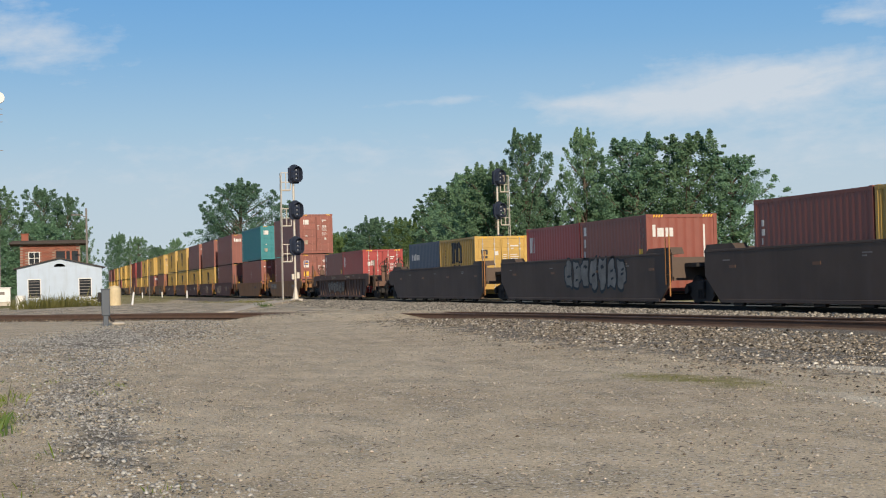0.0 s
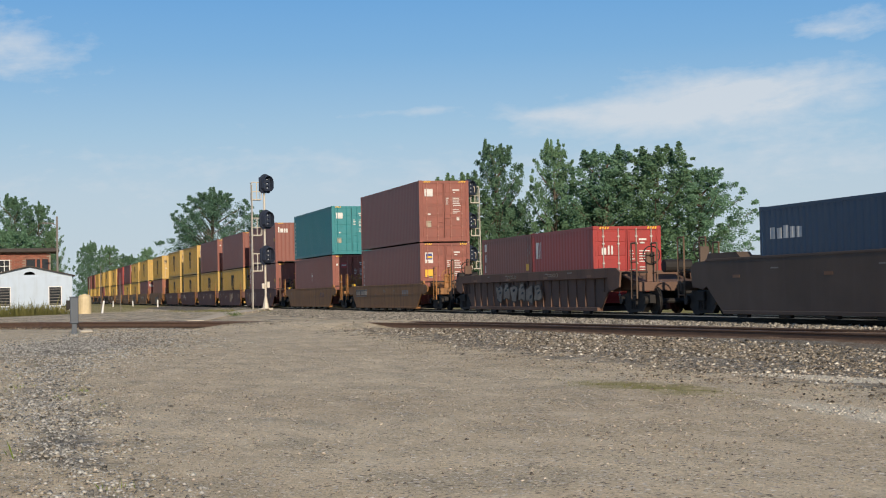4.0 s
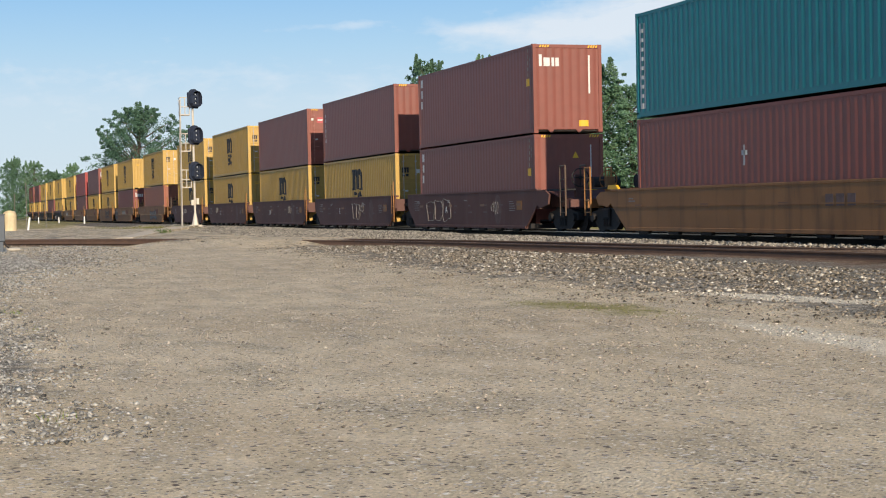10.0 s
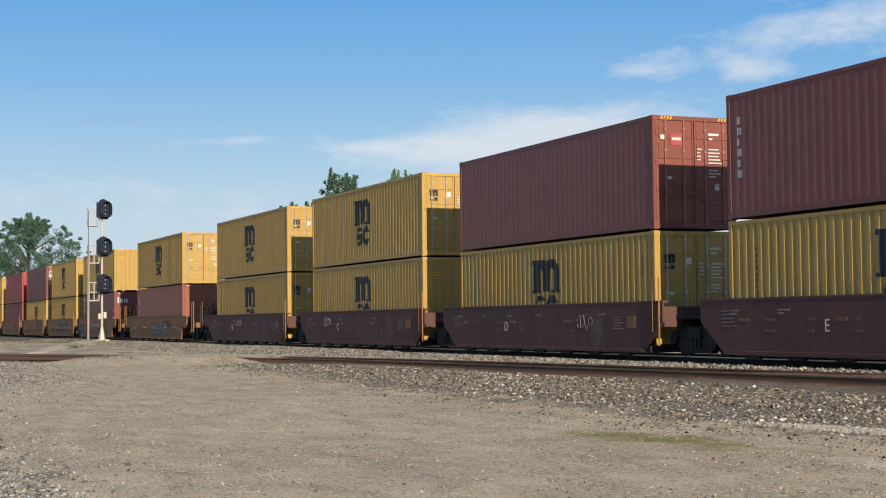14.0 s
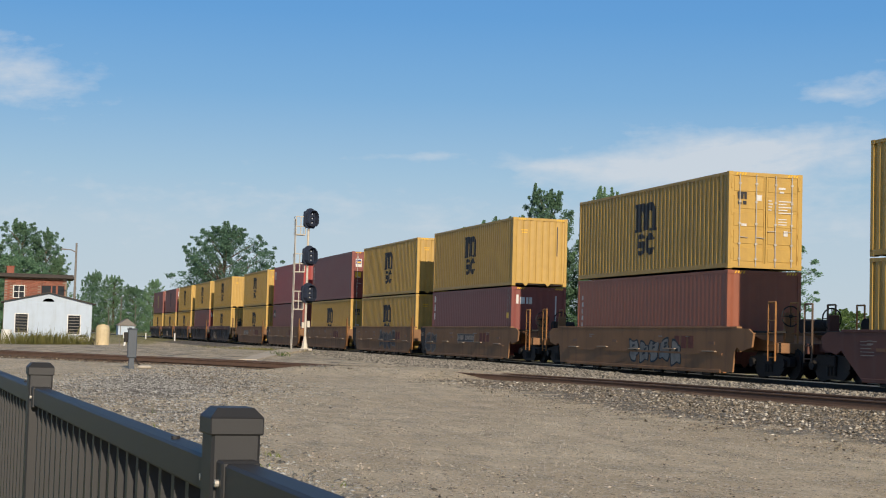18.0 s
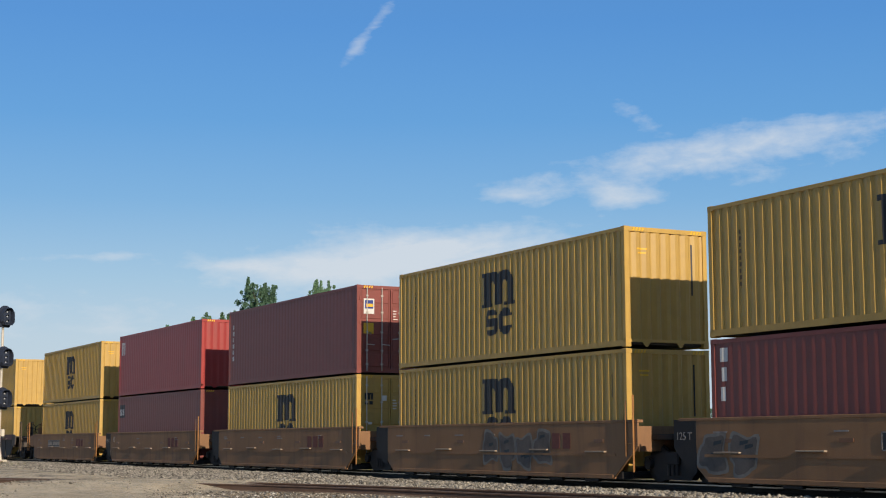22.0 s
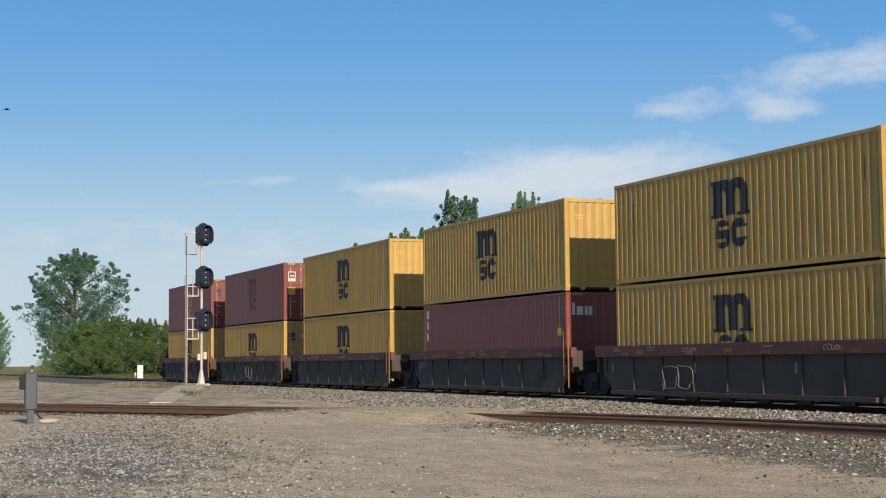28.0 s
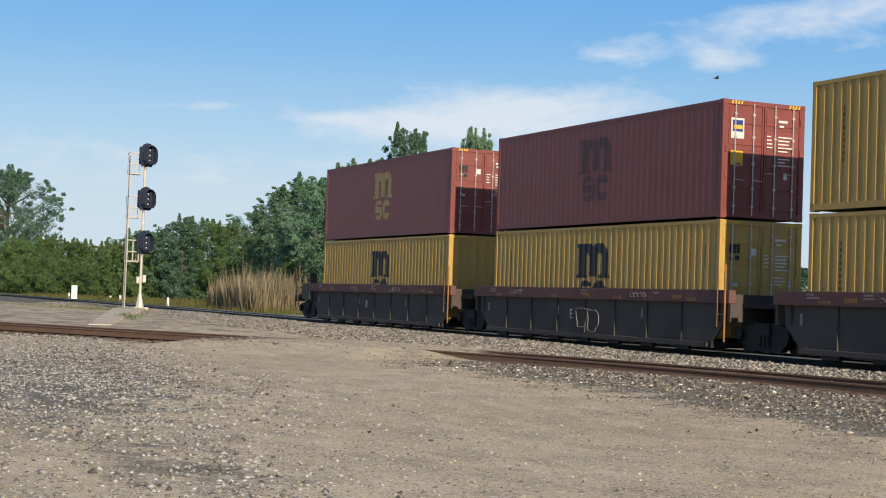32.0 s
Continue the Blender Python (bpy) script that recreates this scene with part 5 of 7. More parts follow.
def build_train():
    for i, (F, style, rear, front, ends, top, low) in enumerate(UNITS):
        xc = F - 6.095
        graf = {6: (-4.4, -1.6, 0.3, 1.2), 1: (-0.9, 5.0, 0.3, 1.7), 3: (-3.5, 1.8, 0.3, 1.1), 11: (-0.5, 3.6, 0.2, 1.1), 7: (0.2, 1.4, 0.25, 1.15), 17: (-3.0, -1.5, 0.3, 1.0), 20: (-0.3, 0.9, 0.3, 1.0), 12: (-6.2, -4.2, 0.15, 1.3), 13: (-0.4, 3.2, 0.2, 1.3)}.get(i)
        words = CAR_WORDS[style] + (", spray-painted" if graf else "")
        car = well_car("well_car", words, style, rear, front, Z_TOP[style], ends, graf, i * 7 + 1, plate={4: -6.3, 12: -0.7, 16: -3.4}.get(i), number={18: "125-T", 15: "40"}.get(i, ""), end_text="125 T" if i in (12, 15) else "", outline=i in (6, 7, 17, 20), joint=(F - UNITS[i + 1][0]) / 2 if ends in ("inner", "front") else 0.0, letter={6: "A", 7: "E", 8: "D", 9: "C", 10: "B", 20: "E", 21: "B"}.get(i, ""))
        moving.append((car, xc, TRACK_Y, RAIL_Z))
        z0 = RAIL_Z + (0.31 if style == "rib" else 0.25)
        if top is None:
            for k, (c, e, s, f) in enumerate(SHORTS[i]):
                o = container("short_container", f"short {COLOUR_WORDS[c]} container {END_WORDS[e]} {SIDE_WORDS[s]}".strip(), c, 6.06, 2.59, e, s, f)
                moving.append((o, xc + (-3.07, 3.07)[k], TRACK_Y, z0))
            continue
        for (c, e, s, f), z, word in ((low, z0, "lower"), (top, z0 + 2.93, "upper")):
            o = container("long_container", f"{COLOUR_WORDS[c]} {word} container {END_WORDS[e]} {SIDE_WORDS[s]}".strip(), c, 12.19, 2.896, e, s, f)
            moving.append((o, xc, TRACK_Y, z))


build_train()

# ---- fence ----


def fence_y(x):
    return -1.51 + 0.0766 * (x + 6.65)


SCREW = 0.85


def build_fence():
    """A metal picket fence in panels between capped posts."""
    step = 2.49
    a = math.atan(0.0766)
    dx = step * math.cos(a)
    xs = [-6.65 + dx - i * dx for i in range(11)]

    def post_bm(bm):
        box(bm, -0.033, 0.033, -0.033, 0.033, 0.0, 1.205, c=0.004)

    def cap_bm(bm):
        box(bm, -0.0365, 0.0365, -0.0365, 0.0365, 1.2, 1.224, c=0.002)
        lo = [bm.verts.new((sx * 0.0362, sy * 0.0362, 1.2235)) for sx, sy in ((-1, -1), (1, -1), (1, 1), (-1, 1))]
        hi = [bm.verts.new((sx * 0.025, sy * 0.025, 1.236)) for sx, sy in ((-1, -1), (1, -1), (1, 1), (-1, 1))]
        bm.faces.new(hi)
        for k in range(4):
            bm.faces.new((lo[k], lo[(k + 1) % 4], hi[(k + 1) % 4], hi[k]))

    def rail_bm(bm, z):
        w = step / 2 - 0.035
        box(bm, -w, w, -0.021, 0.021, z - 0.05, z, c=0.004)

    post_me, cap_me = stored(("post",), post_bm, FENCE), stored(("post_cap",), cap_bm, FENCE)
    top, low = (stored(("rail", z), lambda bm, z=z: rail_bm(bm, z), FENCE) for z in (1.165, 0.16))
    pick = stored(("picket",), lambda bm: box(bm, -0.0125, 0.0125, -0.0125, 0.0125, 0.06, 1.117), FENCE)
    screw = stored(("rail_bracket",), lambda bm: box(bm, -0.006, 0.03, -0.026, 0.026, 1.108, 1.168, c=0.003), FENCE)
    pin = stored(("bracket_screw",), lambda bm: (disc(bm, (0.012, 0.028, 1.138), "y", 0.005, 0.006, 8), disc(bm, (0.012, -0.028, 1.138), "y", 0.005, 0.006, 8)), STEEL)
    bolt = stored(("screw",), lambda bm: disc(bm, (0, 0, 0), "z", 0.007, 0.006, 8), FENCE)
    fence = thing("picket_fence", "charcoal metal fence of slim upright pickets and capped posts", "fence", loc=(xs[0], fence_y(xs[0]), 0))
    fence.rotation_euler = (0, 0, a)
    for i in range(len(xs)):
        u = -i * step
        p = share("post", post_me, fence, loc=(u, 0, 0))
        share("post_cap", cap_me, p)
        if i == len(xs) - 1:
            break
        m = u - step / 2
        share("top_rail", top, fence, loc=(m, 0, 0))
        share("bottom_rail", low, fence, loc=(m, 0, 0))
        for s in (-1, 1):
            q = share("rail_bracket", screw, fence, loc=(m + s * (step / 2 - 0.036), 0, 0))
            share("bracket_screw", pin, q)
            if s > 0:
                q.rotation_euler = (0, 0, math.pi)
        k = 21
        for j in range(k):
            share("picket", pick, fence, loc=(m - step / 2 + (j + 1) * step / (k + 1), 0, 0))
        share("screw", bolt, fence, loc=(m + SCREW, 0.0, 1.167))


build_fence()

# ---- signals ----


def signal(name, label, x, y, side, z0):
    """A mast with three signal heads, work cages and a ladder beside it; side: which way the ladder stands along y."""
    root = thing(name, label, "railway signal", group="trackside signals", loc=(x, y, z0))
    part("base", boxes((-0.4, 0.4, -0.4, 0.4, -0.5, 0.06), c=0.03), CONCRETE, root)
    bm = bmesh.new()
    bmesh.ops.create_cone(bm, cap_ends=True, segments=6, radius1=0.22, radius2=0.08, depth=0.75, matrix=Matrix.Translation((0, 0, 0.42)))
    part("mast_foot", bm, ALU, root, "flared pale mast foot")
    part("mast", tube(bmesh.new(), [(0, 0, 0.1), (0, 0, 8.0)], 0.07, 12), ALU, root)
    part("relay_box", boxes((-0.12, 0.12, 0.08, 0.26, 1.35, 1.75), (-0.1, 0.1, -0.24, -0.08, 1.3, 1.65), c=0.015), ALU, root)
    lad = bmesh.new()
    for sx in (-0.17, 0.17):
        tube(lad, [(sx, side * 0.84, 0.0), (sx, side * 0.80, 8.0)], 0.03, 6)
    for k in range(25):
        z = 0.3 + k * 0.31
        yy = side * (0.84 - 0.04 * z / 8.0)
        tube(lad, [(-0.17, yy, z), (0.17, yy, z)], 0.012, 5)
    part("ladder", lad, ALU, root, "slim pale metal ladder")
    for zc in (8.05, 5.75, 3.45):
        h = boxes((-0.3, 0.12, -0.24, 0.24, zc - 0.48, zc + 0.46), c=0.06)
        head = part("signal_head", h, SIGBLACK, root, "dull black signal head")
        head.rotation_euler = (0, 0, radians(30))
        ol = [(0.5 * math.cos(a), zc + 0.14 + 0.5 * math.sin(a)) for a in [math.pi * k / 12 for k in range(13)]] + [(-0.5, zc - 0.36), (-0.3, zc - 0.60), (0.3, zc - 0.60), (0.5, zc - 0.36)]
        bp = bmesh.new()
        prism_x(bp, ol, 0.12, 0.16)
        bmesh.ops.recalc_face_normals(bp, faces=bp.faces[:])
        part("backplate", bp, SIGBLACK, head, "rounded black backplate")
        # a deep cowl stands on the plate, its lenses set in a panel inside
        n = len(ol)
        lip = bmesh.new()
        R = [[lip.verts.new((xx, yy * f, zc + (z - zc) * f)) for yy, z in ol] for f, xx in ((0.8, 0.16), (0.8, 0.5), (0.74, 0.5), (0.74, 0.16))]
        for A, B in zip(R, R[1:]):
            for k in range(n):
                lip.faces.new((A[k], A[(k + 1) % n], B[(k + 1) % n], B[k]))
        bmesh.ops.recalc_face_normals(lip, faces=lip.faces[:])
        part("cowl", lip, SIGBLACK, head, "deep black cowl")
        part("lens_panel", boxes((0.16, 0.3, -0.3, 0.3, zc - 0.42, zc + 0.4), c=0.04), SIGBLACK, head)
        for zl in (0.27, 0.0, -0.27):
            part("lens", disc(bmesh.new(), (0.31, 0, zc + zl), "x", 0.045, 0.03, 12), LENS, head, "small pale glass lens")
            hd = bmesh.new()
            n = 12
            R0 = [(0.3, 0.1 * math.cos(math.pi * (k / n * 1.4 - 0.2)), zc + zl + 0.1 * math.sin(math.pi * (k / n * 1.4 - 0.2))) for k in range(n + 1)]
            V0 = [hd.verts.new(p) for p in R0]
            V1 = [hd.verts.new((0.44 - 0.16 * abs(k - n / 2) / (n / 2), p[1], p[2])) for k, p in enumerate(R0)]
            for k in range(n):
                hd.faces.new((V0[k], V0[k + 1], V1[k + 1], V1[k]))
            bmesh.ops.solidify(hd, geom=hd.faces[:], thickness=0.008)
            part("hood", hd, SIGBLACK, head, "black sun hood")
        part("bracket", tube(bmesh.new(), [(0.0, 0, zc - 0.75), (0.1, 0.0, zc - 0.6)], 0.06, 8), ALU, root)
        # work cage
        y0, y1 = side * 0.2, side * 0.8
        zf = zc - 1.0
        for yy in (y0, (y0 + y1) / 2, y1):
            part("cage_bar", tube(bmesh.new(), [(0.1, yy, zf), (0.1, yy, zf + 1.1)], 0.034, 6), ALU, root)
        for z in (zf, zf + 0.5, zf + 1.1):
            part("cage_bar", tube(bmesh.new(), [(0.1, y0, z), (0.1, y1, z)], 0.034, 6), ALU, root)
        for yy in (y0, y1):
            part("cage_rail", tube(bmesh.new(), [(0.1, yy, zf + 1.1), (-0.5, yy, zf + 1.1), (-0.5, yy, zf)], 0.02, 6), ALU, root)
        part("cage_floor", boxes((-0.5, 0.12, min(y0, y1), max(y0, y1), zf - 0.04, zf), c=0.005), ALU, root)
    return root


signal("signal_mast", "three-headed black signal on a pale mast with ladder", -97.3, 16.2, -1, 0.45)
signal("signal_mast", "three-headed black signal on a pale mast behind the train", -101.2, 31.1, 1, 0.45)

# ---- trees ----


def leaf_mat(name, c0, c1):
    m = bpy.data.materials.new(name)
    m.use_nodes = True
    nt = m.node_tree
    N, L = nt.nodes.new, nt.links.new
    b = nt.nodes["Principled BSDF"]
    g, oi, tc = N("ShaderNodeNewGeometry"), N("ShaderNodeObjectInfo"), N("ShaderNodeTexCoord")
    nz = N("ShaderNodeTexNoise")
    nz.inputs["Scale"].default_value = 0.7
    L(tc.outputs["Object"], nz.inputs["Vector"])
    a = N("ShaderNodeMath")
    a.operation = "MULTIPLY_ADD"
    L(g.outputs["Random Per Island"], a.inputs[0])
    a.inputs[1].default_value = 0.6
    L(nz.outputs[0], a.inputs[2])
    s = N("ShaderNodeMath")
    s.operation = "SUBTRACT"
    s.use_clamp = True
    L(a.outputs[0], s.inputs[0])
    s.inputs[1].default_value = 0.3
    mx = N("ShaderNodeMix")
    mx.data_type = "RGBA"
    L(s.outputs[0], mx.inputs[0])
    mx.inputs[6].default_value, mx.inputs[7].default_value = (*c0, 1), (*c1, 1)
    hs = N("ShaderNodeHueSaturation")
    r = N("ShaderNodeMapRange")
    r.inputs[3].default_value, r.inputs[4].default_value = 0.8, 1.2
    L(oi.outputs["Random"], r.inputs[0])
    L(r.outputs[0], hs.inputs["Value"])
    L(mx.outputs[2], hs.inputs["Color"])
    L(hs.outputs[0], b.inputs["Base Color"])
    b.inputs["Roughness"].default_value, b.inputs["Specular IOR Level"].default_value = 0.8, 0.08
    tr = N("ShaderNodeBsdfTranslucent")
    L(hs.outputs[0], tr.inputs[0])
    ms = N("ShaderNodeMixShader")
    ms.inputs[0].default_value = 0.4
    L(b.outputs[0], ms.inputs[1])
    L(tr.outputs[0], ms.inputs[2])
    L(ms.outputs[0], nt.nodes["Material Output"].inputs[0])
    return m


BARK = mat("grey_brown_bark", (0.13, 0.10, 0.075), 0.95, vary=0.35, scale=4, fine=25, bump=0.5)
LEAF_DARK = leaf_mat("deep_green_leaves", (0.105, 0.20, 0.125), (0.23, 0.375, 0.235))
LEAF_MID = leaf_mat("mid_green_leaves", (0.12, 0.22, 0.125), (0.255, 0.395, 0.23))
LEAF_COTTON = leaf_mat("dark_blue_green_leaves", (0.085, 0.165, 0.11), (0.175, 0.295, 0.2))
LEAF_LIGHT = leaf_mat("yellow_green_leaves", (0.09, 0.16, 0.06), (0.22, 0.31, 0.115))


def crown_np(rs, blobs, per, size):
    """Leaf blades round blob centres: rows of x, y, z, radius."""
    n = len(blobs) * per
    c = np.repeat(blobs, per, axis=0)
    p = c[:, :3] + rs.normal(size=(n, 3)).clip(-1.8, 1.8) * (c[:, 3] * 0.5)[:, None] * np.array([1, 1, 0.8])
    nrm = rs.normal(size=(n, 3)) * 0.8 + np.array([0, 0, 0.5])
    u = np.cross(nrm, rs.normal(size=(n, 3)))
    u /= np.linalg.norm(u, axis=1)[:, None] + 1e-9
    w = np.cross(u, nrm)
    w /= np.linalg.norm(w, axis=1)[:, None] + 1e-9
    s = size * rs.uniform(0.6, 1.3, n)[:, None]
    v = np.stack([p - u * s, p + w * s * 0.6, p + u * s, p - w * s * 0.6], 1).reshape(-1, 3)
    f = np.arange(n * 4).reshape(-1, 4)
    return v, f


def tree_meshes(key, seed, shape, H, W, base, leaf, nlimb, per, size, br, limbs=9):
    """Trunk and crown of one kind of tree, its foot at the origin. shape: round, cone, bush or open."""
    rs = np.random.RandomState(seed)
    r = random.Random(seed)
    blobs, tips = [], []
    for i in range(nlimb):
        k = (i + rs.uniform()) / nlimb
        z = base + (H - base) * (0.04 + 0.96 * k)
        if shape == "cone":
            rad = W / 2 * (1 - 0.95 * k) ** 0.55
        elif shape == "bush":
            rad = W / 2 * math.sqrt(max(0.04, 1 - (k * 0.98) ** 2.2))
        else:
            rad = W / 2 * math.sqrt(max(0.03, 1 - (2 * k - 0.85) ** 2 / 1.35))
        a = i * 2.39996 + rs.uniform(-0.4, 0.4)
        rad *= rs.uniform(0.6, 1.08)
        tip = Vector((rad * math.cos(a), rad * math.sin(a), z))
        s = Vector((0, 0, max(base * 0.5, z - rad * rs.uniform(0.5, 1.0) - 0.4)))
        tips.append((s, tip))
        q = 0.4 if shape != "open" else 0.52
        for f, g in ((q, 1.0), (q + 0.17, 1.0), (q + 0.33, 0.9), (0.88, 0.75), (1.0, 0.5), (1.08, 0.28)):
            b = s.lerp(tip, f)
            blobs.append((b.x + rs.normal() * br * 0.3, b.y + rs.normal() * br * 0.3, b.z + rs.normal() * br * 0.2 + 0.12 * rad * f * f, br * g * (1.15 - 0.55 * k) * rs.uniform(0.75, 1.2)))
    # leading shoots at the top
    for i in range(5 if shape != "bush" else 9):
        a, q = rs.uniform(0, 6.28), W * (0.07 if shape == "cone" else 0.2) * rs.uniform(0.2, 1.0)
        hz = H * rs.uniform(0.93, 1.0)
        for f in (0.0, 0.4, 0.8, 1.2, 1.5):
            blobs.append((q * math.cos(a), q * math.sin(a), hz + br * (f - 0.5), br * (0.5 - 0.26 * f)))
    blobs = np.array(blobs)
    v, f = crown_np(rs, blobs, per, size)
    crown = from_np("crown", v, f, leaf)
    bm = bmesh.new()
    top = Vector((r.uniform(-0.3, 0.3), r.uniform(-0.3, 0.3), H * 0.85))
    t0 = 0.022 * H + 0.05
    tube(bm, [(0, 0, -0.3), (0.03 * H * 0.1, 0, H * 0.25), (0, 0.02 * H * 0.3, H * 0.55), top], t0, 9, t0 * 0.2)
    for s, tip in tips[:: max(1, len(tips) // (limbs * 3))]:
        m1 = s.lerp(tip, 0.5) + Vector((r.uniform(-0.1, 0.1), r.uniform(-0.1, 0.1), 0.03 * H * r.uniform(-0.3, 0.5)))
        tube(bm, [s, m1, tip], t0 * r.uniform(0.22, 0.4), 6, 0.012)
    trunk = bpy.data.meshes.new("trunk")
    bm.to_mesh(trunk)
    bm.free()
    trunk.materials.append(BARK)
    mesh_store[key] = (trunk, crown, float(v[:, 2].max()))


tree_meshes("poplar", 11, "cone", 12.0, 6.2, 0.8, LEAF_DARK, 64, 78, 0.089, 0.632)
tree_meshes("maple", 12, "round", 11.0, 7.5, 0.4, LEAF_MID, 66, 78, 0.092, 0.734)
tree_meshes("ash", 13, "round", 12.0, 8.0, 0.8, LEAF_DARK, 66, 78, 0.096, 0.775)
tree_meshes("cottonwood", 14, "open", 20.0, 17.0, 5.0, LEAF_COTTON, 74, 80, 0.165, 1.45, 18)
tree_meshes("bush", 15, "bush", 6.0, 8.0, 0.1, LEAF_LIGHT, 60, 78, 0.086, 0.694, 4)
tree_meshes("dense", 16, "bush", 8.0, 7.0, 0.1, LEAF_DARK, 62, 78, 0.092, 0.714, 4)


def tree(kind, label, x, y, h, w, turn, cat="tree"):
    trunk, crown, zs = mesh_store[kind]
    t = thing(cat, label, cat, group="trees round the tracks", loc=(x, y, float(ground_z(x, y))))
    base_w = {"poplar": 6.2, "maple": 7.5, "ash": 8.0, "cottonwood": 17.0, "bush": 8.0, "dense": 7.0}[kind]
    t.rotation_euler = (0, 0, radians(turn))
    t.scale = (w / base_w, w / base_w, h / zs)
    if kind not in ("bush",):
        share("trunk", trunk, t)
    share("crown", crown, t)
    return t


P_L, M_L, A_L = "tall narrow green tree behind the train", "broad green leafy tree behind the train", "dark green full-crowned tree by the old buildings"
for k, args in enumerate([
    ("maple", M_L, -107, 31.3, 9.6, 6.4), ("ash", P_L, -104.8, 34.4, 12.1, 5.6), ("maple", P_L, -102.3, 38.0, 11.9, 4.8), ("maple", M_L, -104.5, 32.0, 9.6, 6.6),
    ("ash", M_L, -101.2, 41.4, 11.4, 8.6), ("maple", M_L, -99.6, 44.6, 11.3, 10.0), ("ash", M_L, -98.2, 47.4, 9.8, 7.6), ("dense", M_L, -103.0, 40.0, 7.2, 7.0), ("dense", M_L, -107.0, 36.0, 7.8, 8.0), ("maple", M_L, -105, 43, 9.6, 8.0),
    ("maple", M_L, -128, 34.5, 9.6, 8.5), ("dense", M_L, -118, 33.5, 8.8, 7.5), ("ash", M_L, -134, 38.5, 11, 9.0),
    ("ash", M_L, -184, 49.5, 10.6, 11.0), ("maple", M_L, -186, 44.0, 9.4, 10.0), ("ash", M_L, -188, 39.0, 8.0, 9.5), ("maple", M_L, -190, 55.0, 10.4, 11.0),
    ("cottonwood", "large open-branched tree standing alone far off", -300, 39.3, 22.6, 20.0),
    ("dense", A_L, -500, 26.0, 20.0, 11.0), ("maple", A_L, -500, 32.5, 18.5, 13.0), ("dense", A_L, -500, 39.0, 15.5, 14.0), ("maple", "small tree far down the line", -383, 33.9, 13.8, 8.0),
    ("ash", A_L, -400, 2.6, 29.0, 18.0), ("maple", A_L, -398, -8.0, 29.0, 17.0), ("ash", A_L, -402, 8.6, 27.0, 11.0), ("maple", A_L, -396, 11.6, 20.0, 8.0), ("dense", A_L, -390, 2.0, 20.0, 20.0), ("dense", A_L, -388, -9.0, 19.0, 18.0), ("maple", A_L, -390, -15.0, 21.0, 14.0), ("ash", A_L, -380, -22.4, 18.0, 17.0), ("maple", A_L, -384, -34.0, 18.0, 18.0),
    ("ash", "tall dark green tree behind the train", -90, 68.2, 15.4, 10.0), ("maple", "tall dark green tree behind the train", -88, 73.0, 14.6, 10.0),
]):
    tree(*args, turn=k * 67)
for k, (x, y, h, w, kd) in enumerate([(-203, 26.5, 6.8, 9, "bush"), (-190, 28, 6.8, 8.5, "bush"), (-178, 28.5, 6.2, 8, "bush"), (-168, 30, 6.0, 7.5, "bush"), (-163, 32.5, 6.6, 7, "bush"), (-160, 34.8, 8.4, 7, "dense"), (-159, 38.5, 8.0, 7.5, "bush"), (-150, 40.0, 7.4, 7, "bush"), (-140, 37.0, 7.0, 6.5, "bush"), (-176, 34, 7.4, 8, "dense"), (-216, 28, 7.0, 9, "dense"), (-232, 29, 7.0, 10, "bush"), (-185, 31, 5.5, 7, "bush"),
                                        (-214, 124, 7.4, 16, "bush"), (-212, 134, 7.8, 16, "bush"), (-209, 145, 8.2, 17, "dense"), (-200, -11.6, 5.2, 9, "bush"), (-196, -18.5, 6.0, 10, "bush"), (-112, 30.2, 3.6, 6, "bush")]):
    tree(kd, "rounded green bush beside the tracks", x, y, h, w, k * 83, "bush")

# ---- buildings and trackside things ----
SIDING = mat("pale_blue_grey_painted_siding", (0.45, 0.53, 0.62), 0.7, vary=0.06, scale=1.5, stain=(0.32, 0.34, 0.36), stain_amt=0.3, streak=True, bump=0.1)
TRIM = mat("white_trim_paint", (0.7, 0.69, 0.66), 0.6, vary=0.1, bump=0.05)
BRICKM = mat("weathered_red_brick", (0.24, 0.085, 0.055), 0.9, vary=0.2, scale=2, fine=30, obj_rand=0.22, bump=0.3)
MORTAR = mat("old_mortar", (0.25, 0.20, 0.16), 0.95, vary=0.15, bump=0.2)
ROOFM = mat("dark_felt_roofing", (0.06, 0.05, 0.045), 0.9, vary=0.25, bump=0.3)
DARKGLASS = mat("dark_window_glass", (0.02, 0.022, 0.025), 0.08, vary=0.1, bump=0.0)
CREAM = mat("cream_painted_tank", (0.62, 0.52, 0.33), 0.55, vary=0.12, stain=(0.4, 0.3, 0.18), stain_amt=0.35, streak=True, bump=0.05)
WHITEP = mat("white_post_paint", (0.72, 0.71, 0.68), 0.6, vary=0.12, bump=0.05)
BLUEGREY = mat("blue_grey_metal_paint", (0.055, 0.07, 0.09), 0.5, vary=0.2, stain=(0.11, 0.11, 0.11), stain_amt=0.3, streak=True, bump=0.1)
TOWERM = mat("galvanised_tower_steel", (0.34, 0.29, 0.28), 0.6, 0.3, vary=0.15, obj_rand=0.1, bump=0.05)
ORANGE = mat("faded_orange_plastic", (0.6, 0.13, 0.03), 0.6, vary=0.15, bump=0.0)
PATHM = mat("pale_sunlit_concrete", (0.58, 0.50, 0.385), 0.9, vary=0.15, stain=(0.42, 0.37, 0.29), stain_amt=0.4, bump=0.2)
POLE = mat("grey_weathered_pole", (0.2, 0.18, 0.16), 0.85, vary=0.2, bump=0.2)


def quad(bm, pts):
    return bm.faces.new([bm.verts.new(p) for p in pts])


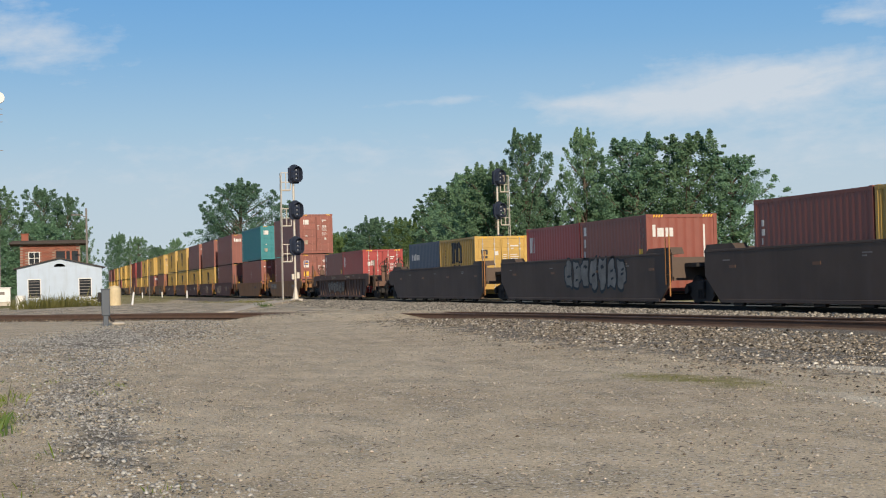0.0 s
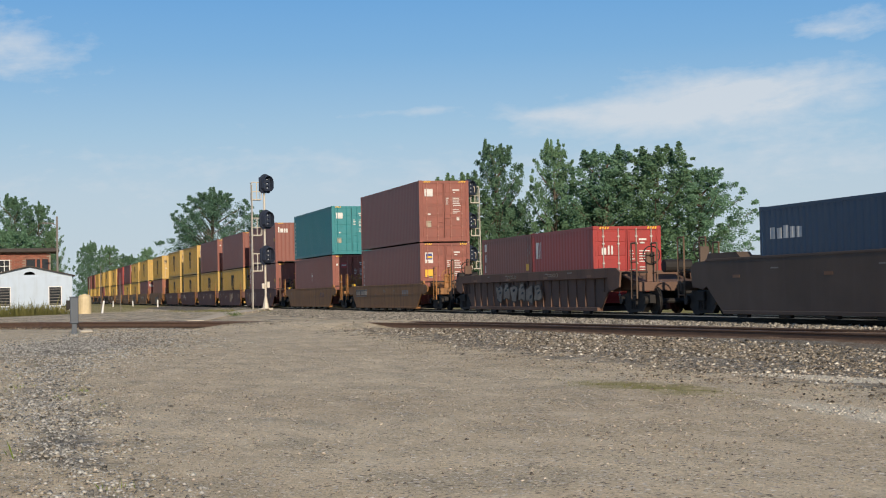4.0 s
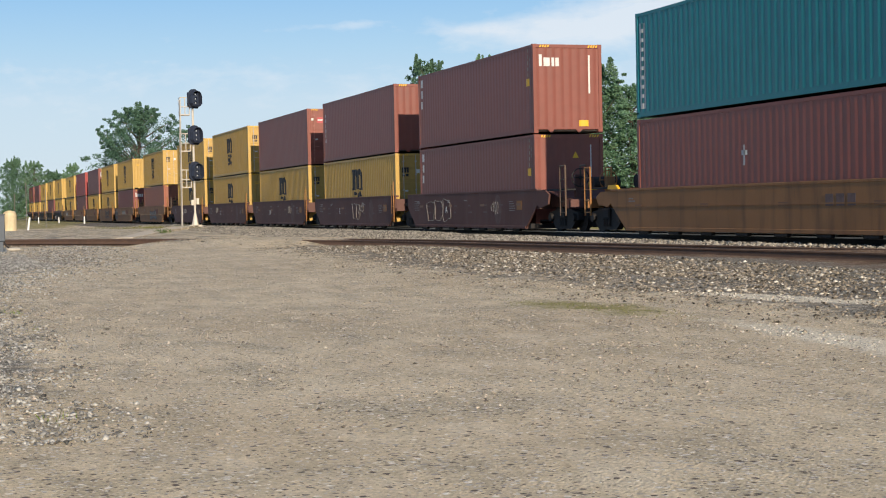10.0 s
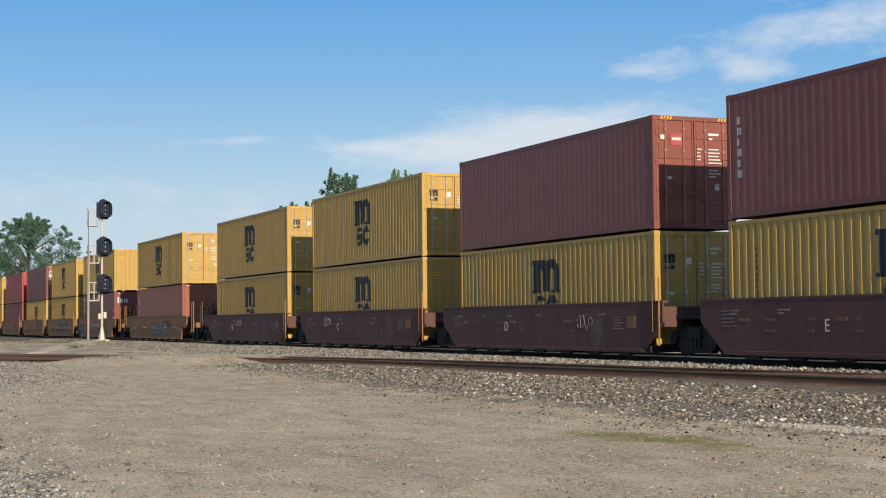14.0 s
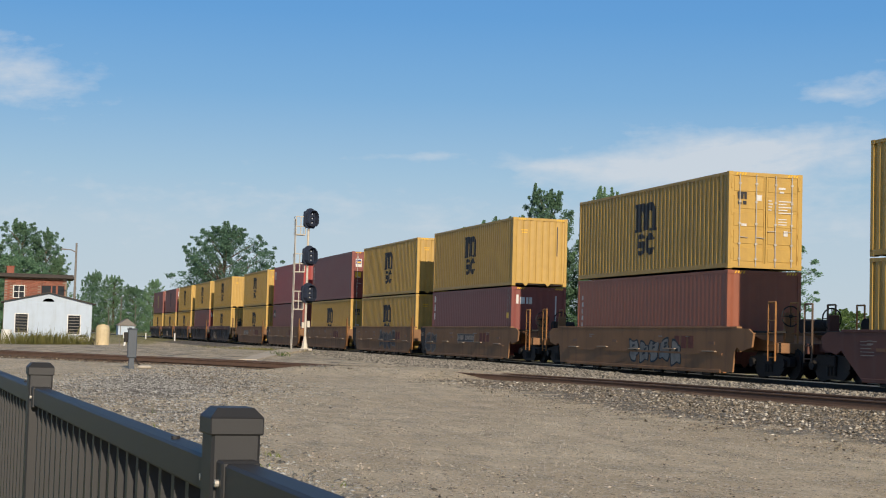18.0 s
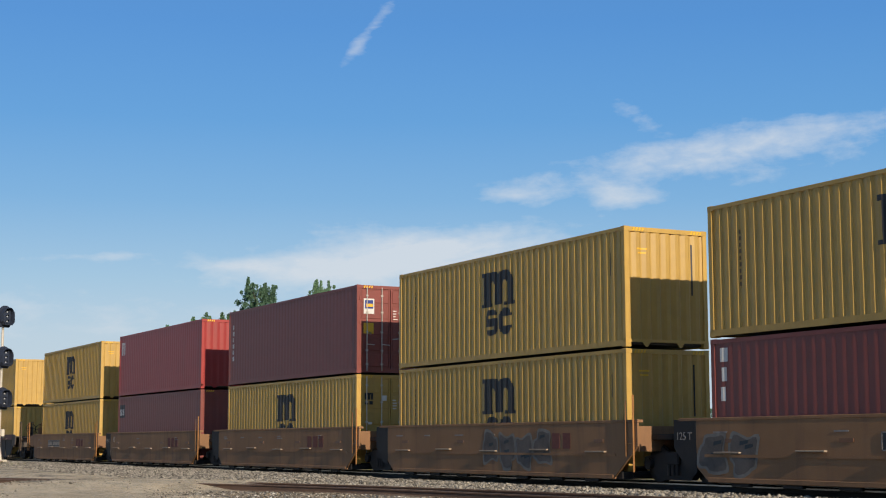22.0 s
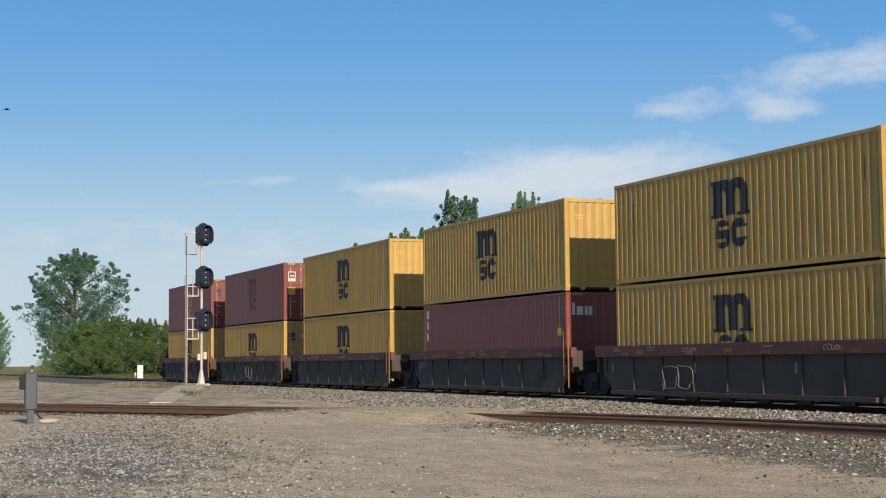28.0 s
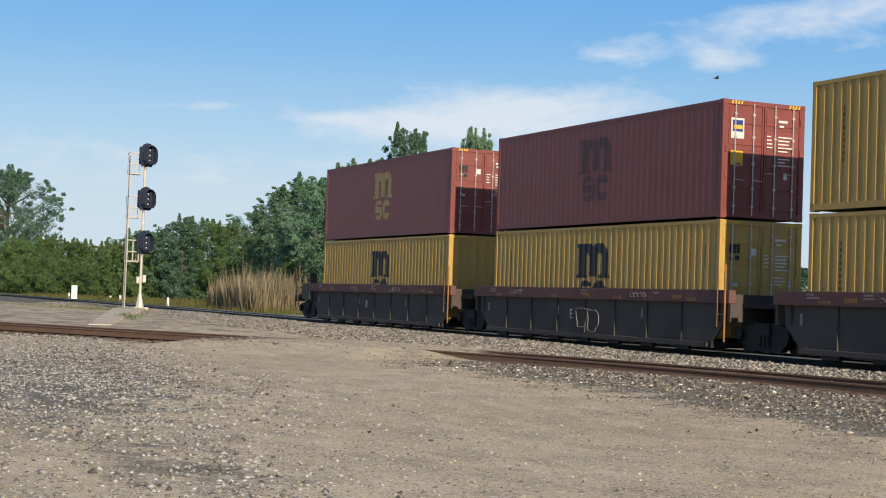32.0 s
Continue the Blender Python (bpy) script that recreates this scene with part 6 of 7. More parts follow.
def shed():
    X, y0, y1, ze, zp = -147.0, -1.57, 6.14, 4.0, 4.85
    ym = (y0 + y1) / 2
    b = thing("white_shed", "low pale blue-white sided shed with dark louvred windows", "shed", loc=(X, ym, -0.12))
    w = (y1 - y0) / 2
    e, p, D = ze - 0.3, zp - 0.3, 9.0
    part("wall_core", boxes((-D, -0.04, -w + 0.02, w - 0.02, -0.2, e)), SIDING, b)
    g = bmesh.new()
    A = [(-0.02, -w, e), (-0.02, w, e), (-0.02, 0, p)]
    Bk = [(-D, -w, e), (-D, w, e), (-D, 0, p)]
    va, vb = [g.verts.new(q) for q in A], [g.verts.new(q) for q in Bk]
    g.faces.new(va)
    g.faces.new(vb[::-1])
    for k in range(3):
        g.faces.new((va[k], vb[k], vb[(k + 1) % 3], va[(k + 1) % 3]))
    bmesh.ops.recalc_face_normals(g, faces=g.faces[:])
    part("gable", g, SIDING, b)
    # lap boards of the end wall, cut round the two windows
    wins = [(-2.85, -1.75, 0.95, 2.65), (1.75, 2.85, 0.95, 2.65)]
    n = 22
    hb = (e + 0.1) / n
    for i in range(n):
        z = -0.1 + i * hb
        spans = [(-w, w)]
        for a, c, z0, z1 in wins:
            if z + hb > z0 and z < z1:
                spans = [s for sp in spans for s in ((sp[0], min(sp[1], a)), (max(sp[0], c), sp[1])) if s[1] - s[0] > 0.02]
        for a, c in spans:
            bm = bmesh.new()
            V = [bm.verts.new(q) for q in ((-0.02, a, z), (-0.02, c, z), (0.018, c, z), (0.018, a, z), (-0.02, a, z + hb), (-0.02, c, z + hb), (0.002, c, z + hb), (0.002, a, z + hb))]
            for f in ((0, 1, 2, 3), (3, 2, 6, 7), (0, 3, 7, 4), (1, 5, 6, 2), (4, 7, 6, 5)):
                bm.faces.new([V[k] for k in f])
            part("board", bm, SIDING, b)
    rf = bmesh.new()
    for s in (-1, 1):
        prof = [(s * (w + 0.3), e - 0.08), (0, p + 0.02), (0, p + 0.12), (s * (w + 0.3), e + 0.02)]
        v0 = [rf.verts.new((0.25, y, z)) for y, z in prof]
        v1 = [rf.verts.new((-D - 0.2, y, z)) for y, z in prof]
        rf.faces.new(v0)
        rf.faces.new(v1[::-1])
        for k in range(4):
            rf.faces.new((v0[k], v1[k], v1[(k + 1) % 4], v0[(k + 1) % 4]))
    bmesh.ops.recalc_face_normals(rf, faces=rf.faces[:])
    part("roof", rf, ROOFM, b, "shallow dark gabled roof")
    vt = bmesh.new()
    ol = [(0.5 * math.cos(math.pi * k / 10), e + 0.12 + 0.28 * math.sin(math.pi * k / 10)) for k in range(11)]
    vv = [vt.verts.new((0.03, y, z)) for y, z in ol]
    vt.faces.new(vv)
    bmesh.ops.solidify(vt, geom=vt.faces[:], thickness=0.04)
    part("vent", vt, ROOFM, b, "dark half-round gable vent")
    for a, c, z0, z1 in wins:
        wn = part("window", boxes((-0.03, -0.015, a, c, z0, z1)), DARKGLASS, b)
        part("window_frame", boxes((-0.03, 0.035, a - 0.06, a + 0.02, z0 - 0.06, z1 + 0.06), (-0.03, 0.035, c - 0.02, c + 0.06, z0 - 0.06, z1 + 0.06), (-0.03, 0.035, a, c, z0 - 0.06, z0 + 0.02), (-0.03, 0.035, a, c, z1 - 0.02, z1 + 0.06)), TRIM, wn)
        for k in range(6):
            part("louvre", boxes((-0.015, 0.02, a + 0.02, c - 0.02, z0 + 0.12 + k * 0.27, z0 + 0.17 + k * 0.27)), POLE, wn)


def brick_house():
    X, y0, y1, zt = -182.0, -1.55, 5.2, 7.3
    b = thing("brick_building", "flat-roofed red brick building with white window", "building", loc=(X, (y0 + y1) / 2, -0.1))
    w, h, D = (y1 - y0) / 2, zt - 0.3, 7.0
    part("wall", boxes((-D, 0, -w, w, -0.2, h)), MORTAR, b)
    me = stored(("brick",), lambda bm: box(bm, -0.012, 0.012, -0.29, 0.29, -0.068, 0.068, c=0.004), BRICKM)
    wins = [(-2.35, -1.25, 4.75, 6.05), (0.65, 3.1, 4.75, 6.15)]
    for r in range(20):
        z = 3.9 + r * 0.152
        for c in range(12):
            y = -w + 0.3 + c * 0.6 + (0.3 if r % 2 else 0)
            if y + 0.29 > w or any(a - 0.2 < y < bb + 0.2 and z0 - 0.05 < z < z1 + 0.05 for a, bb, z0, z1 in wins):
                continue
            share("brick", me, b, loc=(0.01, y, z))
    part("roof", boxes((-D - 0.5, 0.9, -w - 1.15, w + 0.95, h, h + 0.26), (-D - 0.3, 0.6, -w - 0.9, w + 0.7, h + 0.26, h + 0.42), c=0.02), ROOFM, b, "flat dark overhanging roof")
    part("chimney", boxes((-1.6, -0.9, -3.2, -2.4, h + 0.3, h + 1.15), (-1.68, -0.82, -3.28, -2.32, h + 1.15, h + 1.27), c=0.01), BRICKM, b, "short brick chimney")
    for i, (a, c, z0, z1) in enumerate(wins):
        wn = part("window", boxes((-0.02, 0.012, a, c, z0, z1)), DARKGLASS, b, "dark window" if i else "white-barred window")
        fr = [(-0.02, 0.05, a - 0.08, a, z0 - 0.08, z1 + 0.08), (-0.02, 0.05, c, c + 0.08, z0 - 0.08, z1 + 0.08), (-0.02, 0.05, a, c, z0 - 0.08, z0), (-0.02, 0.05, a, c, z1, z1 + 0.08)]
        if not i:
            fr += [(-0.01, 0.04, (a + c) / 2 - 0.03, (a + c) / 2 + 0.03, z0, z1), (-0.01, 0.04, a, c, (z0 + z1) / 2 - 0.03, (z0 + z1) / 2 + 0.03)]
        part("window_frame", boxes(*fr), TRIM if not i else BRICKM, wn)
        if i:
            part("shutter", boxes((-0.01, 0.03, a + 1.0, a + 1.15, z0, z1), (-0.01, 0.03, a + 1.55, a + 1.75, z0, z1)), BRICKM, wn)


def far_house():
    h = thing("far_house", "small white gabled house far down the line", "house", loc=(-293, 20.7, 0.4))
    part("wall", boxes((-6, 0, -2.0, 2.0, -0.2, 2.3)), SIDING, h)
    h.scale = (0.78, 0.78, 0.78)
    rf = bmesh.new()
    prism(rf, [(-6.4, 2.2), (0.4, 2.2), (0.4, 2.35), (-6.4, 2.35)], -2.3, 2.3)
    quad(rf, [(0.3, -2.3, 2.3), (0.3, 2.3, 2.3), (0.3, 0.0, 3.9)])
    quad(rf, [(0.3, -2.3, 2.3), (-6.3, -2.3, 2.3), (-6.3, 0, 3.9), (0.3, 0, 3.9)])
    quad(rf, [(0.3, 2.3, 2.3), (-6.3, 2.3, 2.3), (-6.3, 0, 3.9), (0.3, 0, 3.9)])
    part("roof", rf, POLE, h)
    part("window", boxes((0.0, 0.03, 0.5, 1.2, 0.9, 1.8)), DARKGLASS, h)


def lattice(root, foot, top, w0, w1, z0, z1, bays, r):
    """A four-legged lattice mast with crossed bracing."""
    cs = [(-1, -1), (1, -1), (1, 1), (-1, 1)]

    def pt(k, c):
        f = k / bays
        w = w0 + (w1 - w0) * f
        cx, cy = foot[0] + (top[0] - foot[0]) * f, foot[1] + (top[1] - foot[1]) * f
        return (cx + c[0] * w / 2, cy + c[1] * w / 2, z0 + (z1 - z0) * f)

    for c in cs:
        part("leg", tube(bmesh.new(), [pt(0, c), pt(bays, c)], r * 1.6, 6), TOWERM, root)
    for k in range(bays):
        bm = bmesh.new()
        for i in range(4):
            a, b = cs[i], cs[(i + 1) % 4]
            tube(bm, [pt(k, a), pt(k + 1, b)], r, 4, cap=False)
            tube(bm, [pt(k, b), pt(k + 1, a)], r, 4, cap=False)
            tube(bm, [pt(k + 1, a), pt(k + 1, b)], r, 4, cap=False)
        part("bracing", bm, TOWERM, root)


def radio_tower():
    t = thing("radio_tower", "tall rusty grey lattice radio tower with white dishes", "radio tower", loc=(-173.2, -6.1, 0.3))
    lattice(t, (0, 0), (0, 0.85), 3.0, 0.55, 0.0, 33.2, 20, 0.026)
    part("whip", tube(bmesh.new(), [(0, 0.85, 33.0), (0, 0.95, 39.0)], 0.05, 6, 0.02), TOWERM, t)
    part("foot_pad", boxes((-2, 2, -2, 2, -0.4, 0.1), c=0.05), CONCRETE, t)
    side = thing("antenna_mast", "slim grey lattice mast carrying white drum dishes", "antenna mast", loc=(-172.2, -3.9, 0.3))
    lattice(side, (0, 0), (0, 0), 0.7, 0.7, 0.0, 25.0, 22, 0.025)
    for y, z, r in ((-0.35, 22.3, 0.55), (0.55, 22.2, 0.6), (-0.05, 18.5, 0.55)):
        d = disc(bmesh.new(), (0.6, y, z), "x", r, 0.5, 20)
        dd = part("dish", d, WHITEP, side, "white drum-shaped microwave dish")
        part("dish_arm", tube(bmesh.new(), [(0.4, y, z), (0, 0, z)], 0.05, 6), TOWERM, dd)
    for z in (19.6, 20.4, 16.5, 21.0):
        part("antenna_arm", tube(bmesh.new(), [(0, -0.5, z), (0, 0.9, z + 0.05)], 0.035, 5), TOWERM, side)


def posts():
    me = stored(("marker_post",), lambda bm: tube(bm, [(0, 0, -0.1), (0, 0, 0.86), (0, 0, 0.93)], 0.09, 10, 0.075), WHITEP)
    spots = [(-173, 16.5, -0.2, 0, 1.42), (-206, 16.4, -0.2, 2, 1.3), (-233, 15.6, -0.2, 0, 1.3), (-131, 7.9, 0.0, -8, 1.25), (-156, 23.6, 0.33, 0, 0.55), (-137, 24.0, 0.33, 3, 0.6), (-150, 26.0, 0.33, -4, 0.45), (-120.5, 23.6, 0.33, 0, 0.65)]
    for x, y, z, lean, s in spots:
        p = tagged(new("marker_post", me), "short white round marker post in the ground", "marker post", group="white marker posts")
        p.location, p.rotation_euler, p.scale = (x, y, z), (0, radians(lean * 0.3), radians(0)), (1, 1, s)
        p.rotation_euler.x = radians(lean)
    w = thing("white_marker", "upright flat white marker panel beside the track", "marker post", loc=(-150, 22.9, 0.33))
    part("panel", boxes((-0.05, 0.05, -0.25, 0.25, 0.0, 1.2), c=0.01), WHITEP, w)


def switch_case():
    g = thing("trackside_case", "blue-grey metal signal case on a narrow foot", "equipment case", loc=(-57.45, 2.51, 0.06))
    part("foot", boxes((-0.09, 0.09, -0.09, 0.09, -0.2, 0.36), c=0.01), BLUEGREY, g)
    part("body", boxes((-0.14, 0.14, -0.15, 0.15, 0.34, 1.30), c=0.02), BLUEGREY, g)
    part("lid", boxes((-0.16, 0.16, -0.17, 0.17, 1.29, 1.335), c=0.01), BLUEGREY, g)
    part("side_box", boxes((-0.08, 0.08, -0.28, -0.15, 0.86, 1.2), c=0.012), GRIME, g, "small dark side box")
    part("cable", tube(bmesh.new(), [(0.1, 0.1, 0.36), (0.14, 0.2, 0.15), (0.1, 0.4, 0.02)], 0.025, 6), GRIME, g)
    st = tagged(new("pale_stone"), "flat pale stone beside the case", "stone")
    st.location = (-57.3, 2.95, 0.1)
    bm = bmesh.new()
    bmesh.ops.create_icosphere(bm, subdivisions=2, radius=0.2, matrix=Matrix.Diagonal((1, 1.3, 0.4, 1)))
    part("stone_body", bm, CONCRETE, st)


def tanks():
    c = thing("cream_tank", "upright cream plastic tank with a domed top", "tank", loc=(-153, 7.55, -0.2))
    bm = bmesh.new()
    pr = [(0.62, 0.0), (0.65, 0.05), (0.65, 1.55), (0.6, 1.8), (0.42, 1.97), (0.0, 2.0)]
    n = 20
    rings = [[bm.verts.new((r * math.cos(2 * math.pi * k / n), r * math.sin(2 * math.pi * k / n), z)) for k in range(n)] for r, z in pr[:-1]]
    for A, B in zip(rings, rings[1:]):
        for k in range(n):
            bm.faces.new((A[k], A[(k + 1) % n], B[(k + 1) % n], B[k]))
    bm.faces.new(rings[-1])
    bm.faces.new(rings[0][::-1])
    part("shell", bm, CREAM, c)
    part("cap", disc(bmesh.new(), (0, 0, 1.99), "z", 0.2, 0.08, 14), CREAM, c)
    w = thing("white_drum", "short white drum beside the shed", "drum", loc=(-145, -1.25, -0.2))
    part("shell", disc(bmesh.new(), (0, 0, 0.62), "z", 0.45, 1.24, 18), WHITEP, w)
    part("rim", disc(bmesh.new(), (0, 0, 1.26), "z", 0.48, 0.06, 18), WHITEP, w)
    for y, s, hh in ((-4.55, 1.5, 1.9), (-2.8, 1.4, 1.5)):
        k = thing("equipment_cabinet", "plain white equipment cabinet by the tower", "cabinet", group="white cabinets", loc=(-143.2, y, 0.3))
        part("body", boxes((-0.7, 0.7, -s / 2, s / 2, 0.25, hh), c=0.02), WHITEP, k)
        part("roof", boxes((-0.78, 0.78, -s / 2 - 0.08, s / 2 + 0.08, hh, hh + 0.07), c=0.01), WHITEP, k)
        part("skid", boxes((-0.6, 0.6, -s / 2, s / 2, -0.1, 0.25)), CONCRETE, k)
        part("vent", boxes((0.7, 0.715, -0.2, 0.2, hh - 0.6, hh - 0.35)), POLE, k)
    x = thing("crossbuck_sign", "white crossed railroad crossing sign on a post", "crossing sign", loc=(-138, -6.2, 0.3))
    part("post", tube(bmesh.new(), [(0, 0, -0.2), (0, 0, 2.6)], 0.06, 8), POLE, x)
    for a in (45, -45):
        o = part("blade", boxes((0.06, 0.09, -0.62, 0.62, -0.12, 0.12), c=0.004), WHITEP, x)
        o.location, o.rotation_euler = (0 if a > 0 else 0.035, 0, 2.05), (radians(a), 0, 0)
    m = thing("orange_marker", "faded orange plastic barrier marker", "marker", loc=(-127, -7.0, 0.3))
    part("panel", tube(bmesh.new(), [(0, 0, 0), (0, 0, 0.95)], 0.13, 10, 0.08), ORANGE, m)
    part("band", tube(bmesh.new(), [(0, 0, 0.5), (0, 0, 0.66)], 0.112, 10, 0.106), WHITEP, m)
    part("foot", boxes((-0.25, 0.25, -0.25, 0.25, 0, 0.06), c=0.01), GRIME, m)
    lp = thing("street_lamp", "tall grey street lamp with a short arm", "street lamp", loc=(-171, 5.6, -0.2))
    part("pole", tube(bmesh.new(), [(0, 0, -0.2), (0, 0, 10.6)], 0.15, 10, 0.1), POLE, lp)
    part("arm", tube(bmesh.new(), [(0, 0, 9.6), (0, -0.5, 9.85), (0, -1.1, 9.9)], 0.06, 6), POLE, lp)
    part("lamp_head", boxes((-0.12, 0.12, -1.6, -1.05, 9.82, 9.96), c=0.03), POLE, lp)
    for xx, y, hh in ((-150, 8.95, 4.6), (-154, 8.1, 3.6), (-190, 13.6, 4.6)):
        pl = thing("thin_pole", "thin bare grey pole standing in weeds", "pole", group="thin poles", loc=(xx, y, -0.2))
        part("shaft", tube(bmesh.new(), [(0, 0, -0.2), (0, 0, hh)], 0.035, 6), POLE, pl)
        part("cap", disc(bmesh.new(), (0, 0, hh + 0.02), "z", 0.045, 0.05, 8), POLE, pl)
    A, B = Vector((-70.0, 8.45, 0)), Vector((-96.8, 15.6, 0))
    nrm = Vector((-(B - A).y, (B - A).x, 0)).normalized()
    N = 9
    for k in range(N):
        p, q = A.lerp(B, k / N), A.lerp(B, (k + 0.985) / N)
        za, zb = float(ground_z(p.x, p.y)) + 0.03 + 0.1 * k / N, float(ground_z(q.x, q.y)) + 0.03 + 0.1 * (k + 1) / N
        w0 = 0.38 + 0.4 * k / N
        vs = [(p - nrm * w0, za), (q - nrm * w0, zb), (q + nrm * w0, zb), (p + nrm * w0, za)]
        bm = bmesh.new()
        top = [bm.verts.new((v.x, v.y, z)) for v, z in vs]
        bot = [bm.verts.new((v.x, v.y, z - 0.25)) for v, z in vs]
        bm.faces.new(top)
        for j in range(4):
            bm.faces.new((top[j], bot[j], bot[(j + 1) % 4], top[(j + 1) % 4]))
        bmesh.ops.recalc_face_normals(bm, faces=bm.faces[:])
        if k == 0:
            path = tagged(new("concrete_walk"), "narrow pale concrete walk to the signal", "walkway", kind="structure")
        part("slab", bm, PATHM, path)


def cart():
    c = thing("utility_cart", "small white utility cart standing in tall weeds", "cart", loc=(-145.2, 5.35, float(ground_z(-145.2, 5.35))))
    part("body", boxes((-0.6, 0.6, -1.0, 0.6, 0.45, 0.8), c=0.06), WHITEP, c)
    part("seat", boxes((-0.5, 0.5, -0.3, 0.3, 0.8, 0.95), c=0.04), GRIME, c)
    part("bonnet", boxes((-0.55, 0.55, 0.55, 1.0, 0.4, 0.72), c=0.08), GRIME, c)
    part("steering_post", tube(bmesh.new(), [(0, 0.5, 0.7), (0, 0.3, 1.15)], 0.03, 6), GRIME, c)
    for x in (-0.5, 0.5):
        for y in (-0.7, 0.7):
            part("wheel", disc(bmesh.new(), (x, y, 0.28), "x", 0.28, 0.18, 16), GRIME, c)


cart()
shed()
brick_house()
far_house()
radio_tower()
posts()
switch_case()
tanks()

# ---- stones, grass and reeds ----
STONE_A = mat("pale_crushed_stone", (0.275, 0.25, 0.208), 0.95, vary=0.2, scale=8, bump=0.2, island=0.75, spec=0.2)
STONE_B = mat("mixed_grey_gravel", (0.29, 0.283, 0.262), 0.95, vary=0.2, scale=8, bump=0.2, island=0.75, spec=0.2)
STONE_P = mat("mixed_pale_and_dark_pebble", (0.34, 0.29, 0.235), 0.95, vary=0.2, scale=8, bump=0.2, island=0.75, spec=0.2)
STONE_T = mat("tan_and_white_track_stone", (0.215, 0.183, 0.14), 0.95, vary=0.2, scale=8, bump=0.2, island=0.9, spec=0.2)
STONE_W = mat("white_limestone_chipping", (0.5, 0.465, 0.4), 0.95, vary=0.2, scale=8, bump=0.2, island=0.5, spec=0.2)
STONE_R = mat("rust_stained_stone", (0.19, 0.13, 0.09), 0.95, vary=0.2, scale=8, bump=0.2, island=0.5, spec=0.2)


def blade_mat(name, c0, c1):
    return leaf_mat(name, c0, c1)


GRASS_G = blade_mat("fresh_grass_blades", (0.11, 0.18, 0.016), (0.28, 0.335, 0.05))
WEED_G = blade_mat("deep_green_weed_blades", (0.09, 0.15, 0.04), (0.19, 0.26, 0.09))
WEED_M = blade_mat("dusty_olive_weed_blades", (0.12, 0.125, 0.035), (0.25, 0.235, 0.09))
REED_M = blade_mat("dry_tan_reed_blades", (0.26, 0.205, 0.12), (0.48, 0.40, 0.26))


def stones(name, label, pts, size, material, flat=0.65, seed=1):
    """Many small broken stones as one object."""
    rs = np.random.RandomState(seed)
    n = len(pts)
    base = np.array([(1, 0, 0), (-1, 0, 0), (0, 1, 0), (0, -1, 0), (0.15, 0.1, 1), (0, 0, -1)], float)
    faces = np.array([(4, 0, 2), (4, 2, 1), (4, 1, 3), (4, 3, 0), (0, 5, 2), (2, 5, 1), (1, 5, 3), (3, 5, 0)])
    v = base[None] * rs.uniform(0.65, 1.2, (n, 6, 1)) + rs.normal(0, 0.2, (n, 6, 3))
    s = size * np.exp(rs.normal(0, 0.42, n)).clip(0.4, 2.0)
    a = rs.uniform(0, 2 * np.pi, n)
    c, sn = np.cos(a)[:, None], np.sin(a)[:, None]
    v = v * np.stack([np.ones(n), rs.uniform(0.6, 1.0, n), flat * rs.uniform(0.6, 1.1, n)], 1)[:, None, :]
    x, y = v[..., 0] * c - v[..., 1] * sn, v[..., 0] * sn + v[..., 1] * c
    v = np.stack([x, y, v[..., 2]], 2) * s[:, None, None]
    v += pts[:, None, :] + np.array([0, 0, 1.0]) * (s * flat * 0.25)[:, None, None]
    f = (faces[None] + (np.arange(n) * 6)[:, None, None]).reshape(-1, 3)
    return tagged(new(name, from_np(name, v.reshape(-1, 3), f, material)), label, "gravel", kind="stuff")


def scatter(rs, n, x0, x1, y0, y1, weight):
    """Places kept by a weight between 0 and 1."""
    x, y = rs.uniform(x0, x1, n), rs.uniform(y0, y1, n)
    k = rs.uniform(0, 1, n) < weight(x, y)
    return x[k], y[k]


def bed_z(x, y):
    z = ground_z(x, y)
    bed = smooth(17.2, 18.2, y) * (1 - smooth(21.8, 22.8, y))
    return np.maximum(z, z * (1 - bed) + 0.30 * bed)


def put(x, y):
    return np.stack([x, y, bed_z(x, y)], 1)


def clump(x, y, seed, f=0.5):
    """Soft patchiness between 0 and 1."""
    return 0.5 + 0.5 * np.sin(x * f + 1.7 * np.sin(y * f * 1.3 + seed)) * np.sin(y * f * 1.9 + 1.3 * np.sin(x * f * 0.7 + seed * 2))


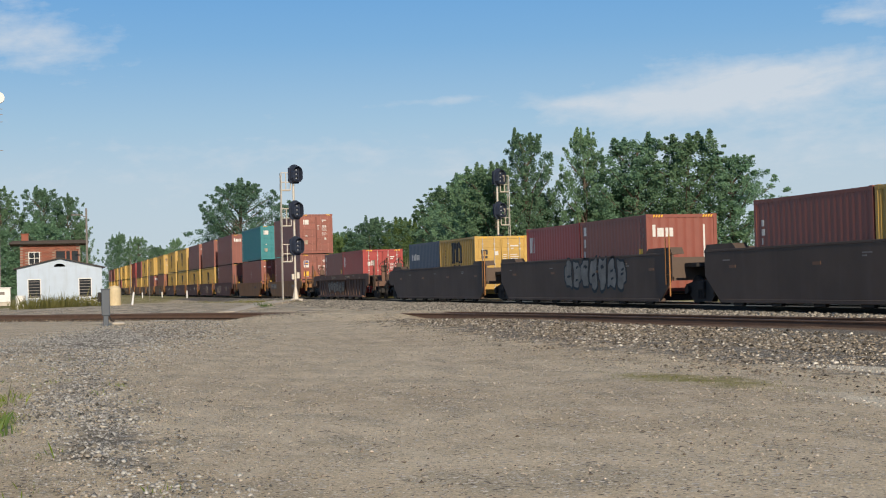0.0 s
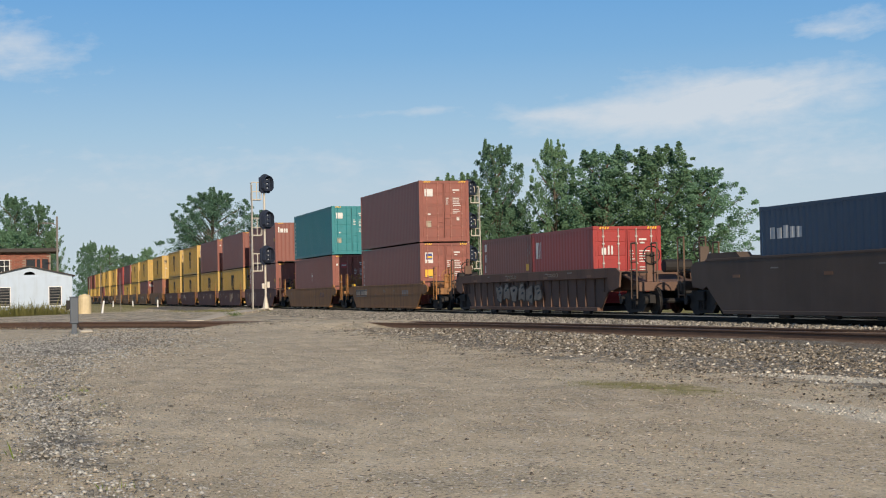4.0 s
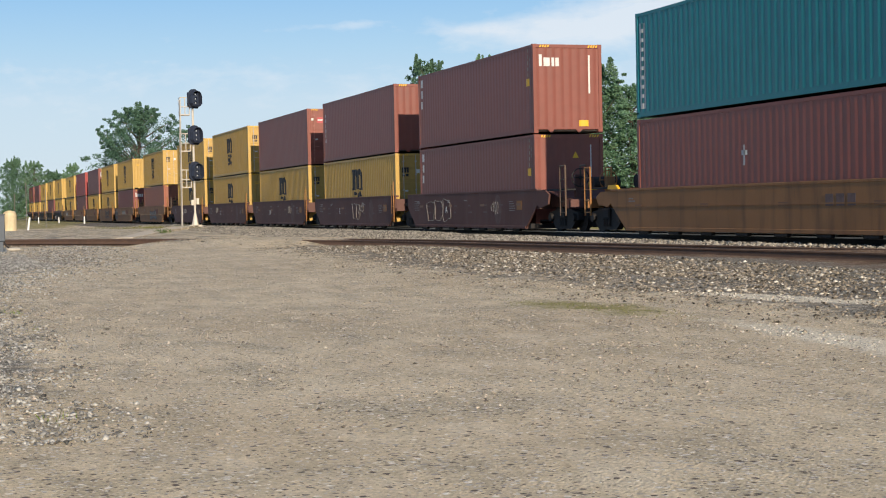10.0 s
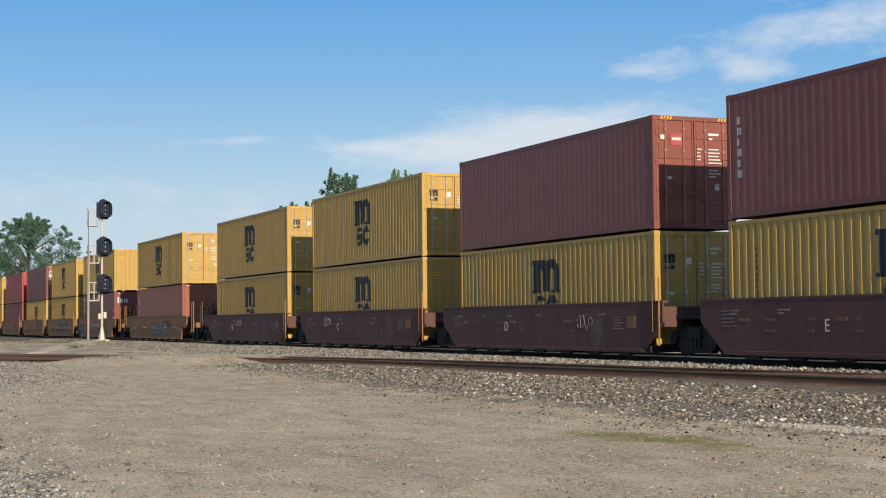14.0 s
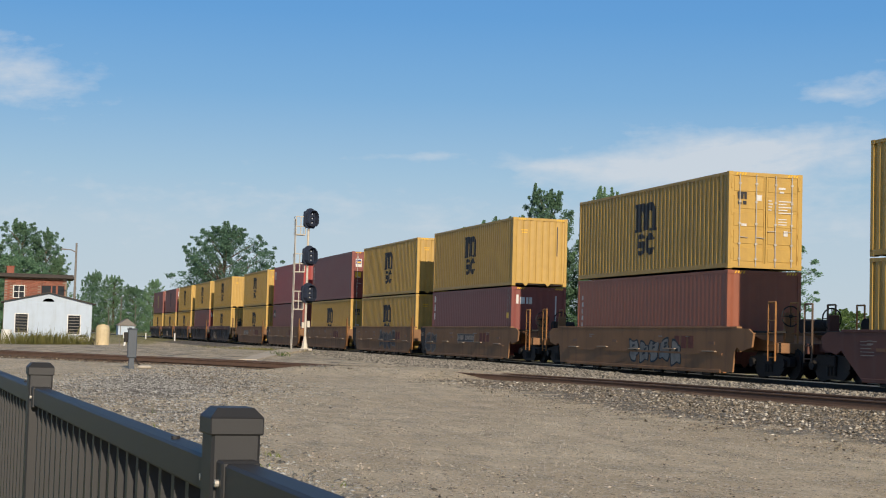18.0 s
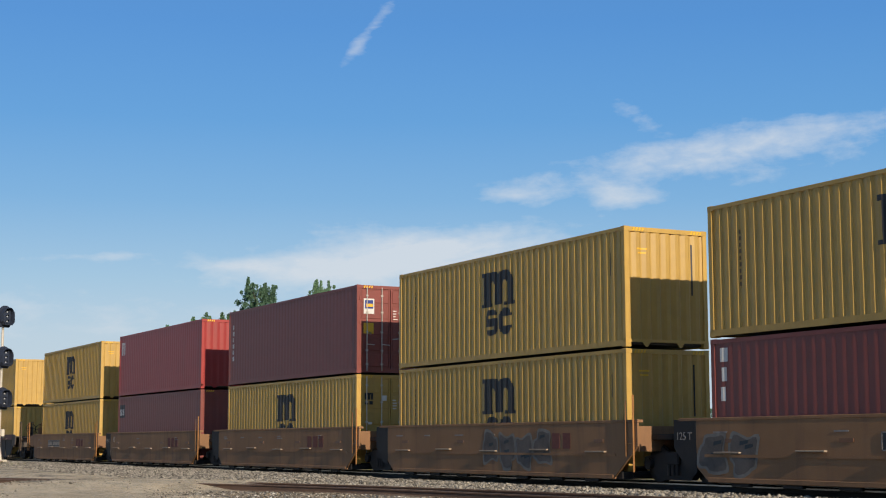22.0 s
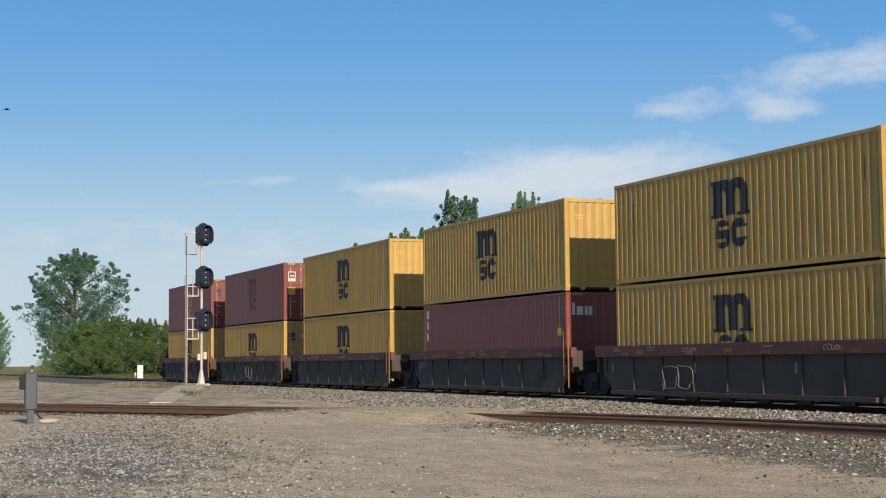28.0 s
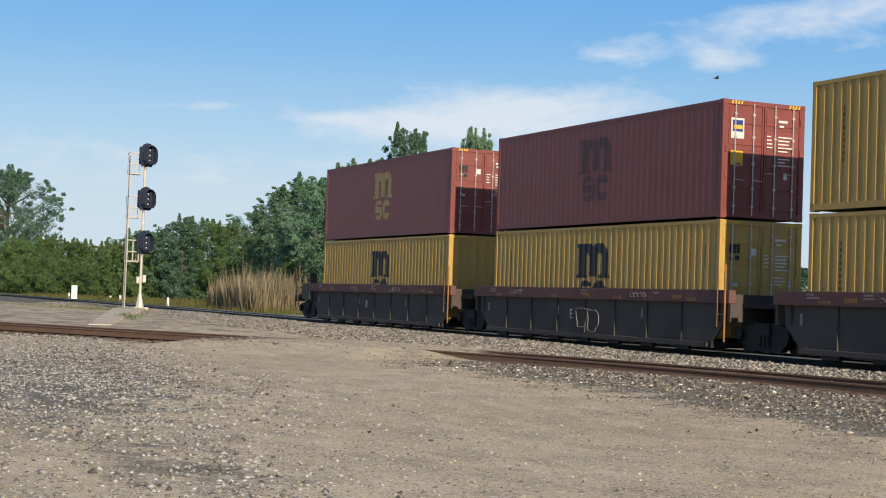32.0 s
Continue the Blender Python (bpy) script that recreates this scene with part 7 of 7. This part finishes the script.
def build_stones():
    rs = np.random.RandomState(21)

    def road(x, y):
        return np.exp(-(((x + 53 + 0.9 * (y - 12)) / 5.0) ** 2))

    # ballast of the main track, on the side towards the lot
    x, y = scatter(rs, 190000, -125, -14, 12.4, 18.6, lambda x, y: smooth(-0.2, 0.5, y - bank_y(x)) * np.clip(1.2 - np.abs(x + 45) / 110, 0.3, 1))
    x, y = x[: 84000], y[: 84000]
    stones("ballast_stones", "pale crushed stone ballast heaped beside the rails", put(x, y), 0.040, STONE_A, seed=2)
    x, y = scatter(rs, 8000, -80, -14, 20.9, 22.6, lambda x, y: np.full_like(x, 0.9))
    stones("ballast_stones", "dusty ballast on the far side of the main rails", put(x, y), 0.032, STONE_A, seed=3)
    # coarse tan stones along the near rail, then finer grey gravel
    x, y = scatter(rs, 60000, -75, -10, -2, 15, lambda x, y: smooth(0.25, 0.5, side_y(x) - y) * smooth(1.0, 0.5, (side_y(x) - y) / np.interp(x, [-60, -45, -36, -24], [2.2, 3.4, 4.6, 6.2])) * (1 - 0.97 * road(x, y)) * (0.5 + 0.5 * clump(x, y, 3, 0.8)))
    x, y = x[: 38000], y[: 38000]
    stones("track_gravel", "coarse tan and white stones along the side track", put(x, y), 0.030, STONE_T, seed=4)
    x, y = scatter(rs, 130000, -60, -9, 3, 15, lambda x, y: np.clip(zones(x, y)[0], 0, 1) * smooth(1.2, 2.2, side_y(x) - y) * np.clip(1.15 - zones(x, y)[2], 0.05, 1) * (0.25 + 0.75 * clump(x, y, 5, 0.9)))
    x, y = x[: 52000], y[: 52000]
    stones("track_gravel", "grey gravel strewn beside the side track", put(x, y), 0.02, STONE_T, seed=14)
    x, y = scatter(rs, 9000, -90, -14, -10, 16.7, lambda x, y: smooth(-2.2, -1.7, side_y(x) - y) * smooth(-0.2, -0.5, side_y(x) - y) * (1 - road(x, y)))
    stones("rusty_gravel", "rust-stained stones between the old rails", put(x, y), 0.024, STONE_R, seed=5)
    x, y = scatter(rs, 30000, -70, -14, 0, 16.6, lambda x, y: smooth(-1.9, -2.3, side_y(x) - y) * smooth(0.6, -0.6, y - bank_y(x)) * (1 - road(x, y)) * smooth(-62, -52, x))
    stones("track_gravel", "mixed gravel between the two tracks", put(x, y), 0.026, STONE_T, seed=15)
    x, y = scatter(rs, 30000, -28, -9, 7, 12, lambda x, y: 0.5 * np.clip(zones(x, y)[2] - 0.15, 0, 1))
    stones("pale_chippings", "white stone chippings in pale streaks on the lot", put(x, y), 0.014, STONE_W, seed=16)
    x, y = scatter(rs, 60000, -48, -10, 2, 15, lambda x, y: 0.16 * smooth(0.3, 0.6, side_y(x) - y) * smooth(1.0, 0.6, (side_y(x) - y) / np.interp(x, [-48, -36, -24], [3.6, 6.0, 8.0])) * (1 - 0.97 * road(x, y)) * (0.3 + 0.7 * clump(x, y, 3, 0.8)))
    stones("pale_chippings", "white stones sprinkled through the track gravel", put(x, y), 0.027, STONE_W, seed=17)
    # loose gravel patches and pebbles on the lot
    x, y = scatter(rs, 150000, -62, -15, -1.5, 6.5, lambda x, y: np.clip(zones(x, y)[0], 0, 1) * (0.3 + 0.7 * clump(x, y, 7, 0.9)))
    x, y = x[: 50000], y[: 50000]
    stones("lot_gravel", "loose grey gravel in patches on the lot", put(x, y), 0.021, STONE_B, seed=6)
    x, y = scatter(rs, 110000, -45, -8.5, -2.5, 12, lambda x, y: (0.06 + 0.6 * clump(x * 0.5, y * 2.2, 9, 0.9) ** 3) * np.clip(1.3 + x / 45, 0.25, 1))
    stones("loose_pebbles", "scattered small pebbles on packed dirt", put(x, y), 0.0095, STONE_P, seed=7)
    x, y = scatter(rs, 26000, -20, -9, -0.6, 2.2, lambda x, y: np.exp(-(((y - 0.6 - 0.03 * (x + 13)) / 0.42) ** 2)) * (0.15 + 0.85 * clump(x, y, 2, 1.9)))
    stones("broken_stones", "broken grey stone at the lot's edge", put(x, y), 0.015, STONE_B, seed=8)
    x, y = scatter(rs, 600, -19, -9.5, -0.4, 1.6, lambda x, y: np.exp(-(((y - 0.5 - 0.03 * (x + 13)) / 0.4) ** 2)) * (clump(x, y, 2, 1.9) > 0.62))
    stones("broken_stones", "larger broken stones in loose heaps", put(x, y), 0.03, STONE_A, seed=18)
    x, y = scatter(rs, 6000, -38, -14, -0.6, 2.8, lambda x, y: 0.5 * np.exp(-(((y - 0.85) / 0.7) ** 2)) * clump(x, y, 7, 1.1) ** 2)
    stones("broken_stones", "broken pale stone in loose bands", put(x, y), 0.024, STONE_A, seed=10)
    x, y = scatter(rs, 22000, -36, -9, -1, 11, lambda x, y: 0.15 + 0.6 * clump(x * 0.6, y * 1.8, 5, 0.8) ** 2)
    stones("dark_clods", "dark clods and cinders on packed dirt", put(x, y), 0.0115, STONE_P, seed=9)


def blades(name, label, cat, x, y, h, w, material, seed, lean=0.35):
    rs = np.random.RandomState(seed)
    n = len(x)
    z = ground_z(x, y) - 0.01
    a = rs.uniform(0, 2 * np.pi, n)
    hh = h * np.exp(rs.normal(0, 0.3, n))
    d = np.stack([np.cos(a), np.sin(a)], 1)
    ln = (rs.normal(0, lean, (n, 2))) * hh[:, None]
    p = np.stack([x, y], 1)
    v = np.zeros((n, 4, 3))
    v[:, 0, :2], v[:, 0, 2] = p - d * w / 2, z
    v[:, 1, :2], v[:, 1, 2] = p + d * w / 2, z
    v[:, 2, :2], v[:, 2, 2] = p + d * w * 0.3 + ln * 0.45, z + hh * 0.6
    v[:, 3, :2], v[:, 3, 2] = p + ln, z + hh
    f = np.arange(n * 4).reshape(-1, 4)
    return tagged(new(name, from_np(name, v.reshape(-1, 3), f, material)), label, cat, kind="stuff")


def grass_edge(x):
    return np.interp(x, [-60, -50, -38, -29, -24, -18, -16, -14, -12, -8, 0], [-3.0, -2.0, -1.5, -1.25, -0.95, -0.42, -0.22, -0.3, -0.45, -1.0, -0.6])


def build_plants():
    rs = np.random.RandomState(5)
    x, y = scatter(rs, 330000, -52, 6, -12, 0.5, lambda x, y: smooth(0.25, -0.35, y - grass_edge(x) - 0.35 * (clump(x, y, 4, 1.7) - 0.5)) * smooth(-52, -40, x) * smooth(6, 2, x) * (0.15 + 0.85 * smooth(-5, -3, y)) * smooth(-12, -8, y) * (0.35 + 0.65 * smooth(-9, -13, x)))
    blades("lawn_grass", "fresh green long grass along the fence", "grass", x, y, np.where(x < -18.5, 0.05 + 0.11 * clump(x, y, 3, 1.3), 0.06), 0.006, GRASS_G, 1)
    x, y = scatter(rs, 40000, -45, -12, -5, 0.2, lambda x, y: smooth(0.1, -0.3, y - grass_edge(x)) * (clump(x, y, 8, 0.8) > 0.6) * smooth(-45, -35, x))
    blades("broadleaf_weeds", "dark broad-leaved weeds growing in the grass", "weeds", x, y, 0.11, 0.03, WEED_G, 8, 0.5)
    x, y = scatter(rs, 500, -40, -14, -3, 0.2, lambda x, y: smooth(0.1, -0.3, y - grass_edge(x)) * 0.5)
    blades("dry_stalks", "thin pale dry stalks standing in the grass", "weeds", x, y, 0.26, 0.0035, REED_M, 9, 0.3)
    x, y = scatter(rs, 5000, -30, -9, -0.8, 1.2, lambda x, y: (clump(x, y, 6, 1.9) > 0.93) * 0.7)
    blades("weed_tufts", "small green weed tufts in gravel", "grass", x, y, 0.06, 0.01, GRASS_G, 2)
    x, y = scatter(rs, 9000, -20.5, -14.5, 7.2, 8.6, lambda x, y: 0.4 * gauss(x, y, -17.4, 7.86, 1.8, 0.3, 6))
    blades("weed_patch", "thin yellow-green weeds on the dirt", "grass", x, y, 0.025, 0.012, WEED_M, 3)
    x, y = scatter(rs, 9000, -146.5, -135, -2.2, 6.0, lambda x, y: gauss(x, y, -140, 1.8, 4.5, 3.0) * (0.3 + 0.7 * clump(x, y, 3, 1.1)))
    blades("tall_weeds", "tall green weeds before the shed", "weeds", x, y, 0.78, 0.032, WEED_M, 4, 0.2)
    x, y = scatter(rs, 1500, -82, -75, 10.2, 12.6, lambda x, y: gauss(x, y, -78.8, 11.4, 1.2, 0.3))
    blades("weed_tufts", "bushy green weeds beside the concrete walk", "weeds", x, y, 0.17, 0.02, WEED_G, 11, 0.4)
    x, y = scatter(rs, 5000, -62, -44, -4.5, 3.5, lambda x, y: smooth(3.2, 2.2, side_y(x) - y) * smooth(0.3, 0.8, side_y(x) - y) * (clump(x, y, 5, 0.9) > 0.6) * smooth(-52, -56, x) * 0.8)
    blades("weed_tufts", "thin green weeds along the rusty rails", "weeds", x, y, 0.12, 0.015, WEED_G, 12, 0.4)
    x, y = scatter(rs, 26000, -113, -102, 23.8, 27.5, lambda x, y: smooth(23.8, 24.6, y) * (0.3 + 0.7 * clump(x, y, 3, 1.3)))
    blades("dry_reeds", "dense dry tan reeds behind the rails", "reeds", x, y, 1.25, 0.02, REED_M, 5, 0.09)
    x, y = scatter(rs, 60000, -180, -96, 23.2, 40, lambda x, y: np.full_like(x, 0.6))
    blades("far_grass", "rough green grass beyond the track", "grass", x, y, 0.25, 0.05, WEED_M, 6)
    x, y = scatter(rs, 9000, -110, -84, 9.0, 15.5, lambda x, y: 0.5 * gauss(x, y, -97, 13.3, 8, 0.9, 14) + 0.6 * gauss(x, y, -94, 14.2, 1.2, 0.8))
    blades("signal_weeds", "low weeds round the signal's foot", "weeds", x, y, 0.14, 0.03, WEED_M, 7)


build_stones()
build_plants()


# ---- beyond the train ----
def loading_ramp():
    r = thing("loading_ramp", "pale grey raised loading ramp with dark rail", "loading ramp", loc=(-48, 37.5, 0.34))
    for i in range(4):
        part("panel", boxes((-6 + i * 3.0, -3.03 + i * 3.0, -1.2, -1.1, 1.95, 2.62), c=0.01), TRIM, r)
        part("leg", boxes((-5.9 + i * 3.0, -5.75 + i * 3.0, -1.1, -0.95, -0.2, 2.0)), POLE, r)
        part("leg", boxes((-5.9 + i * 3.0, -5.75 + i * 3.0, 0.95, 1.1, -0.2, 2.0)), POLE, r)
    part("deck", boxes((-6, 6, -1.15, 1.2, 1.78, 1.94), c=0.01), POLE, r)
    part("lower_rail", boxes((-6, 6, -1.24, -1.18, 1.55, 1.66), c=0.005), GRIME, r)


loading_ramp()

# ---- bird ----
BIRDM = mat("dark_feathers", (0.02, 0.019, 0.02), 0.7, vary=0.2, bump=0.0)


def bird():
    b = thing("flying_bird", "small dark bird flying above the train", "bird")
    bm = bmesh.new()
    bmesh.ops.create_uvsphere(bm, u_segments=12, v_segments=8, radius=0.05, matrix=Matrix.Diagonal((2.0, 0.8, 0.8, 1)))
    bmesh.ops.create_uvsphere(bm, u_segments=10, v_segments=6, radius=0.032, matrix=Matrix.Translation((0.1, 0, 0.012)))
    part("body", bm, BIRDM, b)
    tl = bmesh.new()
    prism(tl, [(-0.08, -0.004), (-0.2, -0.006), (-0.2, 0.0), (-0.08, 0.006)], -0.035, 0.035)
    part("tail", tl, BIRDM, b)
    out = []
    for s in (-1, 1):
        wg = bmesh.new()
        ol = [(0.05, 0.0), (0.07, 0.1), (0.03, 0.22), (-0.02, 0.2), (-0.05, 0.1), (-0.06, 0.0)]
        A = [wg.verts.new((x, s * y, 0.003)) for x, y in ol]
        B = [wg.verts.new((x, s * y, -0.003)) for x, y in ol]
        wg.faces.new(A)
        wg.faces.new(B[::-1])
        for k in range(6):
            wg.faces.new((A[k], B[k], B[(k + 1) % 6], A[(k + 1) % 6]))
        bmesh.ops.recalc_face_normals(wg, faces=wg.faces[:])
        out.append((part("wing", wg, BIRDM, b), s))
    return b, out


flyer, wings = bird()
flyer.scale = (0.8, 0.8, 0.8)


def motions():
    ts = [0, 4, 8, 12, 16, 20, 24, 28, 32]
    for ob, x, y, z in moving:
        walk(ob, [(t, pose(x + train_shift(t), y, z)) for t in ts])
    # wheels roll on the rail: 0.42 m radius, one row a thirtieth of a second
    spin = [(k / FPS, math.degrees(train_shift(k / FPS) / 0.42)) for k in range(32 * FPS + 1)]
    for ob, x, y in wheels:
        walk(ob, [(t, pose(x, y, 0.42, 0, a, 0)) for t, a in spin])
    way = [(0, -150, -198, 11), (26.5, -77.8, -7.2, 11.4), (28.5, -75.86, 7.59, 11.28), (29, -75.51, 11.45, 10.84), (29.5, -74.73, 15.12, 10.94), (30, -73.55, 18.87, 10.94), (30.5, -72.17, 22.23, 11.1), (31, -70.65, 25.3, 11.1), (32, -67.1, 31.3, 10.42)]
    walk(flyer, [(t, pose(x, y, z, 0, 0, 75)) for t, x, y, z in way])
    for ob, s in wings:
        walk(ob, [(k * 0.1, pose(0, s * 0.03, 0.02, s * (6 + 16 * math.sin(k * 1.3)), 0, 0)) for k in range(321)])


motions()
